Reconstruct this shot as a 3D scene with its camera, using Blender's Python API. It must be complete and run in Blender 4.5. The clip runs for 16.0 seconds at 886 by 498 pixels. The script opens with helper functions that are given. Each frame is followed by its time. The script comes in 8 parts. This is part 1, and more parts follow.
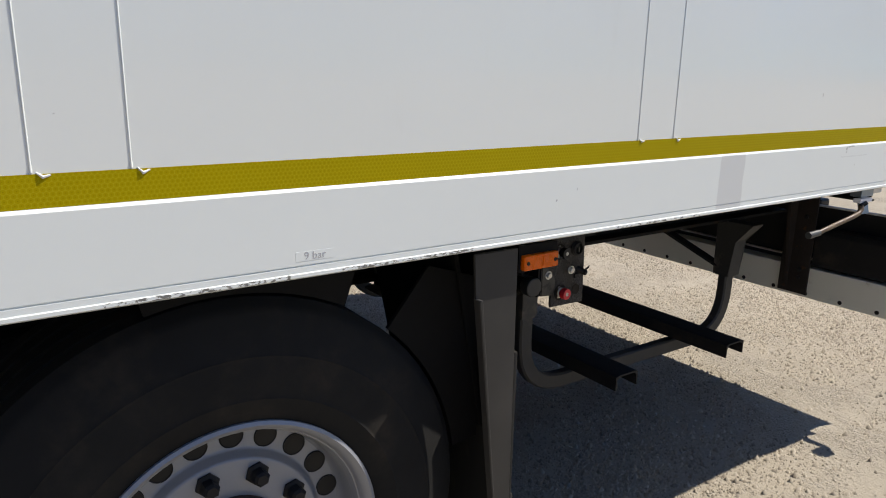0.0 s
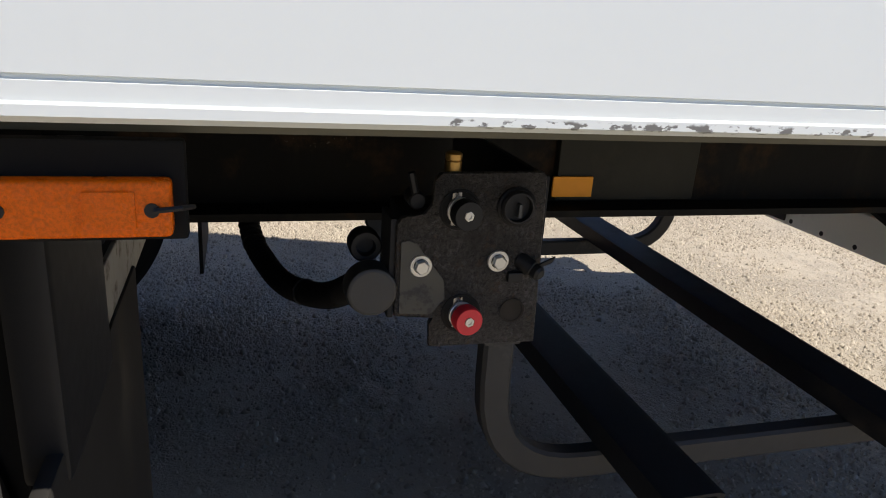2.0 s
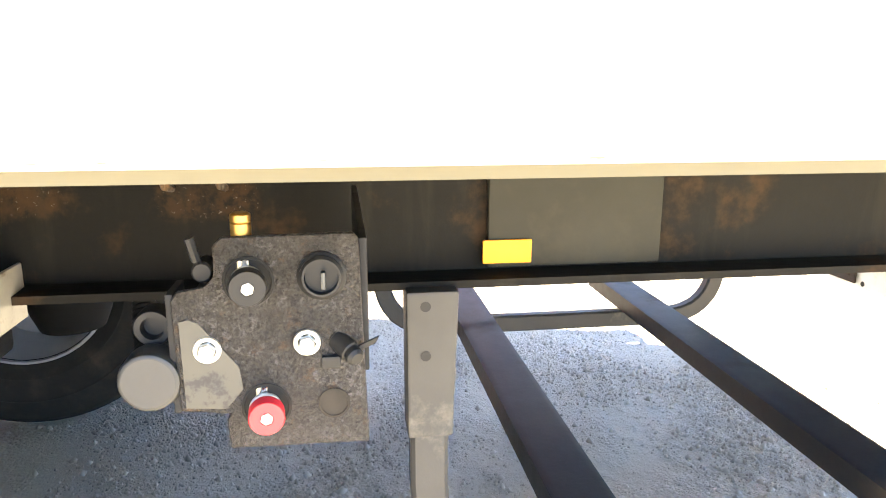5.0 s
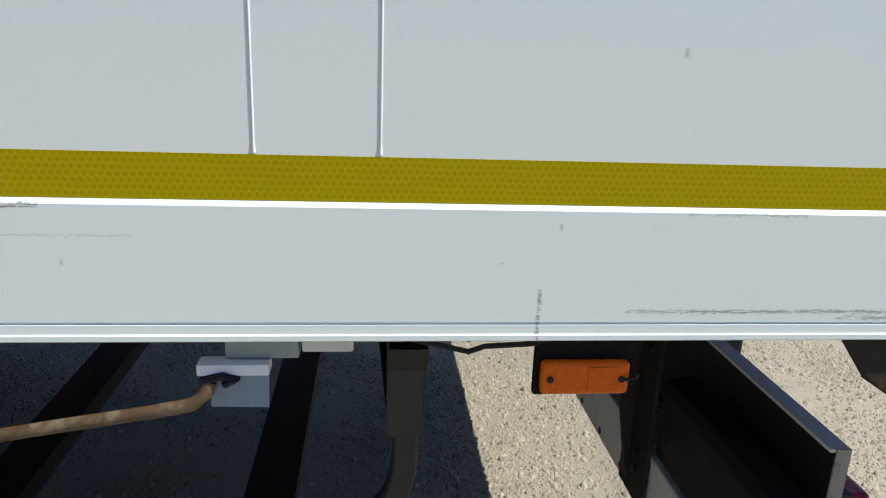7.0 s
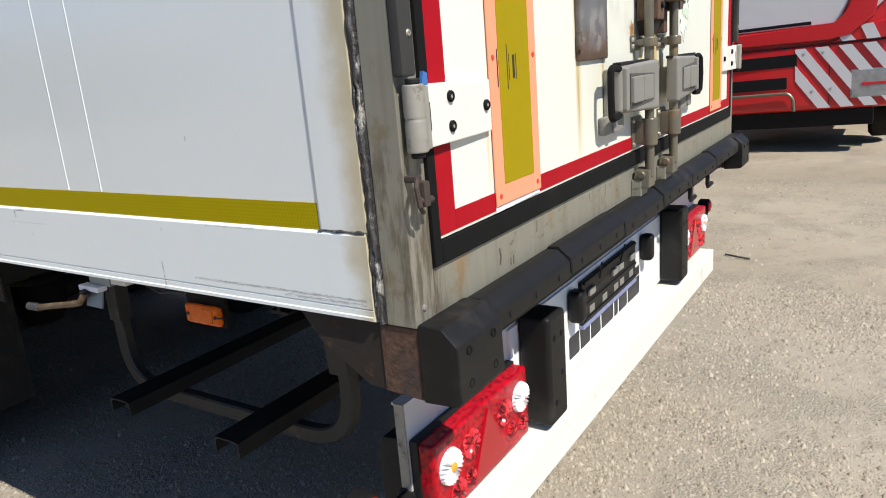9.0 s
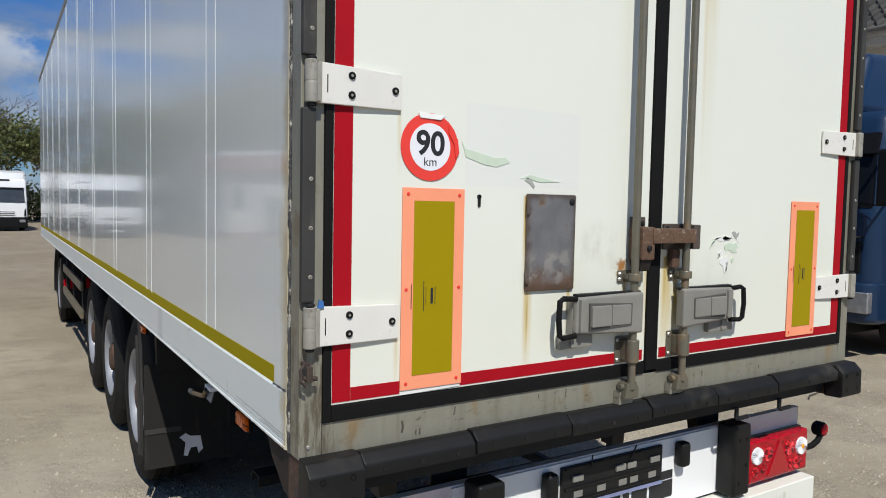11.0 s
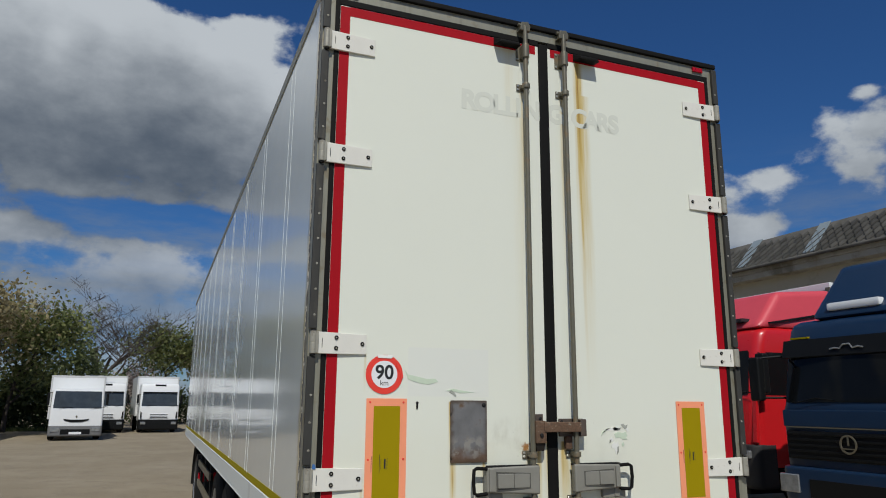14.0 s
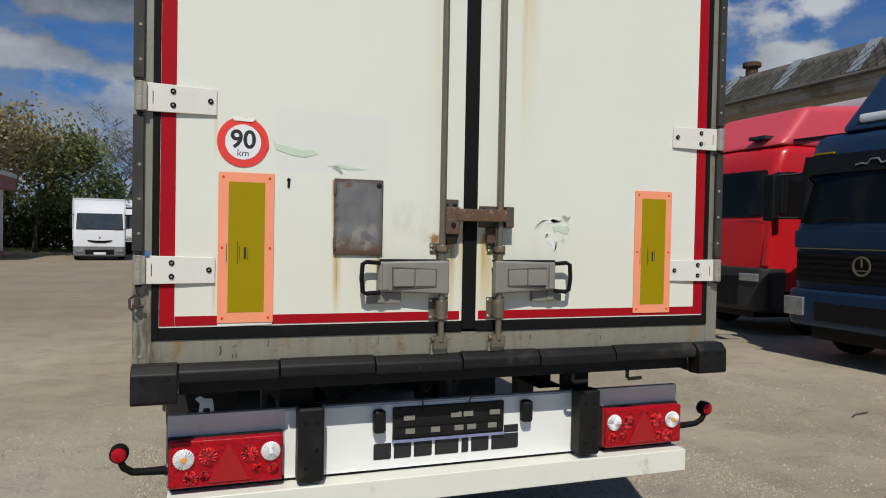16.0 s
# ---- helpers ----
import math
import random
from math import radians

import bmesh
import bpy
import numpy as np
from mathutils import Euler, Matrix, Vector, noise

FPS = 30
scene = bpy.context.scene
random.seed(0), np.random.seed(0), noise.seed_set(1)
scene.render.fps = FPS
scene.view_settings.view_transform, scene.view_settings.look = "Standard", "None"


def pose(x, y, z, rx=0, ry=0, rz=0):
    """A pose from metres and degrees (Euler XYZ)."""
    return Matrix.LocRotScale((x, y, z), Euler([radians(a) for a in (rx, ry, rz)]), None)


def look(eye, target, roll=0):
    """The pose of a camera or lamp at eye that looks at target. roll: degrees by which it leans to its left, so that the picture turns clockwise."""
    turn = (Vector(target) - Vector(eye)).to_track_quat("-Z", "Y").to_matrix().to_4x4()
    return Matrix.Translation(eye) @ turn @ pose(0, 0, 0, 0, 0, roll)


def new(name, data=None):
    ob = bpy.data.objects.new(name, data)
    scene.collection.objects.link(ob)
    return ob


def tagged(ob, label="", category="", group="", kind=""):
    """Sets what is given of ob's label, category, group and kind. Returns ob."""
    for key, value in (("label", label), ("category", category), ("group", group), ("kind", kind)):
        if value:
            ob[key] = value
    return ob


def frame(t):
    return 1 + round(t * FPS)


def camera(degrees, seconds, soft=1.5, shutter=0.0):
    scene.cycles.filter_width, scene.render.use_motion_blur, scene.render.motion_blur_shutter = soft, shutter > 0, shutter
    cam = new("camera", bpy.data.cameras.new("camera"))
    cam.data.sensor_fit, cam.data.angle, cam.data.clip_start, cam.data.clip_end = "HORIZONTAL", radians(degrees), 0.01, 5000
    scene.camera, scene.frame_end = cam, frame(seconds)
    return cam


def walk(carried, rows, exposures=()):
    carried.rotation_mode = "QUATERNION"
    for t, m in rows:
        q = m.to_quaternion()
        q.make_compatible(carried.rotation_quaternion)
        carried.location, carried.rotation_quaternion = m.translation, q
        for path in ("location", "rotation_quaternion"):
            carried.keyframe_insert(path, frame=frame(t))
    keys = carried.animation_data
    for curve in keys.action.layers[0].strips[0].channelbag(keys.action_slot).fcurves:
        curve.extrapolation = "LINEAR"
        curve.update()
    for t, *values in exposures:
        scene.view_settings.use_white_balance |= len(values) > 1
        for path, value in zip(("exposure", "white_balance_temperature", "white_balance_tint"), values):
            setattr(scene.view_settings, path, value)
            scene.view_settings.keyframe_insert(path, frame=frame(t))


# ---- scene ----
cam = camera(64.2, 16.0, soft=1.0)
PATH = [
    (0, (-2.426, 3.579, 1.462), (-0.837, 2.468, 0.973), 1.2),
    (0.5, (-2.397, 3.155, 1.431), (-0.719, 2.245, 0.835), 0.7),
    (1, (-2.338, 2.788, 1.41), (-0.591, 2.026, 0.804), 1.1),
    (1.5, (-2.061, 2.534, 1.308), (-0.272, 1.906, 0.672), 2.4),
    (2, (-1.718, 2.413, 1.17), (0.097, 1.867, 0.532), 4.0),
    (2.5, (-1.467, 2.329, 1.038), (0.434, 1.879, 0.613), 3.7),
    (3, (-1.308, 2.267, 0.999), (0.62, 1.891, 0.621), 5.2),
    (3.2, (-1.286, 2.264, 1.0), (0.638, 1.956, 0.551), 4.5),
    (5.3, (-1.729, 2.006, 1.191), (0.195, 1.72, 0.724), -0.6),
    (5.5, (-1.781, 1.904, 1.228), (0.129, 1.592, 0.723), -0.5),
    (5.6, (-1.807, 1.841, 1.241), (0.099, 1.504, 0.735), -0.6),
    (5.8, (-1.854, 1.688, 1.267), (0.043, 1.312, 0.759), -0.3),
    (6, (-1.895, 1.527, 1.322), (0.001, 1.142, 0.813), 1.8),
    (6.5, (-1.976, 1.173, 1.384), (-0.077, 0.821, 0.867), 1.2),
    (7, (-2.044, 0.85, 1.43), (-0.135, 0.653, 0.867), 2.2),
    (7.5, (-2.201, 0.506, 1.414), (-0.295, 0.497, 0.808), 2.6),
    (8, (-2.244, 0.086, 1.395), (-0.349, 0.337, 0.806), 2.3),
    (8.5, (-2.208, -0.335, 1.443), (-0.384, 0.278, 0.899), 1.1),
    (8.7, (-2.221, -0.479, 1.486), (-0.505, 0.374, 0.913), -2.6),
    (10.8, (-1.947, -1.583, 1.716), (-0.833, 0.069, 1.549), 0.9),
    (11, (-1.949, -1.717, 1.765), (-0.887, -0.026, 1.647), 1.1),
    (11.5, (-1.898, -2.006, 1.781), (-0.978, -0.232, 1.862), 2.1),
    (12, (-1.914, -2.388, 1.8), (-1.123, -0.57, 2.064), 3.4),
    (12.5, (-1.947, -2.694, 1.848), (-1.178, -0.885, 2.221), 3.3),
    (13, (-1.9, -2.982, 1.851), (-1.146, -1.192, 2.33), 1.5),
    (13.5, (-1.94, -3.193, 1.858), (-1.225, -1.405, 2.398), 0.2),
    (14, (-1.945, -3.365, 1.793), (-1.228, -1.548, 2.222), 0.4),
    (14.5, (-1.824, -3.347, 1.713), (-1.089, -1.512, 2.017), 0.3),
    (15, (-1.597, -3.221, 1.69), (-0.887, -1.356, 1.817), 1.3),
    (15.5, (-1.393, -2.988, 1.623), (-0.706, -1.11, 1.667), 1.1),
    (16, (-1.094, -2.782, 1.601), (-0.428, -0.896, 1.558), 1.1),
]
# stops by which the clip's camera brightens and darkens its picture
EXPOSURE = [(0, 0.46, 6650, 12), (0.5, 0.68, 6700, 13), (1.0, 0.72, 6700, 14), (1.5, 0.68, 6700, 13), (2.0, 0.82, 6700, 13), (2.5, 2.2, 7150, 14), (3.0, 3.3, 7600, 13), (3.2, 3.4, 7600, 13),
            (5.3, 4.7, 7500, 10), (5.6, 4.1, 7250, 10), (5.8, 3.1, 6800, 9), (6.0, 2.0, 6600, 9), (6.3, 1.05, 6450, 6), (6.5, 0.93, 6450, 7), (7.0, 0.44, 6300, 5), (7.5, 0.48, 6350, 5),
            (8.0, 0.52, 6450, 10), (8.5, 0.55, 6450, 11), (10.8, 0.10, 6200, 9), (12.0, -0.24, 6300, 8), (13.0, -0.34, 6330, 6), (13.5, -0.37, 6340, 6), (14.5, -0.34, 6360, 6.5), (15.0, -0.31, 6400, 7), (16.0, -0.22, 6450, 8)]
walk(cam, [(t, look(e, g, r)) for t, e, g, r in PATH], EXPOSURE)

# ---- light ----
SUN_TO = Vector((-0.24, -0.755, 1.0)).normalized()
sun_data = bpy.data.lights.new("sun", "SUN")
sun_data.energy, sun_data.angle, sun_data.color = 4.7, radians(0.5), (1.0, 0.95, 0.87)
sun = new("sun", sun_data)
sun.matrix_world = look(SUN_TO * 50, (0, 0, 0))


class Net:
    """A node tree with short calls."""

    def __init__(self, tree):
        self.t = tree
        tree.nodes.clear()

    def put(self, sock, v):
        if isinstance(v, bpy.types.NodeSocket):
            self.t.links.new(v, sock)
        elif v is not None:
            if sock.type == "RGBA" and len(v) == 3:
                v = (*v, 1)
            sock.default_value = v

    def n(self, kind, out=0, **kw):
        nd = self.t.nodes.new(kind)
        for k, v in kw.items():
            if k.startswith("i_"):
                key = k[2:]
                self.put(nd.inputs[int(key)] if key.isdigit() else nd.inputs[key.replace("_", " ")], v)
        return nd if out is None else nd.outputs[out]

    def m(self, op, a, b=None, c=None, clamp=False):
        nd = self.t.nodes.new("ShaderNodeMath")
        nd.operation, nd.use_clamp = op, clamp
        for k, v in enumerate((a, b, c)):
            self.put(nd.inputs[k], v)
        return nd.outputs[0]

    def mix(self, f, a, b):
        nd = self.t.nodes.new("ShaderNodeMix")
        nd.data_type = "RGBA"
        self.put(nd.inputs[0], f), self.put(nd.inputs[6], a), self.put(nd.inputs[7], b)
        return nd.outputs[2]

    def step(self, v, lo, hi, a=0.0, b=1.0):
        nd = self.t.nodes.new("ShaderNodeMapRange")
        nd.interpolation_type = "SMOOTHSTEP"
        for k, q in enumerate((v, lo, hi, a, b)):
            self.put(nd.inputs[k], q)
        return nd.outputs[0]

    def noise(self, vec, scale, detail=4.0, rough=0.55, out=0):
        nd = self.t.nodes.new("ShaderNodeTexNoise")
        self.put(nd.inputs["Vector"], vec)
        nd.inputs["Scale"].default_value, nd.inputs["Detail"].default_value, nd.inputs["Roughness"].default_value = scale, detail, rough
        return nd.outputs[out]

    def bump(self, h, strength, distance, normal=None):
        nd = self.t.nodes.new("ShaderNodeBump")
        nd.inputs["Strength"].default_value, nd.inputs["Distance"].default_value = strength, distance
        self.put(nd.inputs["Height"], h)
        if normal is not None:
            self.put(nd.inputs["Normal"], normal)
        return nd.outputs[0]

    def scaled(self, vec, sx, sy, sz):
        nd = self.t.nodes.new("ShaderNodeVectorMath")
        nd.operation = "MULTIPLY"
        self.put(nd.inputs[0], vec)
        nd.inputs[1].default_value = (sx, sy, sz)
        return nd.outputs[0]


world = bpy.data.worlds.new("world")
scene.world = world
world.use_nodes = True
w = Net(world.node_tree)
sky = w.n("ShaderNodeTexSky", None)
sky.sky_type, sky.sun_disc = "NISHITA", False
sky.sun_elevation = math.asin(SUN_TO.z)
sky.sun_rotation = math.atan2(SUN_TO.x, SUN_TO.y)
sky.air_density, sky.dust_density, sky.ozone_density = 1.0, 0.4, 3.0
gen = w.n("ShaderNodeTexCoord", "Generated")
sep = w.n("ShaderNodeSeparateXYZ", None, i_0=gen)


az = w.m("MULTIPLY", w.m("ARCTAN2", sep.outputs[0], sep.outputs[1]), 57.2958)
el = w.m("MULTIPLY", w.m("ARCSINE", sep.outputs[2]), 57.2958)


def lobe(up, a0, e0, ra, re):
    """A soft oval in the sky: its middle and half widths in degrees round from the trailer's length and up from the horizon."""
    p, q = w.m("DIVIDE", w.m("SUBTRACT", az, a0), ra), w.m("DIVIDE", w.m("SUBTRACT", up, e0), re)
    return w.step(w.m("SQRT", w.m("ADD", w.m("MULTIPLY", p, p), w.m("MULTIPLY", q, q))), 0.2, 1.3, 1.0, 0.0)


# one large flat-based heap over the yard with clear sky above it, banks below it and smaller heaps beside the hall
CLOUDS = [(-11, 23.0, 24, 9.5, 0.27), (4, 23.5, 9, 7.0, 0.12), (-3, 32.5, 13, 4.2, -0.32), (-8, 30.5, 3.5, 2.6, -0.16), (-9.5, 27.8, 0.9, 1.6, -0.10), (4.5, 27.5, 2.2, 2.0, 0.10), (-7.4, 28.8, 1.4, 1.6, 0.12), (-2, 13.4, 13, 1.5, -0.22), (-11, 12.0, 6, 2.0, 0.20), (1.0, 10.6, 6, 2.2, 0.11), (-5, 10.4, 10, 2.0, 0.10), (-5, 8.8, 11, 1.8, 0.15), (-3, 6.2, 13, 1.2, 0.08),
          (53, 17.5, 4.4, 3.6, 0.20), (58, 20, 4, 3, 0.16), (48, 16, 2.4, 1.5, 0.16), (46, 12.8, 3.4, 1.5, 0.15), (55, 30.4, 4, 1.5, 0.16), (54, 21.7, 1.3, 0.7, 0.12), (50, 25, 7, 3.2, -0.20), (46, 21, 4, 3, -0.16), (26, 32, 16, 16, -0.26)]


def heaps(rise):
    """Cloud thickness in the direction looked at, or some degrees above it."""
    up = w.t.nodes.new("ShaderNodeVectorMath")
    up.operation = "ADD"
    w.put(up.inputs[0], gen)
    up.inputs[1].default_value = (0, 0, radians(rise))
    d = w.noise(w.scaled(up.outputs[0], 3.0, 3.0, 4.6), 2.1, 10.0, 0.57)
    e = w.m("ADD", el, rise)
    for a0, e0, ra, re, amount in CLOUDS:
        d = w.m("ADD", d, w.m("MULTIPLY", lobe(e, a0, e0, ra, re), amount))
    return d


dens = heaps(0.0)
cover = w.m("MULTIPLY", w.step(dens, 0.515, 0.625), w.step(el, 7.0, 13.5, 0.62, 1.0))
lit = w.m("ADD", w.m("MULTIPLY", w.m("SUBTRACT", dens, heaps(3.0)), 1.1), 0.64)
lit = w.m("ADD", lit, w.m("MULTIPLY", w.m("SUBTRACT", w.noise(w.scaled(gen, 3, 3, 5), 3.4, 7.0, 0.55), 0.5), 0.85))
lit = w.m("SUBTRACT", lit, w.m("MULTIPLY", w.step(dens, 0.62, 0.90), 0.26))
lit = w.m("SUBTRACT", lit, w.step(el, 9.0, 14.5, 0.22, 0.0))
lit = w.m("ADD", lit, w.m("MULTIPLY", lobe(el, -6, 22, 26, 11), w.step(el, 14.0, 30.0, -0.66, 0.32)))
lit = w.m("ADD", lit, w.m("MULTIPLY", lobe(el, 7, 27, 7, 6), 0.38))
cloud = w.mix(w.step(lit, -0.25, 1.30), (0.21, 0.265, 0.36), (1.28, 1.33, 1.42))
tint = w.t.nodes.new("ShaderNodeVectorMath")
tint.operation = "MULTIPLY"
w.put(tint.inputs[0], sky.outputs[0])
tint.inputs[1].default_value = (0.49, 0.92, 1.50)
skyb = w.n("ShaderNodeBackground", 0, i_0=tint.outputs[0], i_1=0.053)
veil = w.m("MULTIPLY", w.step(w.noise(w.scaled(gen, 2.4, 2.4, 10.0), 2.2, 8.0, 0.6), 0.36, 0.66), w.step(el, 5.0, 21.0, 0.90, 0.0))
veilb = w.n("ShaderNodeBackground", 0, i_0=(0.62, 0.70, 0.80), i_1=0.40)
thin = w.n("ShaderNodeMixShader", 0, i_0=veil, i_1=skyb, i_2=veilb)
cloudb = w.n("ShaderNodeBackground", 0, i_0=cloud, i_1=0.50)
msh = w.n("ShaderNodeMixShader", 0, i_0=cover, i_1=thin, i_2=cloudb)
w.n("ShaderNodeOutputWorld", None, i_0=msh)

# ---- materials ----


def surface(name, col, rough=0.5, metal=0.0, var=0.10, scale=6.0, fine=0.0, fscale=120.0, bump=0.0, bscale=90.0, bdist=0.002,
            dirt=None, dirt_lo=0.55, dirt_hi=0.75, dirt_scale=5.0, coat=0.0, rvar=0.12, stretch=(1, 1, 1), spec=0.5, post=None):
    """A worn real surface: broad and fine colour change, uneven gloss, relief and an optional second colour in patches."""
    mat = bpy.data.materials.new(name)
    mat.use_nodes = True
    k = Net(mat.node_tree)
    co = k.n("ShaderNodeTexCoord", "Object")
    st = k.scaled(co, *stretch)
    n1 = k.noise(st, scale, 5.0)
    c = k.mix(n1, [v * (1 - var) for v in col], [min(1, v * (1 + var)) for v in col])
    if fine:
        n2 = k.noise(co, fscale, 3.0, 0.7)
        c = k.mix(k.step(n2, 0.35, 0.7), c, [v * (1 - fine) for v in col])
    rg = k.m("ADD", rough - rvar / 2, k.m("MULTIPLY", k.noise(st, scale * 3.1, 3.0), rvar))
    mt = metal
    if dirt:
        dm = k.step(k.noise(st, dirt_scale, 8.0, 0.65), dirt_lo, dirt_hi)
        c = k.mix(dm, c, dirt)
        rg = k.m("ADD", rg, k.m("MULTIPLY", dm, 0.3), clamp=True)
        if metal:
            mt = k.m("MULTIPLY", metal, k.m("SUBTRACT", 1.0, dm))
    if post:
        c, rg = post(k, co, c, rg)
    b = k.n("ShaderNodeBsdfPrincipled", None, i_Base_Color=c, i_Roughness=rg, i_Metallic=mt)
    b.inputs["Coat Weight"].default_value = coat
    b.inputs["Coat Roughness"].default_value = 0.06
    b.inputs["Specular IOR Level"].default_value = spec
    if bump:
        k.put(b.inputs["Normal"], k.bump(k.noise(co, bscale, 5.0, 0.65), bump, bdist))
    k.n("ShaderNodeOutputMaterial", None, i_0=b.outputs[0])
    return mat


def patch(k, co, x0, x1, z0, z1, soft=0.02, rag=0.03, rscale=30.0, axis=0):
    """A mask over a stretch of a wall, with ragged edges: axis 0 for the rear wall, 1 for the side wall."""
    s = k.n("ShaderNodeSeparateXYZ", None, i_0=co)
    nz = k.m("MULTIPLY", k.m("SUBTRACT", k.noise(co, rscale, 4.0), 0.5), rag * 2)
    h = k.m("ADD", s.outputs[axis], nz)
    v = k.m("ADD", s.outputs[2], nz)
    f = k.m("MULTIPLY", k.step(h, x0 - soft, x0 + soft), k.step(h, x1 - soft, x1 + soft, 1.0, 0.0))
    return k.m("MULTIPLY", f, k.m("MULTIPLY", k.step(v, z0 - soft, z0 + soft), k.step(v, z1 - soft, z1 + soft, 1.0, 0.0)))


def streak(k, co, xc, width, ztop, length, amount, axis=0):
    """A run of rust water that fades as it goes down."""
    s = k.n("ShaderNodeSeparateXYZ", None, i_0=co)
    wob = k.m("MULTIPLY", k.m("SUBTRACT", k.noise(k.scaled(co, 6, 6, 1.2), 1.0, 3.0), 0.5), width * 0.8)
    d = k.m("ABSOLUTE", k.m("SUBTRACT", k.m("ADD", s.outputs[axis], wob), xc))
    side = k.step(d, 0.0, width, 1.0, 0.0)
    fall = k.m("MULTIPLY", k.step(s.outputs[2], ztop - length, ztop - length * 0.1), k.step(s.outputs[2], ztop, ztop + 0.01, 1.0, 0.0))
    gr = k.step(k.noise(k.scaled(co, 70, 70, 3), 1.0, 3.0), 0.25, 0.75, 0.45, 1.0)
    return k.m("MULTIPLY", k.m("MULTIPLY", side, fall), k.m("MULTIPLY", gr, amount))


def door_wear(k, co, c, rg):
    rust = (0.25, 0.12, 0.028)
    for a in ((-0.572, 0.014, 1.80, 0.34, 0.9), (-0.560, 0.024, 1.515, 0.30, 1.0), (-0.390, 0.014, 1.515, 0.12, 0.7), (0.245, 0.040, 3.84, 1.6, 1.0), (0.245, 0.016, 3.84, 2.1, 1.0), (0.275, 0.05, 3.6, 1.9, 0.5), (-0.130, 0.028, 3.55, 1.1, 0.5), (0.128, 0.026, 3.55, 1.2, 0.55), (-0.130, 0.022, 1.52, 0.30, 0.9), (0.128, 0.022, 1.52, 0.30, 0.9), (-0.01, 0.05, 1.62, 0.40, 0.7), (-1.02, 0.012, 1.40, 0.16, 0.4), (1.02, 0.012, 1.40, 0.16, 0.4), (-1.02, 0.010, 2.03, 0.22, 0.35),
              (-0.215, 0.05, 3.84, 0.6, 0.20), (-0.075, 0.024, 1.60, 0.42, 1.0), (0.070, 0.022, 1.60, 0.40, 0.9), (-0.42, 0.16, 1.60, 0.5, 0.10), (0.03, 0.10, 1.62, 0.5, 0.30), (0.09, 0.02, 1.58, 0.34, 0.8),
              (-0.16, 0.05, 3.5, 2.2, 0.10), (0.10, 0.03, 1.5, 0.3, 0.35)):
        m = streak(k, co, *a)
        c = k.mix(k.m("MULTIPLY", m, 1.5, clamp=True), c, (0.52, 0.38, 0.11))
        c = k.mix(k.step(m, 0.40, 0.95, 0.0, 0.9), c, rust)
    smear = k.step(k.noise(k.scaled(co, 9, 9, 5), 1.0, 6.0, 0.6), 0.42, 0.72)
    for x0, x1, z0, z1, f in ((-0.34, -0.10, 1.55, 1.70, 0.34), (0.10, 0.22, 1.50, 1.63, 0.30), (-0.06, -0.03, 1.24, 1.60, 0.30), (0.20, 0.50, 1.50, 1.60, 0.12)):
        c = k.mix(k.m("MULTIPLY", k.m("MULTIPLY", patch(k, co, x0, x1, z0, z1, 0.05, 0.06, 12), smear), f), c, (0.28, 0.25, 0.19))
    fleck = k.m("MULTIPLY", patch(k, co, -0.5, 0.5, 1.24, 1.75, 0.2, 0.1, 5), k.step(k.noise(co, 85.0, 3.0), 0.735, 0.765))
    c = k.mix(k.m("MULTIPLY", fleck, 0.8), c, (0.16, 0.12, 0.08))
    spot = patch(k, co, -0.17, -0.13, 1.555, 1.595, 0.012, 0.03, 60)
    c = k.mix(spot, c, (0.30, 0.12, 0.02))
    c = k.mix(k.m("MULTIPLY", patch(k, co, -0.80, -0.36, 1.83, 2.07, 0.004, 0.0), 0.22), c, (0.62, 0.62, 0.66))
    low = patch(k, co, -1.3, 1.3, 1.20, 1.62, 0.15, 0.2, 7)
    c = k.mix(k.m("MULTIPLY", low, 0.12), c, (0.62, 0.56, 0.36))
    return c, rg


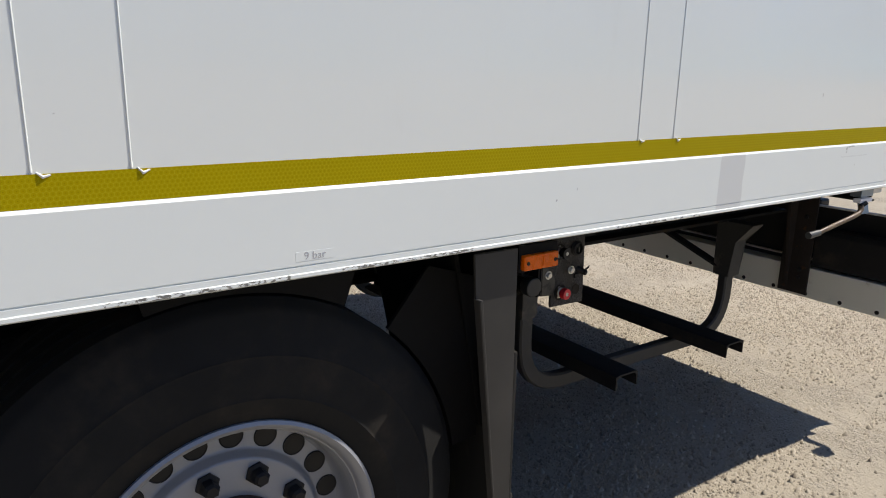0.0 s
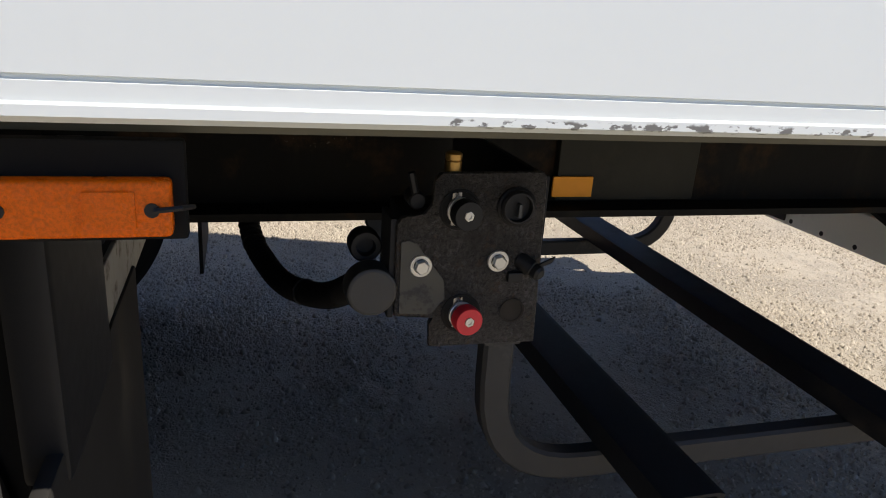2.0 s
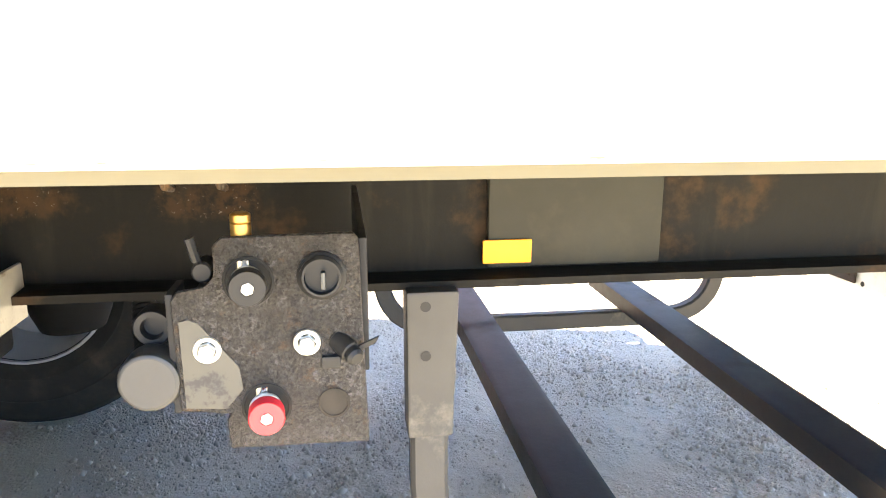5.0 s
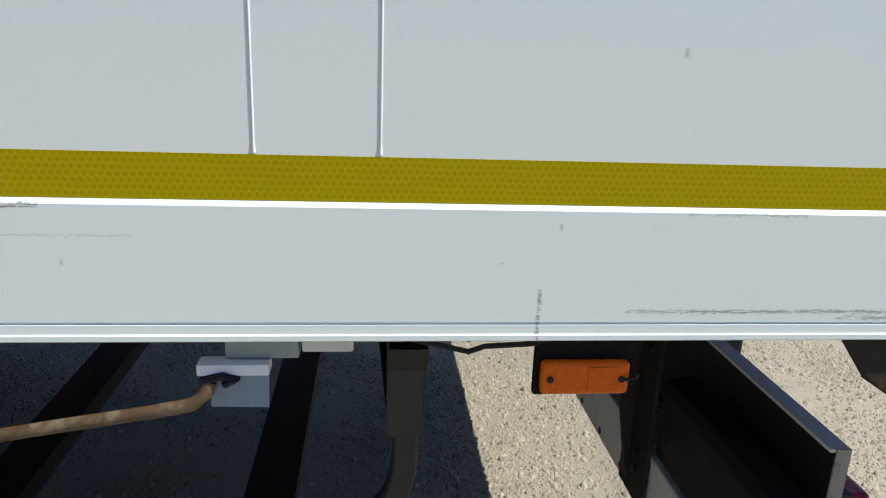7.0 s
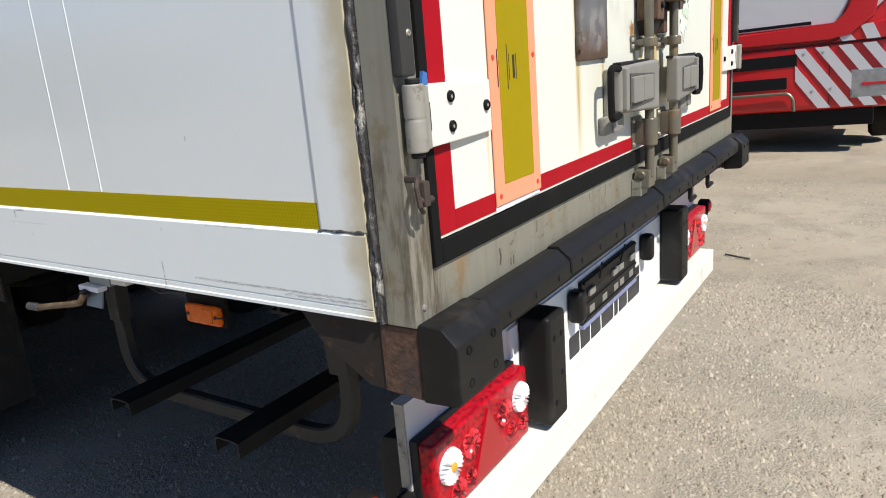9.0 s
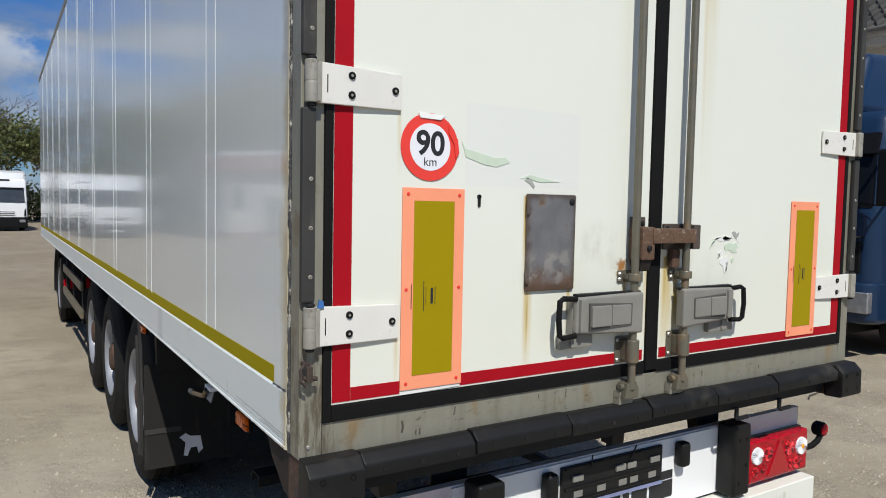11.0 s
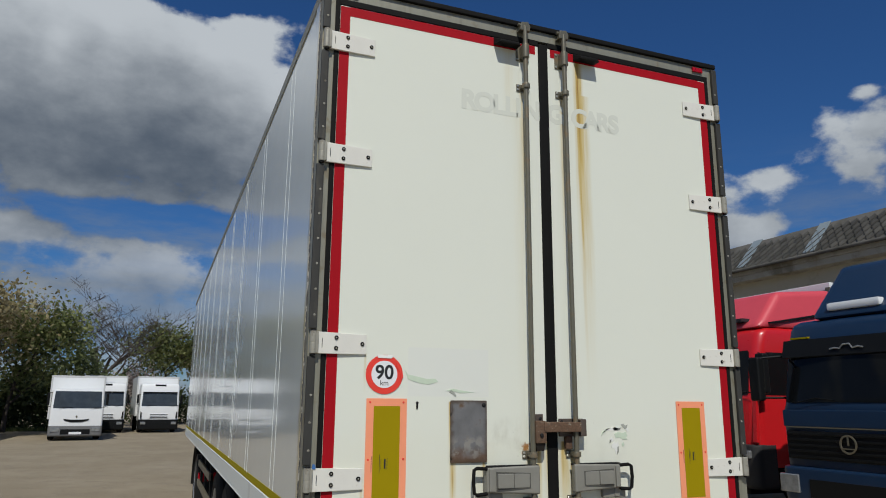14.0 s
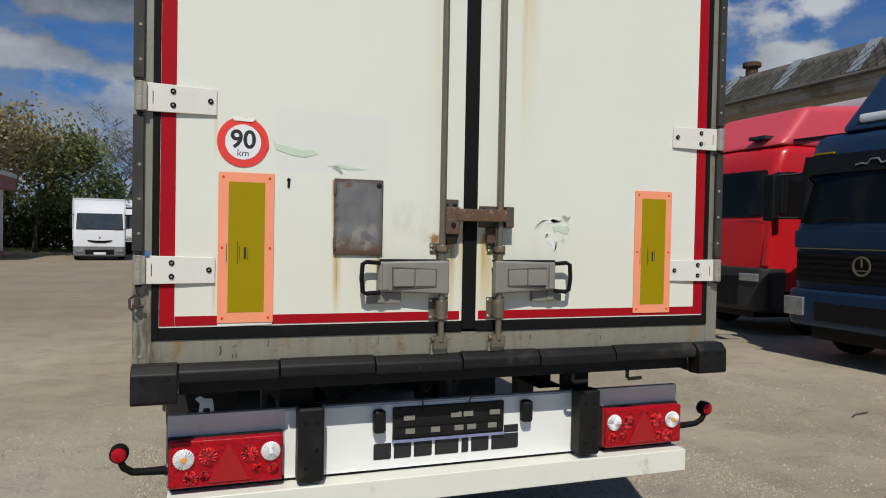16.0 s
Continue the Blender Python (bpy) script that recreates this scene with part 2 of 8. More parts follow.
def side_wear(k, co, c, rg):
    """Grime, rubbed tracks, dark spots that shade in dents, and a faint yellow tint near the rear corner."""
    c = k.mix(k.m("MULTIPLY", patch(k, co, 0.05, 0.120, 1.05, 4.2, 0.03, 0.05, 9, 1), 0.75), c, (0.42, 0.33, 0.15))
    for a in ((0.10, 0.56, 1.137, 1.141, 0.8), (0.10, 0.30, 1.129, 1.134, 0.7), (1.10, 1.27, 1.2225, 1.2240, 0.4), (1.19, 1.235, 1.2525, 1.257, 0.9),
              (0.36, 0.50, 1.254, 1.2565, 0.6), (1.235, 1.243, 1.237, 1.254, 0.9), (0.66, 0.664, 1.105, 1.165, 0.8)):
        msk = patch(k, co, a[0], a[1], a[2], a[3], 0.0015, 0.004, 160, 1)
        gr = k.step(k.noise(k.scaled(co, 1, 45, 900), 1.0, 5.0), 0.36, 0.55)
        c = k.mix(k.m("MULTIPLY", k.m("MULTIPLY", msk, gr), a[4]), c, (0.22, 0.22, 0.22))
    for a in ((1.97, 2.30, 1.1035, 1.1085), (2.72, 3.02, 1.1035, 1.1105), (3.12, 3.42, 1.1035, 1.111)):
        chip = k.m("MULTIPLY", patch(k, co, a[0], a[1], a[2], a[3], 0.001, 0.003, 120, 1), k.step(k.noise(k.scaled(co, 1, 1, 2), 95.0, 5.0), 0.50, 0.56))
        c = k.mix(k.m("MULTIPLY", chip, 0.9), c, (0.10, 0.095, 0.085))
    film = patch(k, co, 1.79, 1.90, 1.112, 1.259, 0.003, 0.006, 20, 1)
    c = k.mix(k.m("MULTIPLY", film, 0.45), c, (0.46, 0.46, 0.47))
    grime = k.step(k.noise(k.scaled(co, 1, 3, 0.8), 2.2, 7.0, 0.7), 0.58, 0.80)
    c = k.mix(k.m("MULTIPLY", grime, 0.10), c, (0.45, 0.42, 0.36))
    # small dark spots; the larger ones paint in the shade of dents
    for yd, zd, hh in ((0.523, 1.428, 0.005), (1.42, 1.415, 0.005), (0.643, 1.238, 0.0035), (1.175, 1.194, 0.003), (2.43, 1.21, 0.003)):
        sp = patch(k, co, yd - hh * 0.5, yd + hh * 0.5, zd - hh, zd + hh, 0.002, 0.003, 80, 1)
        c = k.mix(k.m("MULTIPLY", sp, 0.5), c, (0.30, 0.30, 0.31))
    dots = k.step(k.noise(co, 34.0, 2.0), 0.81, 0.83)
    c = k.mix(k.m("MULTIPLY", dots, 0.6), c, (0.25, 0.25, 0.26))
    return c, rg


def sill_wear(k, co, c, rg):
    c = k.mix(k.m("MULTIPLY", k.step(k.noise(k.scaled(co, 26, 26, 3), 1.0, 5.0), 0.50, 0.75), 0.32), c, (0.13, 0.10, 0.055))
    c = k.mix(k.m("MULTIPLY", k.step(k.noise(co, 9.0, 7.0, 0.7), 0.54, 0.66), 0.6), c, (0.19, 0.14, 0.07))
    c = k.mix(k.m("MULTIPLY", k.step(k.noise(k.scaled(co, 55, 55, 2), 1.0, 4.0), 0.64, 0.76), 0.30), c, (0.06, 0.052, 0.04))
    for a in ((-1.15, 0.04, 1.19, 0.09, 0.6), (-0.75, 0.02, 1.19, 0.07, 0.5), (1.17, 0.05, 1.19, 0.12, 0.7), (-0.3, 0.02, 1.19, 0.08, 0.4), (0.5, 0.02, 1.19, 0.07, 0.4)):
        c = k.mix(streak(k, co, *a), c, (0.30, 0.17, 0.05))
    foot = k.m("MULTIPLY", patch(k, co, -1.32, -1.20, 1.08, 1.42, 0.05, 0.07, 9), k.step(k.noise(k.scaled(co, 40, 40, 7), 1.0, 6.0, 0.7), 0.44, 0.60))
    c = k.mix(k.m("MULTIPLY", foot, 0.75), c, (0.085, 0.060, 0.035))
    for x0, x1, z0, z1 in ((-0.998, -0.991, 1.128, 1.162), (-0.952, -0.948, 1.112, 1.128), (-0.940, -0.935, 1.112, 1.132), (-0.820, -0.816, 1.155, 1.178), (-0.500, -0.496, 1.160, 1.175), (-0.385, -0.381, 1.150, 1.178), (0.655, 0.660, 1.135, 1.150), (0.30, 0.304, 1.145, 1.165)):
        c = k.mix(k.m("MULTIPLY", patch(k, co, x0, x1, z0, z1, 0.002, 0.006, 60), 0.85), c, (0.035, 0.030, 0.024))
    scuff = k.m("MULTIPLY", patch(k, co, -1.02, 0.9, 1.105, 1.185, 0.02, 0.05, 8), k.step(k.noise(k.scaled(co, 22, 22, 60), 1.0, 5.0, 0.6), 0.60, 0.68))
    c = k.mix(k.m("MULTIPLY", scuff, 0.6), c, (0.07, 0.062, 0.05))
    return c, rg


def hatch_wear(k, co, c, rg):
    r = k.m("MULTIPLY", patch(k, co, -0.60, -0.35, 1.49, 1.555, 0.03, 0.06, 16), 0.8)
    c = k.mix(r, c, (0.13, 0.065, 0.03))
    rim = k.m("SUBTRACT", 1.0, patch(k, co, -0.562, -0.386, 1.525, 1.798, 0.012, 0.022, 26))
    c = k.mix(k.m("MULTIPLY", rim, 0.75), c, (0.085, 0.052, 0.030))
    bare = k.m("MULTIPLY", patch(k, co, -0.56, -0.40, 1.555, 1.63, 0.02, 0.06, 14), k.step(k.noise(co, 24.0, 5.0), 0.46, 0.56))
    c = k.mix(k.m("MULTIPLY", bare, 0.7), c, (0.30, 0.285, 0.255))
    return c, k.m("ADD", rg, k.m("MULTIPLY", r, 0.3), clamp=True)


def honeycomb(k, co, c, rg):
    """The six-sided cells of retroreflective tape."""
    sp = k.n("ShaderNodeSeparateXYZ", None, i_0=co)
    u, v = k.m("MULTIPLY", sp.outputs[1], 125.0), k.m("MULTIPLY", sp.outputs[2], 125.0 / 1.732)
    ds = []
    for o in (0.0, 0.5):
        a = k.m("SUBTRACT", k.m("FRACT", k.m("ADD", u, o + 500.0)), 0.5)
        b = k.m("MULTIPLY", k.m("SUBTRACT", k.m("FRACT", k.m("ADD", v, o)), 0.5), 1.732)
        ds.append(k.m("SQRT", k.m("ADD", k.m("MULTIPLY", a, a), k.m("MULTIPLY", b, b))))
    d = k.m("MINIMUM", ds[0], ds[1])
    c = k.mix(k.step(d, 0.36, 0.54, 0.0, 0.6), c, (0.42, 0.36, 0.01))
    return k.mix(k.step(d, 0.05, 0.16, 0.45, 0.0), c, (0.20, 0.155, 0.0)), rg


def plate_wear(k, co, c, rg):
    """Pale grit, black grease and brown rust caked on the casting."""
    grit = k.step(k.noise(co, 230.0, 4.0, 0.7), 0.50, 0.64)
    c = k.mix(k.m("MULTIPLY", grit, k.step(k.noise(co, 26.0, 3.0), 0.38, 0.62)), c, (0.078, 0.073, 0.073))
    c = k.mix(k.m("MULTIPLY", k.step(k.noise(co, 48.0, 6.0, 0.7), 0.56, 0.66), 0.8), c, (0.050, 0.028, 0.014))
    c = k.mix(k.step(k.noise(co, 120.0, 5.0, 0.7), 0.57, 0.64), c, (0.009, 0.008, 0.007))
    return c, k.m("ADD", rg, k.m("MULTIPLY", grit, 0.2), clamp=True)


def beam_wear(k, co, c, rg):
    """Rust round the welded hooks, dust in pale runs."""
    for y0, y1, z0, z1 in ((2.225, 2.365, 0.952, 1.000), (2.495, 2.58, 0.965, 1.02), (2.40, 2.47, 1.02, 1.06), (1.55, 1.66, 1.00, 1.06)):
        m = k.m("MULTIPLY", patch(k, co, y0, y1, z0, z1, 0.014, 0.030, 26, 1), k.step(k.noise(co, 45.0, 6.0, 0.7), 0.36, 0.60))
        c = k.mix(k.m("MULTIPLY", m, 0.55), c, (0.056, 0.031, 0.015))
        c = k.mix(k.m("MULTIPLY", m, k.step(k.noise(co, 160.0, 3.0), 0.64, 0.70)), c, (0.15, 0.125, 0.095))
    runs = k.step(k.noise(k.scaled(co, 1, 22, 3), 1.0, 5.0), 0.52, 0.72)
    return k.mix(k.m("MULTIPLY", runs, 0.30), c, (0.030, 0.027, 0.020)), rg


WHITE_SIDE = surface("side_gelcoat", (0.70, 0.735, 0.715), 0.16, var=0.02, scale=1.5, coat=0.6, rvar=0.08, bump=0.02, bscale=2.2, bdist=0.02, post=side_wear)
WHITE_RAIL = surface("rail_paint", (0.715, 0.755, 0.735), 0.32, var=0.02, scale=3, post=side_wear, rvar=0.1)
WHITE_DOOR = surface("door_paint", (0.695, 0.705, 0.620), 0.38, var=0.02, scale=2.0, post=door_wear, bump=0.015, bscale=3, bdist=0.02)
WHITE_PAINT = surface("white_paint", (0.78, 0.78, 0.76), 0.4, var=0.04, dirt=(0.40, 0.36, 0.28), dirt_lo=0.62, dirt_hi=0.85)
HINGE_PAINT = surface("hinge_paint", (0.68, 0.66, 0.60), 0.42, var=0.06, scale=14, dirt=(0.30, 0.23, 0.14), dirt_lo=0.58, dirt_hi=0.80, dirt_scale=20)
STEEL = surface("stainless_steel", (0.27, 0.260, 0.205), 0.46, 0.35, var=0.15, scale=9, stretch=(4, 4, 0.6), dirt=(0.20, 0.17, 0.12), dirt_lo=0.60, dirt_hi=0.85, dirt_scale=4, post=sill_wear)
CHROME = surface("galvanised_rod", (0.155, 0.142, 0.105), 0.38, 0.4, var=0.15, scale=20, dirt=(0.17, 0.115, 0.06), dirt_lo=0.50, dirt_hi=0.72, dirt_scale=14)
GREY_STEEL = surface("grey_handle_steel", (0.222, 0.214, 0.186), 0.5, 0.1, var=0.15, scale=14, bump=0.1, bscale=160)
ZINC = surface("zinc_plate", (0.185, 0.182, 0.182), 0.5, 0.4, var=0.45, scale=12, dirt=(0.11, 0.065, 0.035), dirt_lo=0.55, dirt_hi=0.72, dirt_scale=12, post=hatch_wear)
RUST = surface("rusty_steel", (0.105, 0.056, 0.032), 0.85, 0.0, var=0.45, scale=14, fine=0.5, fscale=60, bump=0.6, bscale=70, bdist=0.004, dirt=(0.05, 0.035, 0.03), dirt_lo=0.45, dirt_hi=0.65, dirt_scale=9)
RUBBER = surface("black_rubber", (0.0065, 0.0063, 0.0060), 0.72, spec=0.14, var=0.2, scale=10, dirt=(0.026, 0.023, 0.019), dirt_lo=0.58, dirt_hi=0.82, bump=0.1, bscale=120, bdist=0.001)
BUMPER_RUBBER = surface("bumper_rubber", (0.0075, 0.0073, 0.007), 0.52, spec=0.28, var=0.3, scale=10, dirt=(0.034, 0.031, 0.026), dirt_lo=0.52, dirt_hi=0.78, bump=0.15, bscale=90, bdist=0.001)
TYRE = surface("tyre_rubber", (0.011, 0.011, 0.0105), 0.8, spec=0.2, var=0.3, scale=8, dirt=(0.040, 0.034, 0.026), dirt_lo=0.46, dirt_hi=0.75, bump=0.2, bscale=70, bdist=0.002)
CHASSIS = surface("chassis_paint", (0.012, 0.012, 0.0125), 0.6, spec=0.25, var=0.25, scale=7, dirt=(0.04, 0.034, 0.026), dirt_lo=0.54, dirt_hi=0.74, dirt_scale=6, bump=0.2, bscale=60, bdist=0.002)
BEAM = surface("dusty_beam_paint", (0.011, 0.0105, 0.0092), 0.7, spec=0.10, var=0.35, scale=5, dirt=(0.040, 0.026, 0.016), dirt_lo=0.56, dirt_hi=0.70, dirt_scale=5.5, bump=0.3, bscale=40, bdist=0.003, post=beam_wear)
TUBE = surface("dusty_tube_paint", (0.032, 0.031, 0.028), 0.6, var=0.3, scale=9, dirt=(0.11, 0.10, 0.08), dirt_lo=0.58, dirt_hi=0.7, dirt_scale=7, bump=0.2, bscale=60, bdist=0.002)
PLATE = surface("oily_cast_plate", (0.038, 0.035, 0.032), 0.42, 0.2, var=0.6, scale=24, fine=0.7, fscale=330, bump=1.0, bscale=210, bdist=0.007, dirt=(0.020, 0.016, 0.012), dirt_lo=0.52, dirt_hi=0.70, dirt_scale=34, post=plate_wear)
OIL_PLATE = surface("clean_lower_plate", (0.044, 0.043, 0.036), 0.45, 0.1, var=0.15, scale=14, dirt=(0.03, 0.028, 0.025), dirt_lo=0.58, dirt_hi=0.66, dirt_scale=30)
BLACK = surface("black_plastic", (0.010, 0.010, 0.010), 0.5, spec=0.3, var=0.2, scale=20, dirt=(0.026, 0.024, 0.021), dirt_lo=0.6, dirt_hi=0.8)
CAP_GREY = surface("dusty_cap_plastic", (0.022, 0.022, 0.020), 0.5, var=0.1, scale=18, dirt=(0.05, 0.05, 0.045), dirt_lo=0.6, dirt_hi=0.8)
RED_PLASTIC = surface("red_plastic", (0.62, 0.020, 0.030), 0.38, var=0.1, scale=40)
BOLT = surface("zinc_bolt", (0.55, 0.55, 0.52), 0.33, 0.8, var=0.2, scale=60)
VALVE_STEEL = surface("turned_valve_steel", (0.30, 0.29, 0.27), 0.28, 0.9, var=0.3, scale=50, stretch=(1, 1, 0.2))
BRASS = surface("brass", (0.42, 0.25, 0.075), 0.35, 0.85, var=0.3, scale=60)
RED_TAPE = surface("red_tape", (0.33, 0.0045, 0.011), 0.55, spec=0.12, var=0.10, scale=9, bump=0.1, bscale=300, bdist=0.0005)
YELLOW_TAPE = surface("yellow_tape", (0.335, 0.262, 0.0), 0.6, var=0.06, scale=7, post=honeycomb, spec=0.06)
YELLOW_PANEL = surface("yellow_reflector", (0.30, 0.225, 0.0), 0.55, spec=0.15, var=0.05, scale=10)
ORANGE_PANEL = surface("salmon_fluorescent", (0.85, 0.30, 0.16), 0.5, var=0.08, scale=9)
ORANGE_LENS = surface("orange_lens", (0.80, 0.135, 0.0), 0.28, var=0.12, scale=25, coat=0.08, spec=0.2, fine=0.30, fscale=420, bump=0.6, bscale=420, bdist=0.002)
AMBER = surface("amber_reflector", (0.78, 0.30, 0.01), 0.4, var=0.1, scale=40, spec=0.3)
# both red lenses: the dirt colour is no dirt, it mottles in inner reflections
RED_LENS = surface("red_lens", (0.42, 0.003, 0.012), 0.16, var=0.35, scale=70, coat=0.10, spec=0.25, bump=0.5, bscale=150, bdist=0.003, dirt=(0.13, 0.0, 0.004), dirt_lo=0.48, dirt_hi=0.62, dirt_scale=95)
RED_BOSS = surface("bright_red_lens", (0.98, 0.045, 0.055), 0.14, 0.1, var=0.2, scale=150, coat=0.35, spec=0.4, bump=1.0, bscale=200, bdist=0.006, dirt=(0.10, 0.0, 0.003), dirt_lo=0.46, dirt_hi=0.56, dirt_scale=75)
CLEAR_LENS = surface("clear_lens", (0.92, 0.92, 0.92), 0.10, 0.15, var=0.1, scale=110, coat=0.8, bump=0.6, bscale=160, bdist=0.003)
AMBER_BULB = surface("amber_bulb", (0.75, 0.33, 0.03), 0.25)
LILAC = surface("faded_grey_plate", (0.62, 0.59, 0.56), 0.5, var=0.08, scale=4, dirt=(0.38, 0.33, 0.26), dirt_lo=0.55, dirt_hi=0.8, dirt_scale=9)
SIGN_RED = surface("sign_red", (0.72, 0.045, 0.03), 0.45, var=0.06, scale=14)
SIGN_WHITE = surface("sign_white", (0.74, 0.74, 0.76), 0.45, var=0.04, scale=14)
INK = surface("black_ink", (0.015, 0.015, 0.017), 0.5, var=0.1)
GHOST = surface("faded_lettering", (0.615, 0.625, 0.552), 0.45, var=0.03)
TORN = surface("torn_sticker", (0.52, 0.60, 0.47), 0.6, var=0.10, scale=30)
TORN_EDGE = surface("curled_edge", (0.33, 0.34, 0.30), 0.7, var=0.2, scale=60)
TORN_WHITE = surface("torn_paper", (0.70, 0.70, 0.66), 0.7, var=0.05, scale=30)
SEALANT = surface("dark_sealant", (0.055, 0.053, 0.05), 0.5, var=0.7, scale=30, bump=1.0, bscale=60, bdist=0.008, dirt=(0.36, 0.345, 0.30), dirt_lo=0.54, dirt_hi=0.60, dirt_scale=42, stretch=(1, 1, 0.4))
RIM = surface("painted_rim", (0.27, 0.28, 0.30), 0.42, 0.3, var=0.08, scale=10, dirt=(0.20, 0.17, 0.13), dirt_lo=0.6, dirt_hi=0.85)
WOOD = surface("worn_lever_coating", (0.100, 0.063, 0.032), 0.45, var=0.35, scale=14, fine=0.35, fscale=60, dirt=(0.17, 0.128, 0.080), dirt_lo=0.50, dirt_hi=0.68, dirt_scale=26, spec=0.35)
GRIP = surface("grey_grip", (0.045, 0.048, 0.046), 0.5, var=0.1, scale=30)
BLUE_PLATE = surface("zinc_latch", (0.24, 0.28, 0.31), 0.4, 0.5, var=0.2, scale=30)
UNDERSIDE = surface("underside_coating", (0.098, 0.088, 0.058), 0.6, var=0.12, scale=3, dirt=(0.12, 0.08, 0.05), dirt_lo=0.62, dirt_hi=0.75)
GLASS = surface("dark_glass", (0.006, 0.007, 0.008), 0.06, spec=0.14, var=0.3, scale=2)


def ground_material():
    mat = bpy.data.materials.new("gravel_ground")
    mat.use_nodes = True
    k = Net(mat.node_tree)
    co = k.n("ShaderNodeTexCoord", "Object")
    a = k.noise(co, 0.35, 6.0)
    b = k.noise(co, 2.6, 6.0, 0.6)
    g = k.noise(co, 60.0, 6.0, 0.75)
    tr = k.noise(k.scaled(co, 1.0, 0.16, 1.0), 1.1, 4.0)
    stony = k.step(k.m("ADD", k.noise(co, 1.3, 7.0, 0.62), k.m("MULTIPLY", k.m("SUBTRACT", k.noise(co, 9.0, 4.0), 0.5), 0.35)), 0.44, 0.62)
    c = k.mix(k.step(a, 0.35, 0.65), (0.272, 0.232, 0.165), (0.345, 0.300, 0.222))
    c = k.mix(k.m("MULTIPLY", k.step(tr, 0.48, 0.66), 0.40), c, (0.375, 0.330, 0.250))
    mid = k.noise(co, 7.5, 8.0, 0.68)
    c = k.mix(k.m("MULTIPLY", k.step(mid, 0.50, 0.68), 0.34), c, (0.225, 0.187, 0.132))
    c = k.mix(k.m("MULTIPLY", k.step(b, 0.47, 0.7), 0.34), c, (0.245, 0.203, 0.145))
    vo = k.t.nodes.new("ShaderNodeTexVoronoi")
    k.put(vo.inputs["Vector"], co)
    vo.inputs["Scale"].default_value = 95.0
    bw = k.n("ShaderNodeSeparateColor", None, i_0=vo.outputs["Color"])
    c = k.mix(k.m("MULTIPLY", k.m("MULTIPLY", bw.outputs[0], stony), 0.42), c, (0.190, 0.162, 0.122))
    c = k.mix(k.m("MULTIPLY", k.m("MULTIPLY", k.step(bw.outputs[1], 0.76, 0.94), stony), 0.55), c, (0.44, 0.395, 0.315))
    c = k.mix(k.m("MULTIPLY", k.m("MULTIPLY", k.step(g, 0.58, 0.70), k.step(stony, 0.0, 1.0, 0.25, 1.0)), 0.55), c, (0.110, 0.092, 0.068))
    # pale grey stone round the trailer gives way to brown packed earth across the yard
    sp = k.n("ShaderNodeSeparateXYZ", None, i_0=co)
    far = k.m("ADD", sp.outputs[1], k.m("MULTIPLY", k.m("SUBTRACT", k.noise(co, 0.22, 4.0), 0.5), 7.0))
    earth = k.step(far, 5.0, 13.0)
    c = k.mix(k.m("MULTIPLY", earth, 0.45), c, (0.170, 0.132, 0.086))
    near = k.m("MULTIPLY", k.step(far, 2.0, 5.5, 1.0, 0.0), k.step(sp.outputs[0], 1.6, 3.2, 1.0, 0.0))
    c = k.mix(k.m("MULTIPLY", near, 0.30), c, (0.335, 0.315, 0.270))
    h = k.m("MULTIPLY", k.m("SUBTRACT", 1.0, vo.outputs["Distance"]), k.m("MULTIPLY", stony, 0.8))
    h = k.m("ADD", h, k.m("MULTIPLY", g, k.step(stony, 0.0, 1.0, 0.35, 0.9)))
    nb = k.bump(b, 0.30, 0.05)
    nb = k.bump(mid, 0.35, 0.03, nb)
    nb = k.bump(h, 0.7, 0.010, nb)
    p = k.n("ShaderNodeBsdfPrincipled", None, i_Base_Color=c, i_Roughness=0.9, i_Normal=nb)
    p.inputs["Specular IOR Level"].default_value = 0.25
    k.n("ShaderNodeOutputMaterial", None, i_0=p.outputs[0])
    return mat


GROUND = ground_material()

# ---- shapes ----


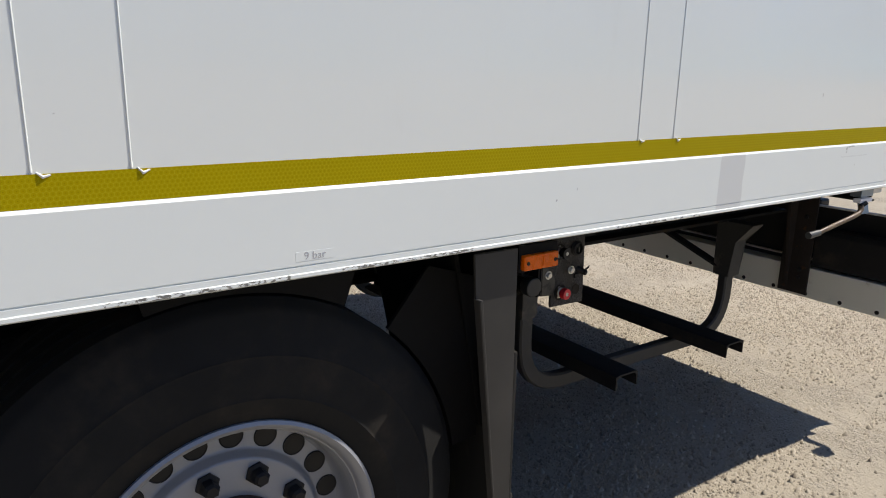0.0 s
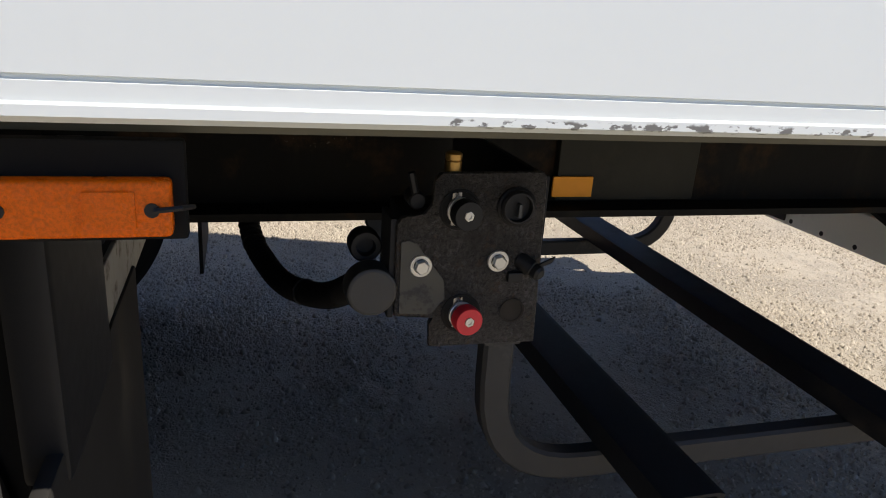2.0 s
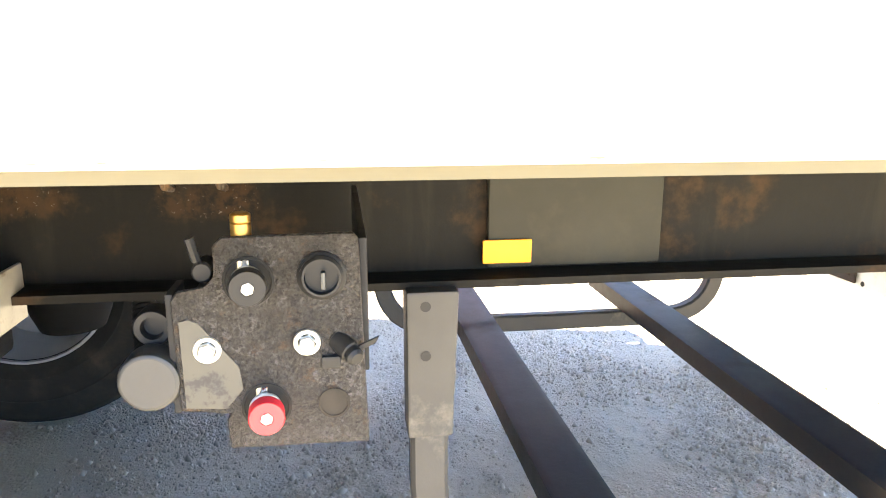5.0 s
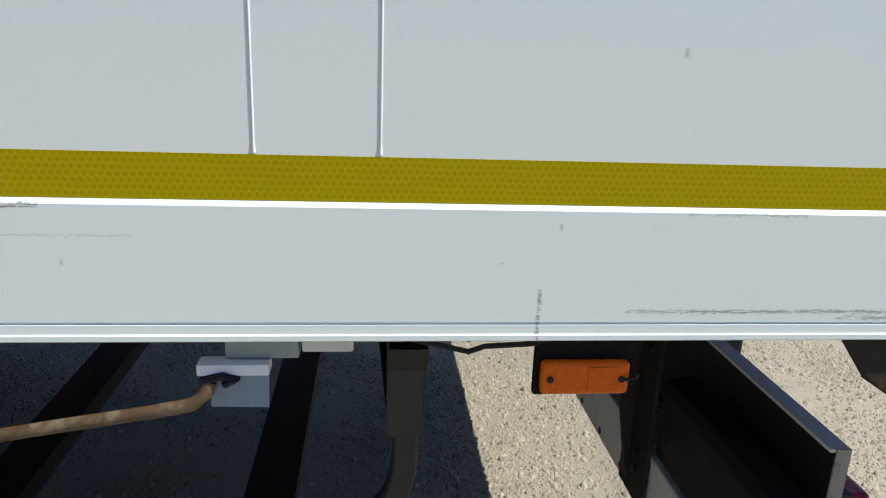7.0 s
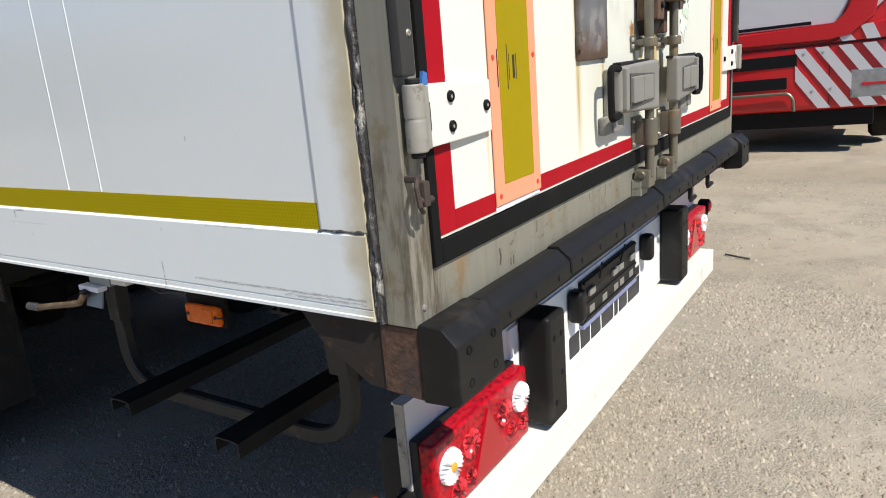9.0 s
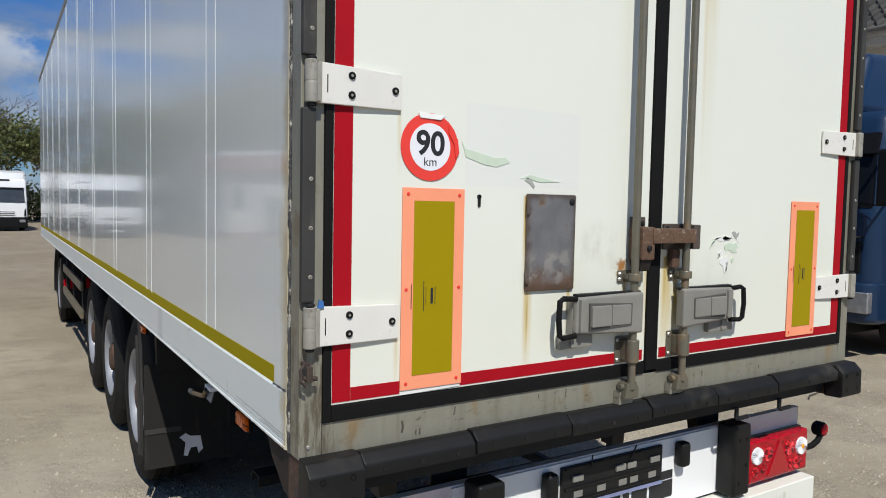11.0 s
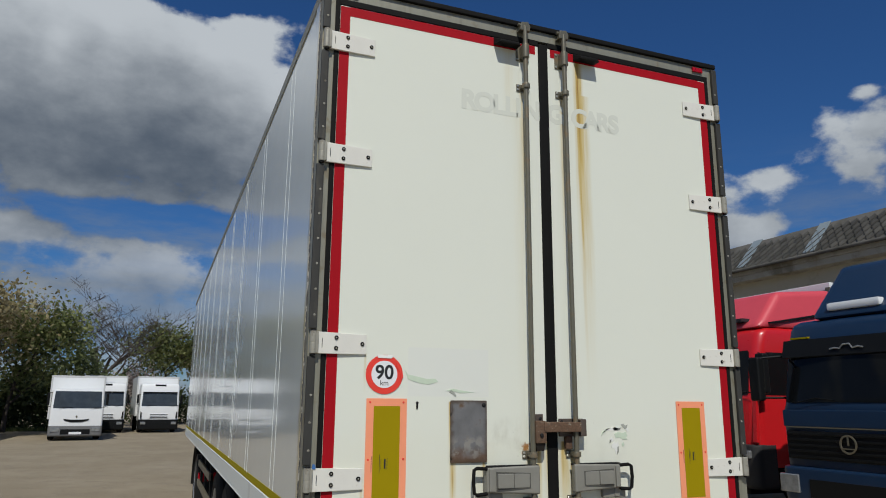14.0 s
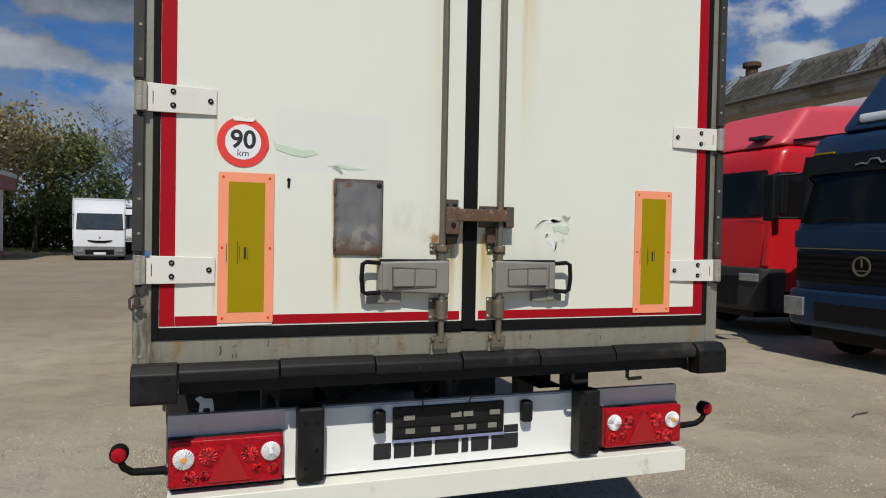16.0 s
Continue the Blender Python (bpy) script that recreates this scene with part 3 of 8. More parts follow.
class Shape:
    """Gathers simple solids into one mesh."""

    def __init__(self):
        self.bm = bmesh.new()

    def box(self, lo, hi, bevel=0.0, seg=2):
        lo, hi = Vector(lo), Vector(hi)
        got = bmesh.ops.create_cube(self.bm, size=1.0, matrix=Matrix.Translation((lo + hi) / 2) @ Matrix.Diagonal((*(hi - lo), 1)))
        if bevel:
            edges = list({e for v in got["verts"] for e in v.link_edges})
            bmesh.ops.bevel(self.bm, geom=edges, offset=bevel, segments=seg, profile=0.6, affect="EDGES", clamp_overlap=True)
        return self

    def hull(self, pts, bevel=0.0, seg=2):
        """Eight corners: the lower four round, then the upper four round."""
        v = [self.bm.verts.new(p) for p in pts]
        fs = [self.bm.faces.new([v[i] for i in q]) for q in ((3, 2, 1, 0), (4, 5, 6, 7), (0, 1, 5, 4), (1, 2, 6, 5), (2, 3, 7, 6), (3, 0, 4, 7))]
        if bevel:
            edges = list({e for f in fs for e in f.edges})
            bmesh.ops.bevel(self.bm, geom=edges, offset=bevel, segments=seg, profile=0.6, affect="EDGES", clamp_overlap=True)
        return self

    def prism(self, poly, axis, a, b, bevel=0.0, seg=2):
        """A flat outline drawn out along an axis: the outline's two numbers are the other two axes in order."""
        def at(p, d):
            q = [0, 0, 0]
            r = [i for i in range(3) if i != axis]
            q[axis], q[r[0]], q[r[1]] = d, p[0], p[1]
            return q
        lo = [self.bm.verts.new(at(p, a)) for p in poly]
        hi = [self.bm.verts.new(at(p, b)) for p in poly]
        n = len(poly)
        fs = [self.bm.faces.new(lo), self.bm.faces.new(hi[::-1])]
        for i in range(n):
            fs.append(self.bm.faces.new((lo[i], hi[i], hi[(i + 1) % n], lo[(i + 1) % n])))
        if bevel:
            bmesh.ops.bevel(self.bm, geom=list({e for f in fs for e in f.edges}), offset=bevel, segments=seg, profile=0.6, affect="EDGES", clamp_overlap=True)
        return self

    def ring(self, centre, axis, prof, seg=24, closed=False):
        """A turned body: prof holds (radius, distance along the axis)."""
        c, ax = Vector(centre), Vector(axis).normalized()
        u = ax.orthogonal().normalized()
        v = ax.cross(u)
        rows = []
        for r, d in prof:
            if r < 1e-6:
                rows.append([self.bm.verts.new(c + ax * d)])
            else:
                rows.append([self.bm.verts.new(c + ax * d + (u * math.cos(2 * math.pi * i / seg) + v * math.sin(2 * math.pi * i / seg)) * r) for i in range(seg)])
        pairs = list(zip(rows, rows[1:])) + ([(rows[-1], rows[0])] if closed else [])
        for p, q in pairs:
            for i in range(seg):
                j = (i + 1) % seg
                if len(p) == 1 and len(q) == 1:
                    continue
                if len(p) == 1:
                    self.bm.faces.new((p[0], q[i], q[j]))
                elif len(q) == 1:
                    self.bm.faces.new((p[j], p[i], q[0]))
                else:
                    self.bm.faces.new((p[i], q[i], q[j], p[j]))
        return self

    def rod(self, p, q, r, seg=14, chamfer=None):
        p, q = Vector(p), Vector(q)
        length, ch = (q - p).length, min(r * 0.2, 0.004) if chamfer is None else chamfer
        return self.ring(p, q - p, [(0, 0), (r - ch, 0), (r, ch), (r, length - ch), (r - ch, length), (0, length)], seg)

    def tube(self, pts, r, seg=10, flat=None):
        """A bent round tube, or a square one where flat gives its half sides."""
        pts = [Vector(p) for p in pts]
        rows, u = [], None
        for i, p in enumerate(pts):
            d = (pts[min(i + 1, len(pts) - 1)] - pts[max(i - 1, 0)]).normalized()
            if u is None:
                u = d.cross(Vector((1, 0, 0)) if flat else Vector((0.13, 0.3, 0.9))).normalized()
            u = (u - d * u.dot(d)).normalized()
            v = d.cross(u)
            if flat:
                a, b = flat
                e = min(a, b) * 0.3
                ring = [(a, b - e), (a - e, b), (-a + e, b), (-a, b - e), (-a, -b + e), (-a + e, -b), (a - e, -b), (a, -b + e)]
                rows.append([self.bm.verts.new(p + u * x + v * y) for x, y in ring])
            else:
                rr = r[i] if isinstance(r, (list, tuple)) else r
                rows.append([self.bm.verts.new(p + (u * math.cos(2 * math.pi * k / seg) + v * math.sin(2 * math.pi * k / seg)) * rr) for k in range(seg)])
        for a, b in zip(rows, rows[1:]):
            n = len(a)
            for k in range(n):
                self.bm.faces.new((a[k], a[(k + 1) % n], b[(k + 1) % n], b[k]))
        self.bm.faces.new(rows[0][::-1]), self.bm.faces.new(rows[-1])
        return self

    def strip(self, prof, a, b):
        """An open sheet profile (x, z) drawn out along y."""
        p = [self.bm.verts.new((x, a, z)) for x, z in prof]
        q = [self.bm.verts.new((x, b, z)) for x, z in prof]
        for i in range(len(prof) - 1):
            self.bm.faces.new((p[i], p[i + 1], q[i + 1], q[i]))
        return self


def mesh_of(name, shape, material, smooth=38):
    me = bpy.data.meshes.new(name)
    bm = shape.bm
    bmesh.ops.recalc_face_normals(bm, faces=bm.faces[:])
    for f in bm.faces:
        f.smooth = True
    lim = radians(smooth)
    for e in bm.edges:
        e.smooth = len(e.link_faces) == 2 and e.calc_face_angle(9) < lim
    bm.to_mesh(me)
    bm.free()
    me.materials.append(material)
    return me


def even(ob):
    """Keeps broad faces flat to the eye where narrow chamfers meet them."""
    wn = ob.modifiers.new("weighted", "WEIGHTED_NORMAL")
    wn.keep_sharp = True


def part(name, shape, material, parent, label="", m=None, smooth=38):
    ob = new(name, mesh_of(name, shape, material, smooth))
    even(ob)
    ob.parent = parent
    if m is not None:
        ob.matrix_basis = m
    if label:
        ob["label"] = label
    return ob


def again(ob, m, parent=None):
    """A further part on the same mesh."""
    made = new(ob.name.split(".")[0], ob.data)
    even(made)
    made.parent = parent or ob.parent
    made.matrix_basis = m
    if "label" in ob.keys():
        made["label"] = ob["label"]
    for ch in ob.children:
        again(ch, ch.matrix_basis.copy(), made)
    return made


def thing(name, label, category, at=(0, 0, 0), turn=0.0, group="", kind=""):
    ob = new(name)
    ob.matrix_basis = pose(*at, 0, 0, turn)
    return tagged(ob, label, category, group, kind)


def lettering(name, text, size, m, material, parent, depth=0.0006, label="", spacing=1.0, bold=0.0):
    cu = bpy.data.curves.new(name, "FONT")
    cu.body, cu.size, cu.extrude, cu.align_x, cu.space_character, cu.offset = text, size, depth, "CENTER", spacing, bold
    tmp = bpy.data.objects.new(name, cu)
    scene.collection.objects.link(tmp)
    me = bpy.data.meshes.new_from_object(tmp.evaluated_get(bpy.context.evaluated_depsgraph_get()))
    bpy.data.objects.remove(tmp)
    bpy.data.curves.remove(cu)
    me.materials.clear()
    me.materials.append(material)
    ob = new(name, me)
    ob.parent = parent
    ob.matrix_basis = m
    if label:
        ob["label"] = label
    return ob


def shift(x=0.0, y=0.0, z=0.0):
    return Matrix.Translation((x, y, z))


# ---- ground ----
g = Shape()
R = 600.0
g.prism([(-R, -R), (R, -R), (R, R), (-R, R)], 2, -0.3, 0.0)
ground = new("ground", mesh_of("ground", g, GROUND))
tagged(ground, "dusty beige gravel yard with packed tracks and small stones", "ground", kind="structure")


def pebbles():
    """Loose stones, thickest round and under the tail of the trailer."""
    rng = np.random.default_rng(5)
    n1, n2 = 150000, 90000
    x = np.concatenate([rng.uniform(-1.5, 2.6, n1), rng.uniform(-3.0, 6.5, n2)])
    y = np.concatenate([rng.uniform(-1.6, 3.0, n1), rng.uniform(-4.5, 4.5, n2)])
    # stones lie in drifts between barer, packed patches
    drift = np.sin(x * 2.3 + np.sin(y * 1.7)) * np.sin(y * 2.9 + np.cos(x * 1.3)) + 0.6 * np.sin(x * 7.1 + y * 3.3) * np.sin(y * 6.3 - x * 2.2)
    keep = rng.random(n1 + n2) < np.clip(0.50 + 0.50 * drift, 0.06, 1)
    x, y = x[keep], y[keep]
    n = len(x)
    s = 0.0030 + 0.0048 * rng.random(n) ** 1.6 + 0.011 * rng.random(n) ** 10
    ang = rng.uniform(0, 6.28, n)
    base = np.array([[1, 0, -0.3], [0.2, 0.8, -0.3], [-0.9, 0.25, -0.3], [-0.3, -0.85, -0.3], [0.1, 0.1, 0.75]])
    v = base[None] * (1 + rng.uniform(-0.28, 0.28, (n, 5, 3))) + rng.uniform(-0.15, 0.15, (n, 5, 3)) * np.array([0, 0, 1])
    v = v * s[:, None, None] * np.array([1.1, 0.9, 1.15])
    c, sn = np.cos(ang)[:, None], np.sin(ang)[:, None]
    vx, vy = v[..., 0] * c - v[..., 1] * sn, v[..., 0] * sn + v[..., 1] * c
    v = np.stack([vx + x[:, None], vy + y[:, None], v[..., 2] + s[:, None] * 0.22], -1).reshape(-1, 3)
    f = np.array([[0, 1, 4], [1, 2, 4], [2, 3, 4], [3, 0, 4]])
    f = (f[None] + 5 * np.arange(n)[:, None, None]).reshape(-1)
    me = bpy.data.meshes.new("gravel")
    me.vertices.add(len(v))
    me.vertices.foreach_set("co", v.astype(np.float32).ravel())
    me.loops.add(len(f))
    me.loops.foreach_set("vertex_index", f.astype(np.int32))
    me.polygons.add(len(f) // 3)
    me.polygons.foreach_set("loop_start", np.arange(0, len(f), 3, dtype=np.int32))
    me.update(calc_edges=True)
    mat = bpy.data.materials.new("loose_stone")
    mat.use_nodes = True
    k = Net(mat.node_tree)
    geo = k.n("ShaderNodeNewGeometry", "Random Per Island")
    c = k.mix(geo, (0.20, 0.17, 0.126), (0.40, 0.355, 0.275))
    b = k.n("ShaderNodeBsdfPrincipled", None, i_Base_Color=c, i_Roughness=0.85)
    k.n("ShaderNodeOutputMaterial", None, i_0=b.outputs[0])
    me.materials.append(mat)
    tagged(new("gravel", me), "loose grey and beige pebbles scattered on the yard", "gravel", kind="stuff")


pebbles()

# ---- the refrigerated trailer: length along y, rear at y = 0, wall faces at x = 1.30 either way ----
trailer = thing("semi_trailer", "white refrigerated box semi-trailer with worn rear doors standing on gravel", "trailer")
LENGTH, HALF, TOP = 13.45, 1.30, 3.99
for sgn, nm in ((-1, "left"), (1, "right")):
    part("side_wall", Shape().box((min(sgn * 1.30, sgn * 1.24), 0.19, 1.25), (max(sgn * 1.30, sgn * 1.24), LENGTH, TOP - 0.03), 0.004), WHITE_SIDE, trailer, "glossy white side wall reflecting the yard")
    rail = [(1.306, 1.112), (1.306, 1.1225), (1.3035, 1.1230), (1.3035, 1.1255), (1.306, 1.1260), (1.306, 1.2565), (1.302, 1.2620), (1.24, 1.2620), (1.24, 1.10), (1.300, 1.10), (1.3085, 1.1045), (1.3085, 1.1105)]
    part("lower_rail", Shape().prism([(sgn * a, b) for a, b in rail], 1, 0.088, LENGTH), WHITE_RAIL, trailer, "white aluminium floor rail with scuffs and scratches", smooth=12)
    part("reflective_tape", Shape().box((min(sgn * 1.3012, sgn * 1.298), 0.195, 1.2625), (max(sgn * 1.3012, sgn * 1.298), LENGTH - 0.1, 1.311)), YELLOW_TAPE, trailer, "yellow honeycomb reflective tape")
    part("corner_cover", Shape().box((min(sgn * 1.304, sgn * 1.25), 0.085, 1.2625), (max(sgn * 1.304, sgn * 1.25), 0.1895, TOP - 0.03), 0.003), WHITE_SIDE, trailer, "white corner strip with yellowed edge")
    part("roof_rail", Shape().prism([(sgn * 1.306, TOP - 0.07), (sgn * 1.306, TOP), (sgn * 1.22, TOP + 0.012), (sgn * 1.22, TOP - 0.07)], 1, 0.0, LENGTH, 0.004), STEEL, trailer, "grey aluminium roof edge rail")
    rib = None
    for j in range(10):
        for off in (0.843, 0.974):
            y = off + 1.259 * j
            if rib is None:
                rib = part("joint_bead", Shape().ring((0, 0, 1.312), (0, 0, 1), [(0.0, 0.001), (0.0022, 0.001), (0.0022, 0.006), (0.0015, 0.012), (0.0015, 2.58), (0, 2.58)], 10), WHITE_SIDE, trailer, "raised white panel joint")
                rib.matrix_basis = shift(sgn * 1.2998, y, 0)
            else:
                again(rib, shift(sgn * 1.2998, y, 0))
# lumps of sealant at the foot of the joint beads
rl = random.Random(8)
for y in (2.086, 2.222, 3.347, 3.480):
    lm = Shape().tube([(-1.3005, y + 0.006, 1.313), (-1.3015, y - 0.002, 1.306 + rl.uniform(-0.002, 0.002)), (-1.3008, y - 0.012, 1.309)], [0.0012, 0.0028, 0.0014], 7)
    part("sealant_lump", lm, TORN_WHITE, trailer, "dirty dab of sealant")
part("roof", Shape().box((-1.22, 0.02, TOP - 0.06), (1.22, LENGTH, TOP + 0.008), 0.004), WHITE_PAINT, trailer)
part("front_wall", Shape().box((-1.24, LENGTH - 0.06, 1.10), (1.24, LENGTH - 0.002, TOP - 0.06), 0.004), WHITE_PAINT, trailer)
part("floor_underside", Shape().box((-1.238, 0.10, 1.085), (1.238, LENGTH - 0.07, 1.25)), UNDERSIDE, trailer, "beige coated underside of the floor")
part("cooling_unit", Shape().box((-0.95, LENGTH, 2.0), (0.95, LENGTH + 0.45, 3.85), 0.06), WHITE_PAINT, trailer, "white cooling unit on the front wall")
m0 = part("label_plate", Shape().box((-1.3063, 3.035, 1.133), (-1.3055, 3.108, 1.150)), WHITE_RAIL, trailer, "small printed pressure label")
lettering("pressure_text", "9 bar", 0.020, shift(-1.3064, 3.072, 1.1355) @ pose(0, 0, 0, 90, 0, -90), surface("faded_print", (0.42, 0.42, 0.42), 0.5), m0, 0.0002, "faded grey words")

# dark rusty paint; on gusset and lock foot it also carries shade
DARK_RUST = surface("dark_rusty_paint", (0.022, 0.017, 0.014), 0.75, spec=0.3, var=0.4, scale=18, dirt=(0.075, 0.038, 0.020), dirt_lo=0.60, dirt_hi=0.72, dirt_scale=22, bump=0.4, bscale=70, bdist=0.003)
# rear corner posts, sill and head of the door frame
for sgn in (-1, 1):
    x0, x1 = sorted((sgn * 1.302, sgn * 1.2375))
    part("corner_post", Shape().box((x0, 0.001, 1.10), (x1, 0.063, TOP), 0.003), STEEL, trailer, "streaked stainless steel corner post")
    seam = Shape()
    rr = random.Random(3)
    pts = [(sgn * (1.299 + rr.uniform(0, 0.003)), 0.074 + rr.uniform(-0.0018, 0.0018), 1.10 + 0.0125 * i) for i in range(232)]
    seam.tube(pts, [0.0042 + rr.uniform(-0.0016, 0.0020) * (1.0 if p[2] < 1.9 else 0.5) for p in pts], 8)
    for i in range(30):
        z0 = 1.10 + 0.75 * rr.random() ** 2
        y0 = 0.076 + rr.uniform(-0.004, 0.007)
        seam.tube([(sgn * 1.3015, y0 + 0.0008 * k * rr.uniform(-1, 1), z0 + 0.011 * k) for k in range(5)], [0.0012, rr.uniform(0.002, 0.004), rr.uniform(0.002, 0.0045), rr.uniform(0.002, 0.003), 0.0010], 7)
    xs = sorted((sgn * 1.3006, sgn * 1.296))
    part("joint_filler", Shape().box((xs[0], 0.0635, 1.101), (xs[1], 0.083, 4.0)), SEALANT, trailer, "dark joint beside the corner post")
    part("corner_sealant", seam, SEALANT, trailer, "smeared dark sealant seam")
part("rail_seam", Shape().tube([(-1.3035, 0.09 + 0.013 * i, 1.2625 + 0.0008 * math.sin(i * 2.1)) for i in range(9)], [0.0025 + 0.0012 * math.sin(i * 1.7) for i in range(9)], 7), SEALANT, trailer)
part("door_sill", Shape().box((-1.237, 0.001, 1.10), (1.237, 0.063, 1.189), 0.003), STEEL, trailer, "scratched stainless steel door sill")
part("door_head", Shape().box((-1.237, 0.001, 3.905), (1.237, 0.063, TOP - 0.022), 0.003), STEEL, trailer)
part("head_edging", Shape().box((-1.304, -0.018, TOP - 0.022), (1.304, 0.063, TOP + 0.008), 0.006), RUBBER, trailer, "black rubber edge along the roof")
for sgn in (-1, 1):
    part("position_lamp", Shape().box((sgn * 1.16 - 0.04, -0.012, 3.925), (sgn * 1.16 + 0.04, 0.001, 3.955), 0.004), RED_LENS, trailer, "dull red top lamp")

# doors with seals and red contour tape
for nm, xa, xb, hx in (("left", -1.213, -0.023, -1), ("right", 0.039, 1.213, 1)):
    door = part("rear_door", Shape().box((xa, -0.002, 1.234), (xb, 0.055, 3.868), 0.004), WHITE_DOOR, trailer, "white rear door with rust runs and sticker remains")
    out, inn = (xa, xb) if hx < 0 else (xb, xa)
    o2 = out - 0.041 * hx
    part("door_seal", Shape().box((min(out, 1.238 * hx), -0.006, 1.19), (max(out, 1.238 * hx), 0.05, 3.904), 0.004), RUBBER, door, "black rubber door seal")
    part("door_seal", Shape().box((min(out, inn), -0.006, 1.19), (max(out, inn), 0.05, 1.2325), 0.004), RUBBER, door)
    part("door_seal", Shape().box((min(out, inn), -0.006, 3.8695), (max(out, inn), 0.05, 3.904), 0.004), RUBBER, door)
    zb = 1.241
    part("contour_tape", Shape().box((min(out - 0.0015 * hx, out - 0.054 * hx), -0.0036, zb), (max(out - 0.0015 * hx, out - 0.054 * hx), -0.0015, 3.862)), RED_TAPE, door, "dark red reflective tape")
    part("contour_tape", Shape().box((min(out - 0.055 * hx, inn + 0.012 * hx), -0.0034, zb), (max(out - 0.055 * hx, inn + 0.012 * hx), -0.0015, zb + 0.036)), RED_TAPE, door)
    part("contour_tape", Shape().box((min(out - 0.053 * hx, inn + 0.02 * hx), -0.0034, 3.812), (max(out - 0.053 * hx, inn + 0.02 * hx), -0.0015, 3.865)), RED_TAPE, door)
    if hx < 0:
        left_door = door
    else:
        right_door = door
part("centre_seal", Shape().box((-0.022, -0.010, 1.20), (0.038, 0.04, 3.885), 0.006), RUBBER, left_door, "black centre seal between the doors")

HINGE_STEEL = surface("worn_hinge_steel", (0.30, 0.285, 0.24), 0.5, 0.2, var=0.3, scale=25, dirt=(0.10, 0.075, 0.05), dirt_lo=0.52, dirt_hi=0.7, dirt_scale=22)
COVER = surface("weathered_strip", (0.040, 0.039, 0.036), 0.6, spec=0.25, var=0.3, scale=14, stretch=(1, 1, 0.3), dirt=(0.085, 0.080, 0.068), dirt_lo=0.52, dirt_hi=0.72, dirt_scale=16)
# hinges
for sgn, door in ((-1, left_door), (1, right_door)):
    first = None
    for z in (3.650, 3.030, 2.075, 1.450):
        if first is None:
            s = Shape().hull([(sgn * 1.262, -0.020, -0.052), (sgn * 1.262, -0.004, -0.052), (sgn * 1.018, -0.004, -0.050), (sgn * 1.018, -0.012, -0.050),
                              (sgn * 1.262, -0.020, 0.052), (sgn * 1.262, -0.004, 0.052), (sgn * 1.018, -0.004, 0.046), (sgn * 1.018, -0.012, 0.046)], 0.004)
            first = part("hinge", s, HINGE_PAINT, trailer, "off-white painted steel hinge")
            part("hinge_knuckle", Shape().ring((sgn * 1.281, -0.020, -0.053), (0, 0, 1), [(0, 0), (0.016, 0), (0.018, 0.003), (0.018, 0.048), (0.0165, 0.050), (0.0165, 0.054), (0.018, 0.056), (0.018, 0.103), (0.016, 0.106), (0, 0.106)], 18).box((min(sgn * 1.258, sgn * 1.280), -0.034, -0.05), (max(sgn * 1.258, sgn * 1.280), -0.006, 0.05), 0.003), HINGE_STEEL, first)
            for bx, bz in ((1.170, 0.026), (1.170, -0.024), (1.040, 0.0)):
                part("hinge_bolt", Shape().ring((sgn * bx, -0.0165 if bx > 1.1 else -0.0125, bz), (0, -1, 0), [(0.010, 0), (0.010, 0.004), (0.008, 0.006), (0.0045, 0.006), (0.004, 0.002), (0, 0.002)], 12), RUBBER, first)
                part("bolt_socket", Shape().ring((sgn * bx, -0.0188 if bx > 1.1 else -0.0148, bz), (0, -1, 0), [(0.0042, 0), (0.0042, 0.0024), (0, 0.0024)], 6), HINGE_STEEL, first)
            part("hinge_slot", Shape().box((min(sgn * 1.2365, sgn * 1.2395), -0.0205, -0.024), (max(sgn * 1.2365, sgn * 1.2395), -0.015, 0.022), 0.001), CHASSIS, first)
            for z1 in (-0.062, 0.053):
                part("pin_end", Shape().ring((sgn * 1.281, -0.020, z1), (0, 0, 1), [(0, 0), (0.010, 0), (0.012, 0.002), (0.012, 0.007), (0.010, 0.009), (0, 0.009)], 12), CHASSIS, first)
            first.matrix_basis = shift(0, 0, z)
        else:
            again(first, shift(0, 0, z))
    for a, b in ((1.515, 2.01), (2.14, 2.965), (3.095, 3.585), (3.715, 3.96)):
        x0, x1 = sorted((sgn * 1.3045, sgn * 1.267))
        st = part("hinge_cover", Shape().box((x0, -0.020, a), (x1, 0.0005, b), 0.006), COVER, trailer, "weathered dark grey strip with pale screws")
        for i in range(int((b - a) / 0.125)):
            part("rivet", Shape().ring((sgn * 1.281, -0.0195, a + 0.065 + 0.125 * i), (0, -1, 0), [(0.0062, 0), (0.0062, 0.0012), (0.0045, 0.003), (0.0018, 0.003), (0.0012, 0.0015), (0, 0.0015)], 10), HINGE_STEEL, st)

part("tape_scrap", Shape().hull([(-1.262, -0.024, 1.498), (-1.244, -0.024, 1.500), (-1.244, -0.019, 1.500), (-1.262, -0.019, 1.498), (-1.258, -0.026, 1.522), (-1.247, -0.026, 1.518), (-1.247, -0.020, 1.518), (-1.258, -0.020, 1.522)]), surface("blue_tape", (0.05, 0.16, 0.42), 0.5), trailer, "scrap of blue tape on a hinge")

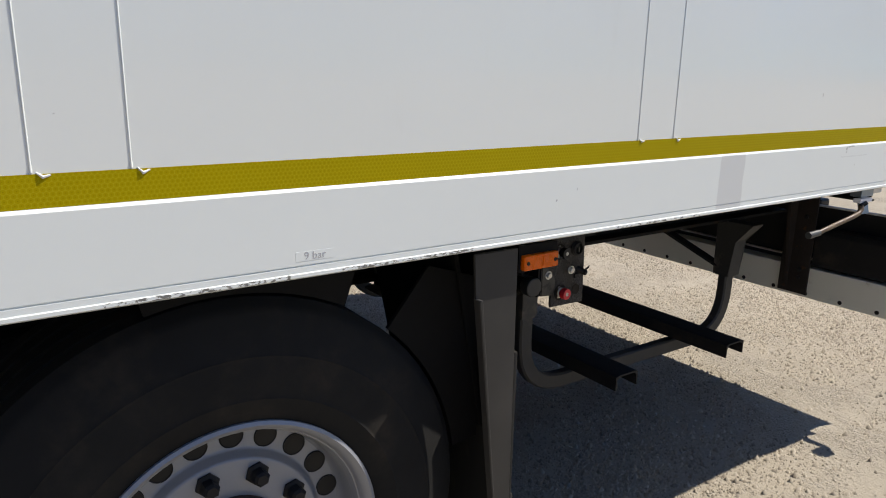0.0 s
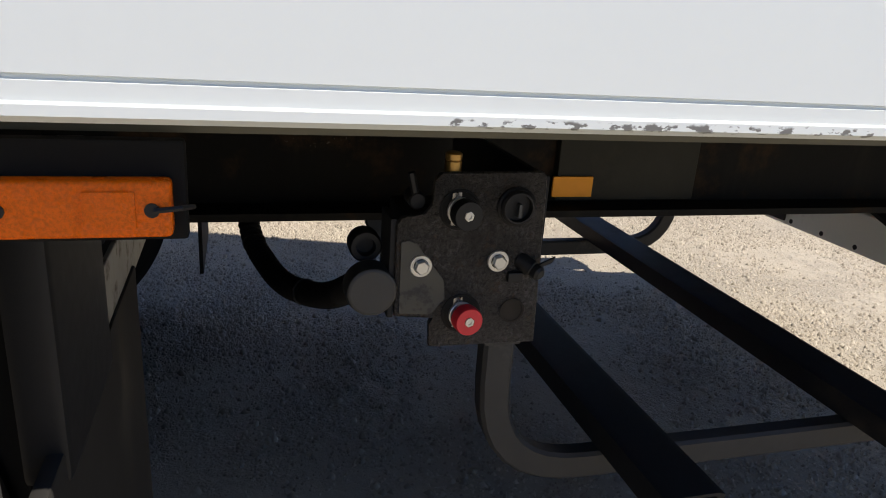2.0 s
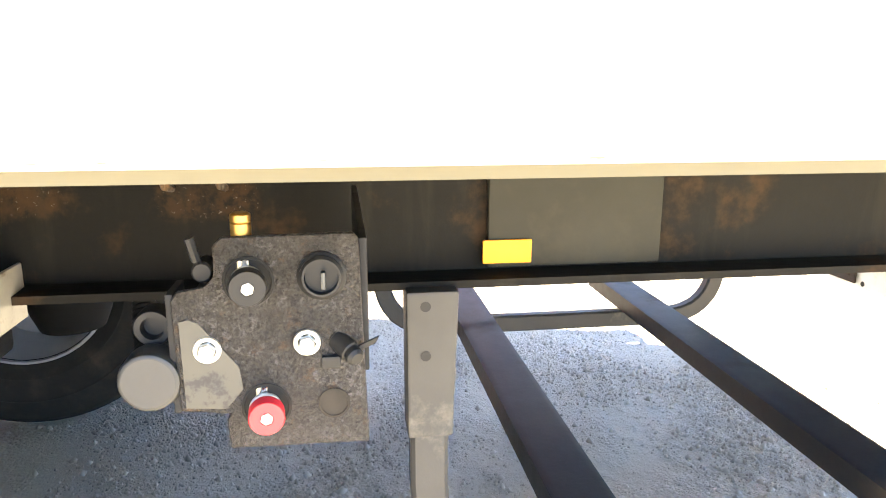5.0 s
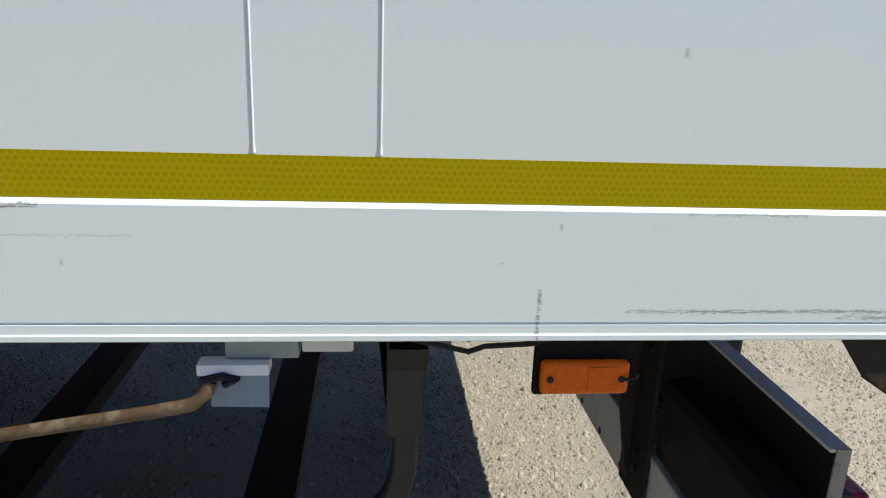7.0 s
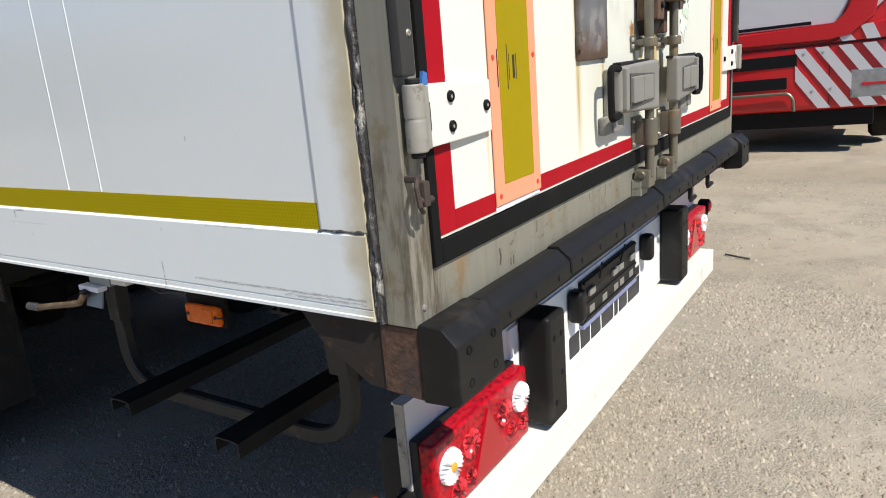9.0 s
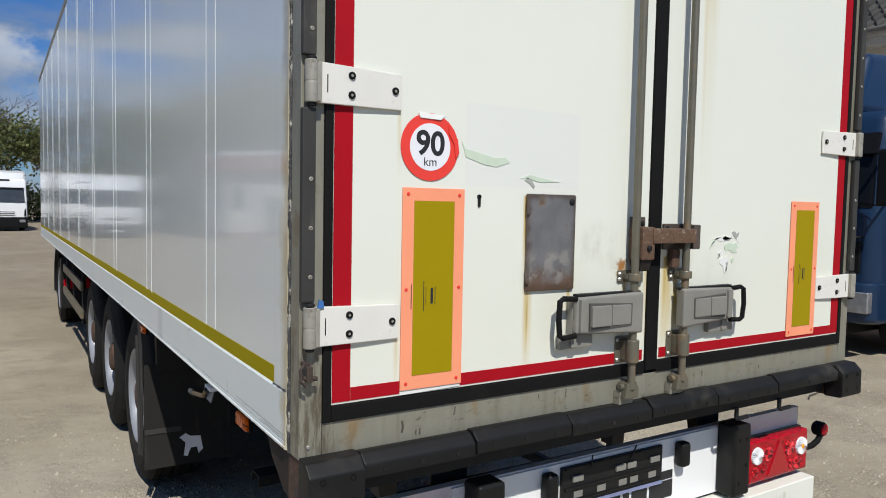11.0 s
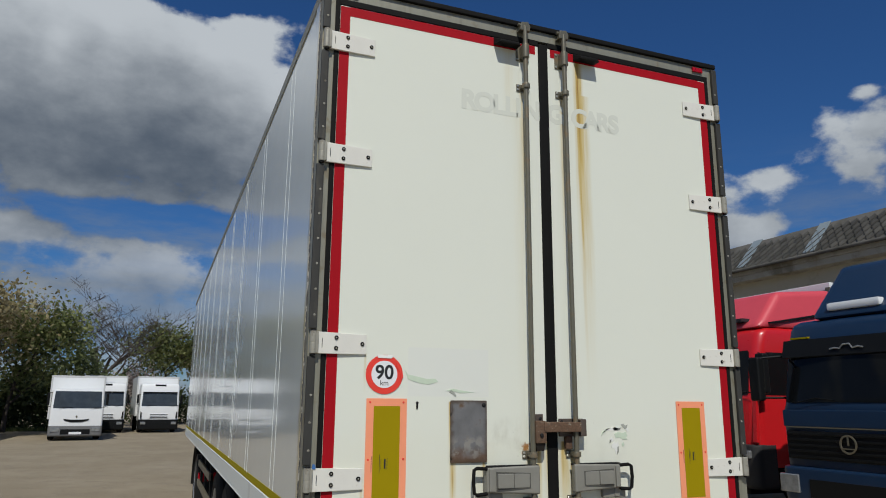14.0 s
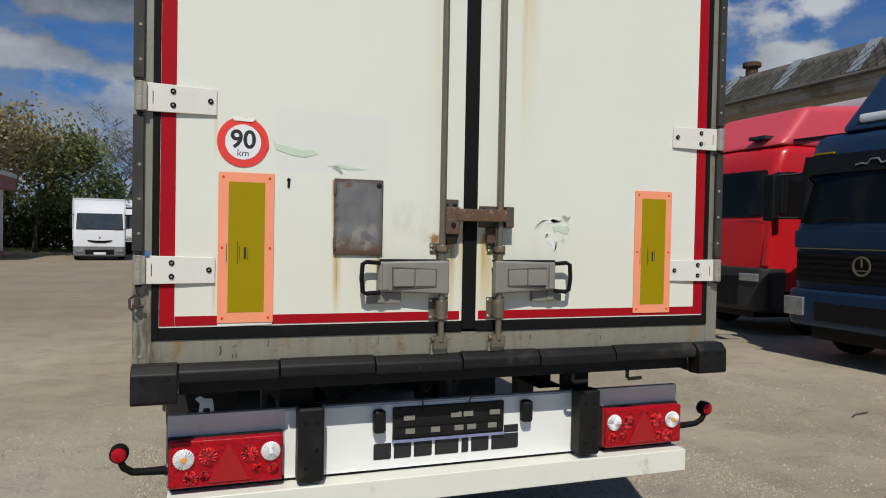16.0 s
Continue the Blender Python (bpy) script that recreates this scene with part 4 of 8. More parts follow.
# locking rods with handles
# darker handle grey that stands in for the shade of a sunk outline
RECESS_SHADE = surface("handle_recess", (0.075, 0.072, 0.062), 0.6, var=0.2, scale=20)
for sgn, x, door in ((-1, -0.130, left_door), (1, 0.128, right_door)):
    rod = part("lock_rod", Shape().rod((x, -0.045, 1.155), (x, -0.045, 3.955), 0.0135, 16), CHROME, trailer, "steel lock rod with grime")
    for z0, z1 in ((1.242, 1.335), (1.520, 1.562), (3.555, 3.600), (3.745, 3.845)):
        c = Shape().box((x - 0.042, -0.008, z0), (x + 0.042, -0.002, z1), 0.003).ring((x, -0.045, z0 + 0.008), (0, 0, 1), [(0.0138, 0), (0.021, 0), (0.023, 0.003), (0.023, z1 - z0 - 0.019), (0.021, z1 - z0 - 0.016), (0.0138, z1 - z0 - 0.016)], 16)
        c.box((x - 0.020, -0.044, z0 + 0.012), (x + 0.020, -0.006, z1 - 0.012), 0.004)
        cl = part("rod_clamp", c, CHROME, rod)
        for bx in (-0.034, 0.034):
            for bz in (z0 + 0.012, z1 - 0.012):
                c2 = Shape().ring((x + bx, -0.008, bz), (0, -1, 0), [(0.007, 0), (0.007, 0.004), (0.005, 0.0055), (0, 0.0055)], 6)
                ob = new("clamp_bolt", mesh_of("clamp_bolt", c2, BOLT))
                ob.parent = rod
    for z0, up in ((1.125, 1), (3.925, -1)):
        part("rod_cam", Shape().prism([(x - 0.034, z0), (x - 0.024, z0 + 0.052), (x + 0.02, z0 + 0.058), (x + 0.034, z0 + 0.03), (x + 0.030, z0)], 1, -0.052, -0.006, 0.005).rod((x + 0.035, -0.03, z0 + 0.04), (x - 0.038, -0.03, z0 + 0.04), 0.011), CHROME, rod)
    part("cam_keeper", Shape().prism([(x - 0.04, 1.085), (x - 0.034, 1.150), (x + 0.034, 1.150), (x + 0.028, 1.090)], 1, -0.03, 0.0005, 0.004), STEEL, trailer, "steel cam keeper on the sill")
    # handle: a cast body, a raised catch and a black grip loop
    h = Shape().hull([(x - sgn * 0.026, -0.068, 1.352), (x - sgn * 0.026, -0.028, 1.352), (x + sgn * 0.265, -0.026, 1.366), (x + sgn * 0.265, -0.052, 1.366),
                      (x - sgn * 0.026, -0.068, 1.492), (x - sgn * 0.026, -0.028, 1.492), (x + sgn * 0.265, -0.026, 1.486), (x + sgn * 0.265, -0.052, 1.486)], 0.010, 3)
    hd = part("handle", h, GREY_STEEL, rod, "grey cast door handle with black grip")
    for nm2, lo, hi, dp in (("catch", 0.1235, 0.212, 0.066), ("cheek", 0.033, 0.1215, 0.065)):
        xs = sorted((x + sgn * lo, x + sgn * hi))
        part(nm2, Shape().box((xs[0], -dp - 0.004, 1.3865), (xs[1], -0.05, 1.4555), 0.006), GREY_STEEL, rod)
    ya, yb = -0.0645, -0.040
    # not sunk: a dark plate behind cheek and catch draws the recess shade
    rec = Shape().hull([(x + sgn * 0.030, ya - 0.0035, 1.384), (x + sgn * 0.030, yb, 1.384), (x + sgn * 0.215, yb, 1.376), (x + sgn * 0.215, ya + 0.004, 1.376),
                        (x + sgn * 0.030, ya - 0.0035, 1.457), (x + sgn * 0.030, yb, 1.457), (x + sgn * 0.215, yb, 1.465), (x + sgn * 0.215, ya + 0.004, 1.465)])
    part("recess", rec, RECESS_SHADE, rod, "dark plate painting the shade of the handle's recess")
    part("handle_edge", Shape().box((min(x - sgn * 0.028, x + sgn * 0.262), -0.050, 1.487), (max(x - sgn * 0.028, x + sgn * 0.262), -0.028, 1.4955), 0.002), CHASSIS, rod)
    part("end_cap", Shape().box((min(x + sgn * 0.228, x + sgn * 0.256), -0.064, 1.372), (max(x + sgn * 0.228, x + sgn * 0.256), -0.03, 1.480), 0.006), GREY_STEEL, rod)
    xg = x + sgn * 0.262
    part("grip", Shape().tube([(xg, -0.045, 1.480), (xg + sgn * 0.055, -0.047, 1.484), (xg + sgn * 0.072, -0.049, 1.476), (xg + sgn * 0.076, -0.05, 1.420), (xg + sgn * 0.070, -0.049, 1.366), (xg + sgn * 0.055, -0.047, 1.358), (xg, -0.045, 1.362)], 0.0092, 8), RUBBER, rod, "black grip loop")
    xs = sorted((x + sgn * 0.165, x + sgn * 0.310))
    part("handle_holder", Shape().box((xs[0], -0.026, 1.314), (xs[1], -0.0025, 1.362), 0.008), GREY_STEEL, door, "grey handle holder plate")
    xs = sorted((x + sgn * 0.236, x + sgn * 0.268))
    part("holder_flap", Shape().box((xs[0], -0.034, 1.318), (xs[1], -0.003, 1.480), 0.008), GREY_STEEL, door)

LOCK_RUST = surface("bright_rust", (0.125, 0.070, 0.040), 0.8, var=0.5, scale=22, fine=0.4, fscale=90, bump=0.5, bscale=90, bdist=0.003, dirt=(0.26, 0.225, 0.175), dirt_lo=0.56, dirt_hi=0.66, dirt_scale=30)
# rusty locking bar across the two doors
lock = part("locking_bar", Shape().box((-0.077, -0.075, 1.655), (0.145, -0.035, 1.706), 0.006).box((-0.124, -0.070, 1.600), (-0.062, -0.006, 1.712), 0.007), LOCK_RUST, trailer, "rusty locking bar joining the rods")
for bx, bz in ((-0.105, 1.722), (-0.068, 1.722), (0.06, 1.706), (0.16, 1.70), (0.176, 1.645)):
    part("bar_bolt", Shape().ring((bx, -0.013, bz), (0, -1, 0), [(0.009, -0.003), (0.009, 0.004), (0.006, 0.006), (0, 0.006)], 6), CHASSIS, lock)
part("bar_plate", Shape().box((-0.118, -0.012, 1.700), (-0.050, -0.0025, 1.745), 0.003), ZINC, lock)
part("bar_plate", Shape().box((0.045, -0.014, 1.630), (0.195, -0.0025, 1.722), 0.004).box((0.148, -0.06, 1.632), (0.185, -0.012, 1.720), 0.005), ZINC, lock)
# the lock's lower end is dark to carry the shadow under the box
part("lock_foot", Shape().hull([(-0.112, -0.050, 1.560), (-0.068, -0.050, 1.560), (-0.068, -0.010, 1.560), (-0.112, -0.010, 1.560), (-0.122, -0.062, 1.602), (-0.064, -0.062, 1.602), (-0.064, -0.008, 1.602), (-0.122, -0.008, 1.602)], 0.005), DARK_RUST, lock, "lower end of the lock, darkened for the shadow beneath it")
part("lock_pin", Shape().rod((-0.093, -0.078, 1.64), (-0.093, -0.066, 1.64), 0.010, 10), CHASSIS, lock)
part("bar_tongue", Shape().box((0.075, -0.03, 1.565), (0.115, -0.006, 1.632), 0.006), RUST, lock)

# inspection hatch
hatch = part("hatch", Shape().box((-0.574, -0.012, 1.508), (-0.374, -0.002, 1.812), 0.005), ZINC, left_door, "galvanised hatch, rusty at its lower edge")
for z in (1.555, 1.770):
    part("hatch_hinge", Shape().rod((-0.572, -0.014, z - 0.022), (-0.572, -0.014, z + 0.022), 0.006, 10), ZINC, left_door)
part("hatch_screw", Shape().ring((-0.393, -0.012, 1.790), (0, -1, 0), [(0.011, 0), (0.011, 0.003), (0.007, 0.006), (0, 0.006)], 12), CHASSIS, left_door)
part("key_hole", Shape().ring((-0.750, -0.002, 1.798), (0, -1, 0), [(0.007, 0), (0.007, 0.004), (0.004, 0.004), (0.004, 0.001), (0, 0.001)], 12).box((-0.755, -0.006, 1.768), (-0.745, -0.002, 1.795), 0.002), CHASSIS, left_door)

# marker boards
for x0, x1, z0, z1, door in ((-1.009, -0.804, 1.249, 1.818, left_door), (0.821, 1.022, 1.252, 1.817, right_door)):
    b = part("marker_board", Shape().box((x0, -0.0075, z0), (x1, -0.004, z1), 0.0015), ORANGE_PANEL, trailer, "orange-edged yellow reflective marker board")
    part("board_centre", Shape().box((x0 + 0.037, -0.0085, z0 + 0.040), (x1 - 0.035, -0.0072, z1 - 0.036)), YELLOW_PANEL, b)
    for px, pz in ((x0 + 0.018, z0 + 0.018), (x1 - 0.018, z0 + 0.018), (x0 + 0.018, z1 - 0.018), (x1 - 0.018, z1 - 0.018), (x1 - 0.015, (z0 + z1) / 2), (x0 + 0.015, (z0 + z1) / 2)):
        part("board_rivet", Shape().ring((px, -0.0075, pz), (0, -1, 0), [(0.0055, 0), (0.005, 0.0015), (0, 0.002)], 8), SIGN_RED, b)
    for i, (dx, hh, ww) in enumerate(((0.070, 0.085, 0.0022), (0.078, 0.05, 0.0015), (0.094, 0.045, 0.008), (0.108, 0.050, 0.002), (0.030, 0.07, 0.002))):
        part("print_bar", Shape().box((x0 + dx, -0.0091, (z0 + z1) / 2 - 0.02 - hh / 2), (x0 + dx + ww, -0.0083, (z0 + z1) / 2 - 0.02 + hh / 2)), INK, b)
part("paper_strip", Shape().prism([(-1.008, 1.236), (-0.806, 1.240), (-0.806, 1.252), (-1.008, 1.250)], 1, -0.0042, -0.0034), TORN_WHITE, left_door)

# speed sign
sg = part("speed_sign", Shape().ring((-0.922, -0.0035, 1.933), (0, -1, 0), [(0.0945, 0), (0.0945, 0.0012), (0.064, 0.0013), (0, 0.0013)], 56), SIGN_RED, trailer, "round speed sticker with a peeling top edge")
part("sign_face", Shape().ring((-0.922, -0.0045, 1.933), (0, -1, 0), [(0.066, 0), (0.066, 0.0012), (0, 0.0012)], 48), SIGN_WHITE, sg)
part("peeled_edge", Shape().hull([(-0.958, -0.005, 2.012), (-0.887, -0.005, 2.010), (-0.873, -0.003, 2.023), (-0.962, -0.003, 2.027), (-0.955, -0.008, 2.012), (-0.89, -0.009, 2.010), (-0.875, -0.006, 2.024), (-0.962, -0.006, 2.029)], 0.001, 1), TORN_WHITE, sg, "curled torn edge of the sticker")
part("peeled_edge", Shape().prism([(-0.862, 1.995), (-0.832, 1.96), (-0.826, 1.92), (-0.838, 1.905), (-0.843, 1.945), (-0.862, 1.975)], 1, -0.0078, -0.0048), SIGN_RED, sg)
lettering("sign_number", "90", 0.094, shift(-0.922, -0.0058, 1.912) @ pose(0, 0, 0, 90), INK, sg, 0.0003, "black sticker numerals", 1.0, 0.0022)
lettering("sign_unit", "km", 0.036, shift(-0.922, -0.0058, 1.880) @ pose(0, 0, 0, 90), INK, sg, 0.0003)

# sticker remains and the shadow of old lettering
for poly, mt in (([(-0.815, 1.955), (-0.800, 1.935), (-0.770, 1.930), (-0.700, 1.915), (-0.655, 1.918), (-0.640, 1.903), (-0.690, 1.888), (-0.735, 1.893), (-0.80, 1.912)], TORN),
                 ([(-0.600, 1.857), (-0.560, 1.870), (-0.520, 1.862), (-0.440, 1.852), (-0.52, 1.848), (-0.565, 1.858)], TORN),
                 ([(-0.570, 1.862), (-0.552, 1.852), (-0.540, 1.835), (-0.545, 1.828), (-0.560, 1.842), (-0.58, 1.852)], TORN_EDGE),
                 ([(0.385, 1.668), (0.40, 1.676), (0.43, 1.668), (0.445, 1.678), (0.43, 1.660), (0.40, 1.658)], TORN_EDGE), ([(0.395, 1.640), (0.420, 1.650), (0.450, 1.645), (0.470, 1.650), (0.482, 1.630), (0.470, 1.622), (0.478, 1.610), (0.445, 1.612), (0.430, 1.622), (0.405, 1.618), (0.40, 1.63)], TORN), ([(0.375, 1.585), (0.395, 1.60), (0.405, 1.585), (0.415, 1.600), (0.425, 1.575), (0.410, 1.57), (0.42, 1.545), (0.402, 1.535), (0.395, 1.56), (0.375, 1.57)], TORN_WHITE), ([(0.412, 1.572), (0.424, 1.577), (0.420, 1.550), (0.408, 1.530), (0.412, 1.552)], TORN_EDGE),
                 ([(0.442, 1.690), (0.458, 1.694), (0.470, 1.684), (0.486, 1.690), (0.480, 1.672), (0.466, 1.664), (0.452, 1.676)], TORN_EDGE),
                 ([(0.470, 1.668), (0.488, 1.672), (0.492, 1.655), (0.478, 1.650)], TORN_WHITE), ([(0.362, 1.612), (0.380, 1.622), (0.392, 1.612), (0.384, 1.600), (0.368, 1.602)], TORN_WHITE), ([(0.366, 1.606), (0.376, 1.612), (0.372, 1.596), (0.360, 1.590)], TORN_EDGE),
                 ([(0.44, 1.585), (0.452, 1.598), (0.460, 1.580), (0.448, 1.572)], TORN), ([(0.31, 1.632), (0.318, 1.650), (0.345, 1.668), (0.38, 1.672), (0.35, 1.662), (0.325, 1.645)], TORN),
                 ([(0.33, 1.665), (0.38, 1.655), (0.45, 1.668), (0.40, 1.678)], TORN_WHITE), ([(0.31, 1.63), (0.33, 1.655), (0.35, 1.66), (0.335, 1.64)], GHOST)):
    dr = left_door if poly[0][0] < 0 else right_door
    part("sticker_remnant", Shape().prism(poly, 1, -0.0036, -0.0018), mt, dr, "torn pale sticker remnant")
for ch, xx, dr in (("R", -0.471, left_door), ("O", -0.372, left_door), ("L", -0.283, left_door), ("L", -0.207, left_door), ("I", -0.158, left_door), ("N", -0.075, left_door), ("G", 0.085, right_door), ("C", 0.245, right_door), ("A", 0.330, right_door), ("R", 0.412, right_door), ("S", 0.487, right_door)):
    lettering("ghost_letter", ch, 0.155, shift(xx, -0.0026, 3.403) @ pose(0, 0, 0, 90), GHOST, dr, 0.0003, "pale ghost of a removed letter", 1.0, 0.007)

# rain hoods over the seal at the top
for x, door in ((-0.240, left_door), (0.290, right_door)):
    part("rain_hood", Shape().hull([(x - 0.070, -0.075, 3.808), (x + 0.07, -0.075, 3.808), (x + 0.075, -0.002, 3.82), (x - 0.075, -0.002, 3.82),
                                    (x - 0.055, -0.075, 3.826), (x + 0.055, -0.075, 3.826), (x + 0.075, -0.002, 3.868), (x - 0.075, -0.002, 3.868)], 0.006), RUBBER, door, "black plastic rain hood")
# latch bracket on the corner post
part("latch_bracket", Shape().box((-1.298, -0.022, 1.350), (-1.280, 0.004, 1.361), 0.003).box((-1.294, -0.034, 1.310), (-1.276, -0.018, 1.352), 0.004).rod((-1.300, -0.026, 1.322), (-1.262, -0.026, 1.318), 0.006).tube([(-1.298, -0.024, 1.356), (-1.309, -0.029, 1.345), (-1.308, -0.033, 1.315), (-1.296, -0.030, 1.303)], 0.0045, 7), surface("dark_rusty_latch", (0.045, 0.030, 0.022), 0.8, var=0.4, scale=40, bump=0.5, bscale=90), trailer, "rusty broken latch bracket")
for z in (1.13,):
    part("post_rivet", Shape().ring((-1.275, 0.001, z), (0, -1, 0), [(0.006, 0), (0.005, 0.003), (0, 0.004)], 8), BOLT, trailer)

# rubber bumper along the sill
for sgn in (-1, 1):
    xs = sorted((sgn * 1.302, sgn * 1.145))
    bl = Shape().prism([(0.001, 0.962), (0.001, 1.108), (-0.046, 1.106), (-0.077, 1.076), (-0.079, 0.976), (-0.070, 0.966)], 0, xs[0], xs[1], 0.006, 2)
    bb = part("bumper_block", bl, BUMPER_RUBBER, trailer, "chamfered black rubber corner buffer")
    for px, pz in ((1.265, 1.06), (1.18, 1.06), (1.265, 1.0), (1.18, 1.0)):
        part("buffer_bolt", Shape().ring((sgn * px, -0.0782, pz), (0, -1, 0), [(0.0085, -0.004), (0.0085, 0.0008), (0.006, 0.0008), (0.0055, -0.001), (0, -0.001)], 12), RUBBER, bb)
seams = [-1.143, -0.779, -0.405, -0.033, 0.326, 0.705, 1.143]
for i, (a, b) in enumerate(zip(seams, seams[1:])):
    dz = (0.0, 0.004, -0.002, 0.003, 0.0, 0.004)[i]
    s = Shape().prism([(0.0, 1.036 + dz), (0.0, 1.104 + dz), (-0.030, 1.106 + dz), (-0.060, 1.080 + dz), (-0.062, 1.040 + dz)], 0, a + 0.002, b - 0.002, 0.008, 2)
    seg = part("bumper_strip", s, BUMPER_RUBBER, trailer, "worn black rubber bumper strip")
    for j in range(3):
        px = a + (b - a) * (0.18 + 0.32 * j)
        part("strip_bolt", Shape().ring((px, -0.0615, 1.058 + dz), (0, -1, 0), [(0.007, -0.002), (0.007, 0.0015), (0.004, 0.0018), (0, 0.0005)], 10), CHASSIS, seg)
for px in (0.515, 0.80):
    part("under_hook", Shape().tube([(px, -0.006, 0.995), (px, -0.006, 0.955), (px + 0.008, -0.006, 0.948), (px + 0.075, -0.006, 0.950)], 0.0085, 8), CHASSIS, trailer, "bent black steel hook")
part("bumper_carrier", Shape().box((-1.14, 0.001, 0.985), (1.14, 0.05, 1.0985), 0.004), CHASSIS, trailer)
for sgn in (-1, 1):
    x0, x1 = sorted((sgn * 1.296, sgn * 1.284))
    part("corner_bracket", Shape().prism([(0.002, 0.964), (0.085, 0.969), (0.085, 1.098), (0.002, 1.098)], 0, x0 - 0.002, x1 + 0.002, 0.002, 1), RUST, trailer, "rust-pitted steel corner bracket")
    # this half of the bracket takes a darker rust for the shade over it
    part("bracket_gusset", Shape().prism([(0.083, 0.969), (0.125, 0.972), (0.235, 1.045), (0.275, 1.098), (0.083, 1.098)], 0, x0, x1, 0.002, 1), DARK_RUST, trailer, "rusty gusset plate, darkened for the shade it stands in")
    x0, x1 = sorted((sgn * 1.284, sgn * 1.15))
    part("bracket_web", Shape().box((x0, 0.004, 0.968), (x1, 0.014, 1.096)), RUST, trailer)
    part("bracket_flange", Shape().hull([(x0, 0.02, 0.966), (x1, 0.02, 0.966), (x1, 0.125, 0.974), (x0, 0.125, 0.974), (x0, 0.02, 0.972), (x1, 0.02, 0.972), (x1, 0.125, 0.980), (x0, 0.125, 0.980)]), RUST, trailer)

# ---- under the trailer ----
for sgn in (-1, 1):
    x = sgn * 0.585
    part("chassis_beam", Shape().prism([(x - 0.06, 0.845), (x + 0.06, 0.845), (x + 0.06, 0.857), (x + 0.005, 0.860), (x + 0.005, 1.068), (x + 0.06, 1.072), (x + 0.06, 1.084),
                                       (x - 0.06, 1.084), (x - 0.06, 1.072), (x - 0.005, 1.068), (x - 0.005, 0.860), (x - 0.06, 0.857)], 1, 0.34, 12.6), BEAM, trailer, "dusty dark chassis beam with rust patches")
cross = part("cross_member", Shape().prism([(-0.03, 0.985), (0.03, 0.985), (0.03, 0.992), (0.004, 0.993), (0.004, 1.084), (-0.004, 1.084), (-0.004, 0.993), (-0.03, 0.992)], 0, -1.10, -0.64), CHASSIS, trailer)
cross.matrix_basis = shift(0, 0.55, 0)
for y in (5.1, 6.6, 7.8, 9.0, 10.2):
    again(cross, shift(0, y, 0))
for y in (0.55, 5.1, 6.6, 7.8, 9.0, 10.2):
    again(cross, shift(1.86, y, 0))
for y in (0.5, 2.35, 3.7, 5.05, 6.5, 8.5, 10.5):
    part("cross_tube", Shape().rod((-0.58, y, 0.95), (0.58, y, 0.95), 0.05), CHASSIS, trailer)
LOOP_RUST = surface("pitted_hook_steel", (0.060, 0.046, 0.032), 0.85, var=0.4, scale=30, bump=0.6, bscale=90, bdist=0.003, dirt=(0.15, 0.085, 0.040), dirt_lo=0.50, dirt_hi=0.62, dirt_scale=40)
PLATE_PAINT = surface("dusty_plate_paint", (0.026, 0.025, 0.019), 0.6, spec=0.15, var=0.35, scale=6, dirt=(0.046, 0.042, 0.031), dirt_lo=0.50, dirt_hi=0.75, dirt_scale=7, bump=0.2, bscale=50, bdist=0.002)
part("beam_plate", Shape().box((-0.609, 1.60, 0.866), (-0.589, 1.880, 1.046), 0.004).box((-0.624, 1.73, 1.040), (-0.592, 1.880, 1.050), 0.004), PLATE_PAINT, trailer, "dusty plate welded to the beam")
part("beam_reflector", Shape().box((-0.614, 1.812, 0.873), (-0.608, 1.889, 0.910), 0.002), AMBER, trailer, "small orange reflector on the beam")
for sgn in (-1, 1):
    xs = sorted((sgn * 0.6455, sgn * 0.649))
    part("flange_edge", Shape().box((xs[0], 0.36, 1.0715), (xs[1], 12.5, 1.0845), 0.001), surface("dusty_edge", (0.060, 0.052, 0.040), 0.8, var=0.3, scale=8, dirt=(0.17, 0.105, 0.055), dirt_lo=0.56, dirt_hi=0.66, dirt_scale=12), trailer, "dusty edge of the beam flange with rust")
for y in (2.340, 2.266):
    part("rope_hook", Shape().tube([(-0.652, y + 0.004, 1.090), (-0.651, y + 0.002, 1.05), (-0.646, y, 1.022), (-0.638, y, 1.004), (-0.600, y, 0.996)], [0.010, 0.0095, 0.008, 0.0065, 0.0055], 8), LOOP_RUST, trailer, "rusty welded rope hook")

BRACKET = surface("dusty_bracket_paint", (0.021, 0.020, 0.018), 0.6, var=0.25, scale=7, dirt=(0.040, 0.036, 0.030), dirt_lo=0.5, dirt_hi=0.75, dirt_scale=6)
FLAP = surface("dusty_flap_rubber", (0.020, 0.019, 0.017), 0.8, spec=0.2, var=0.25, scale=5, stretch=(1, 1, 0.4), dirt=(0.065, 0.058, 0.046), dirt_lo=0.52, dirt_hi=0.75, dirt_scale=6)


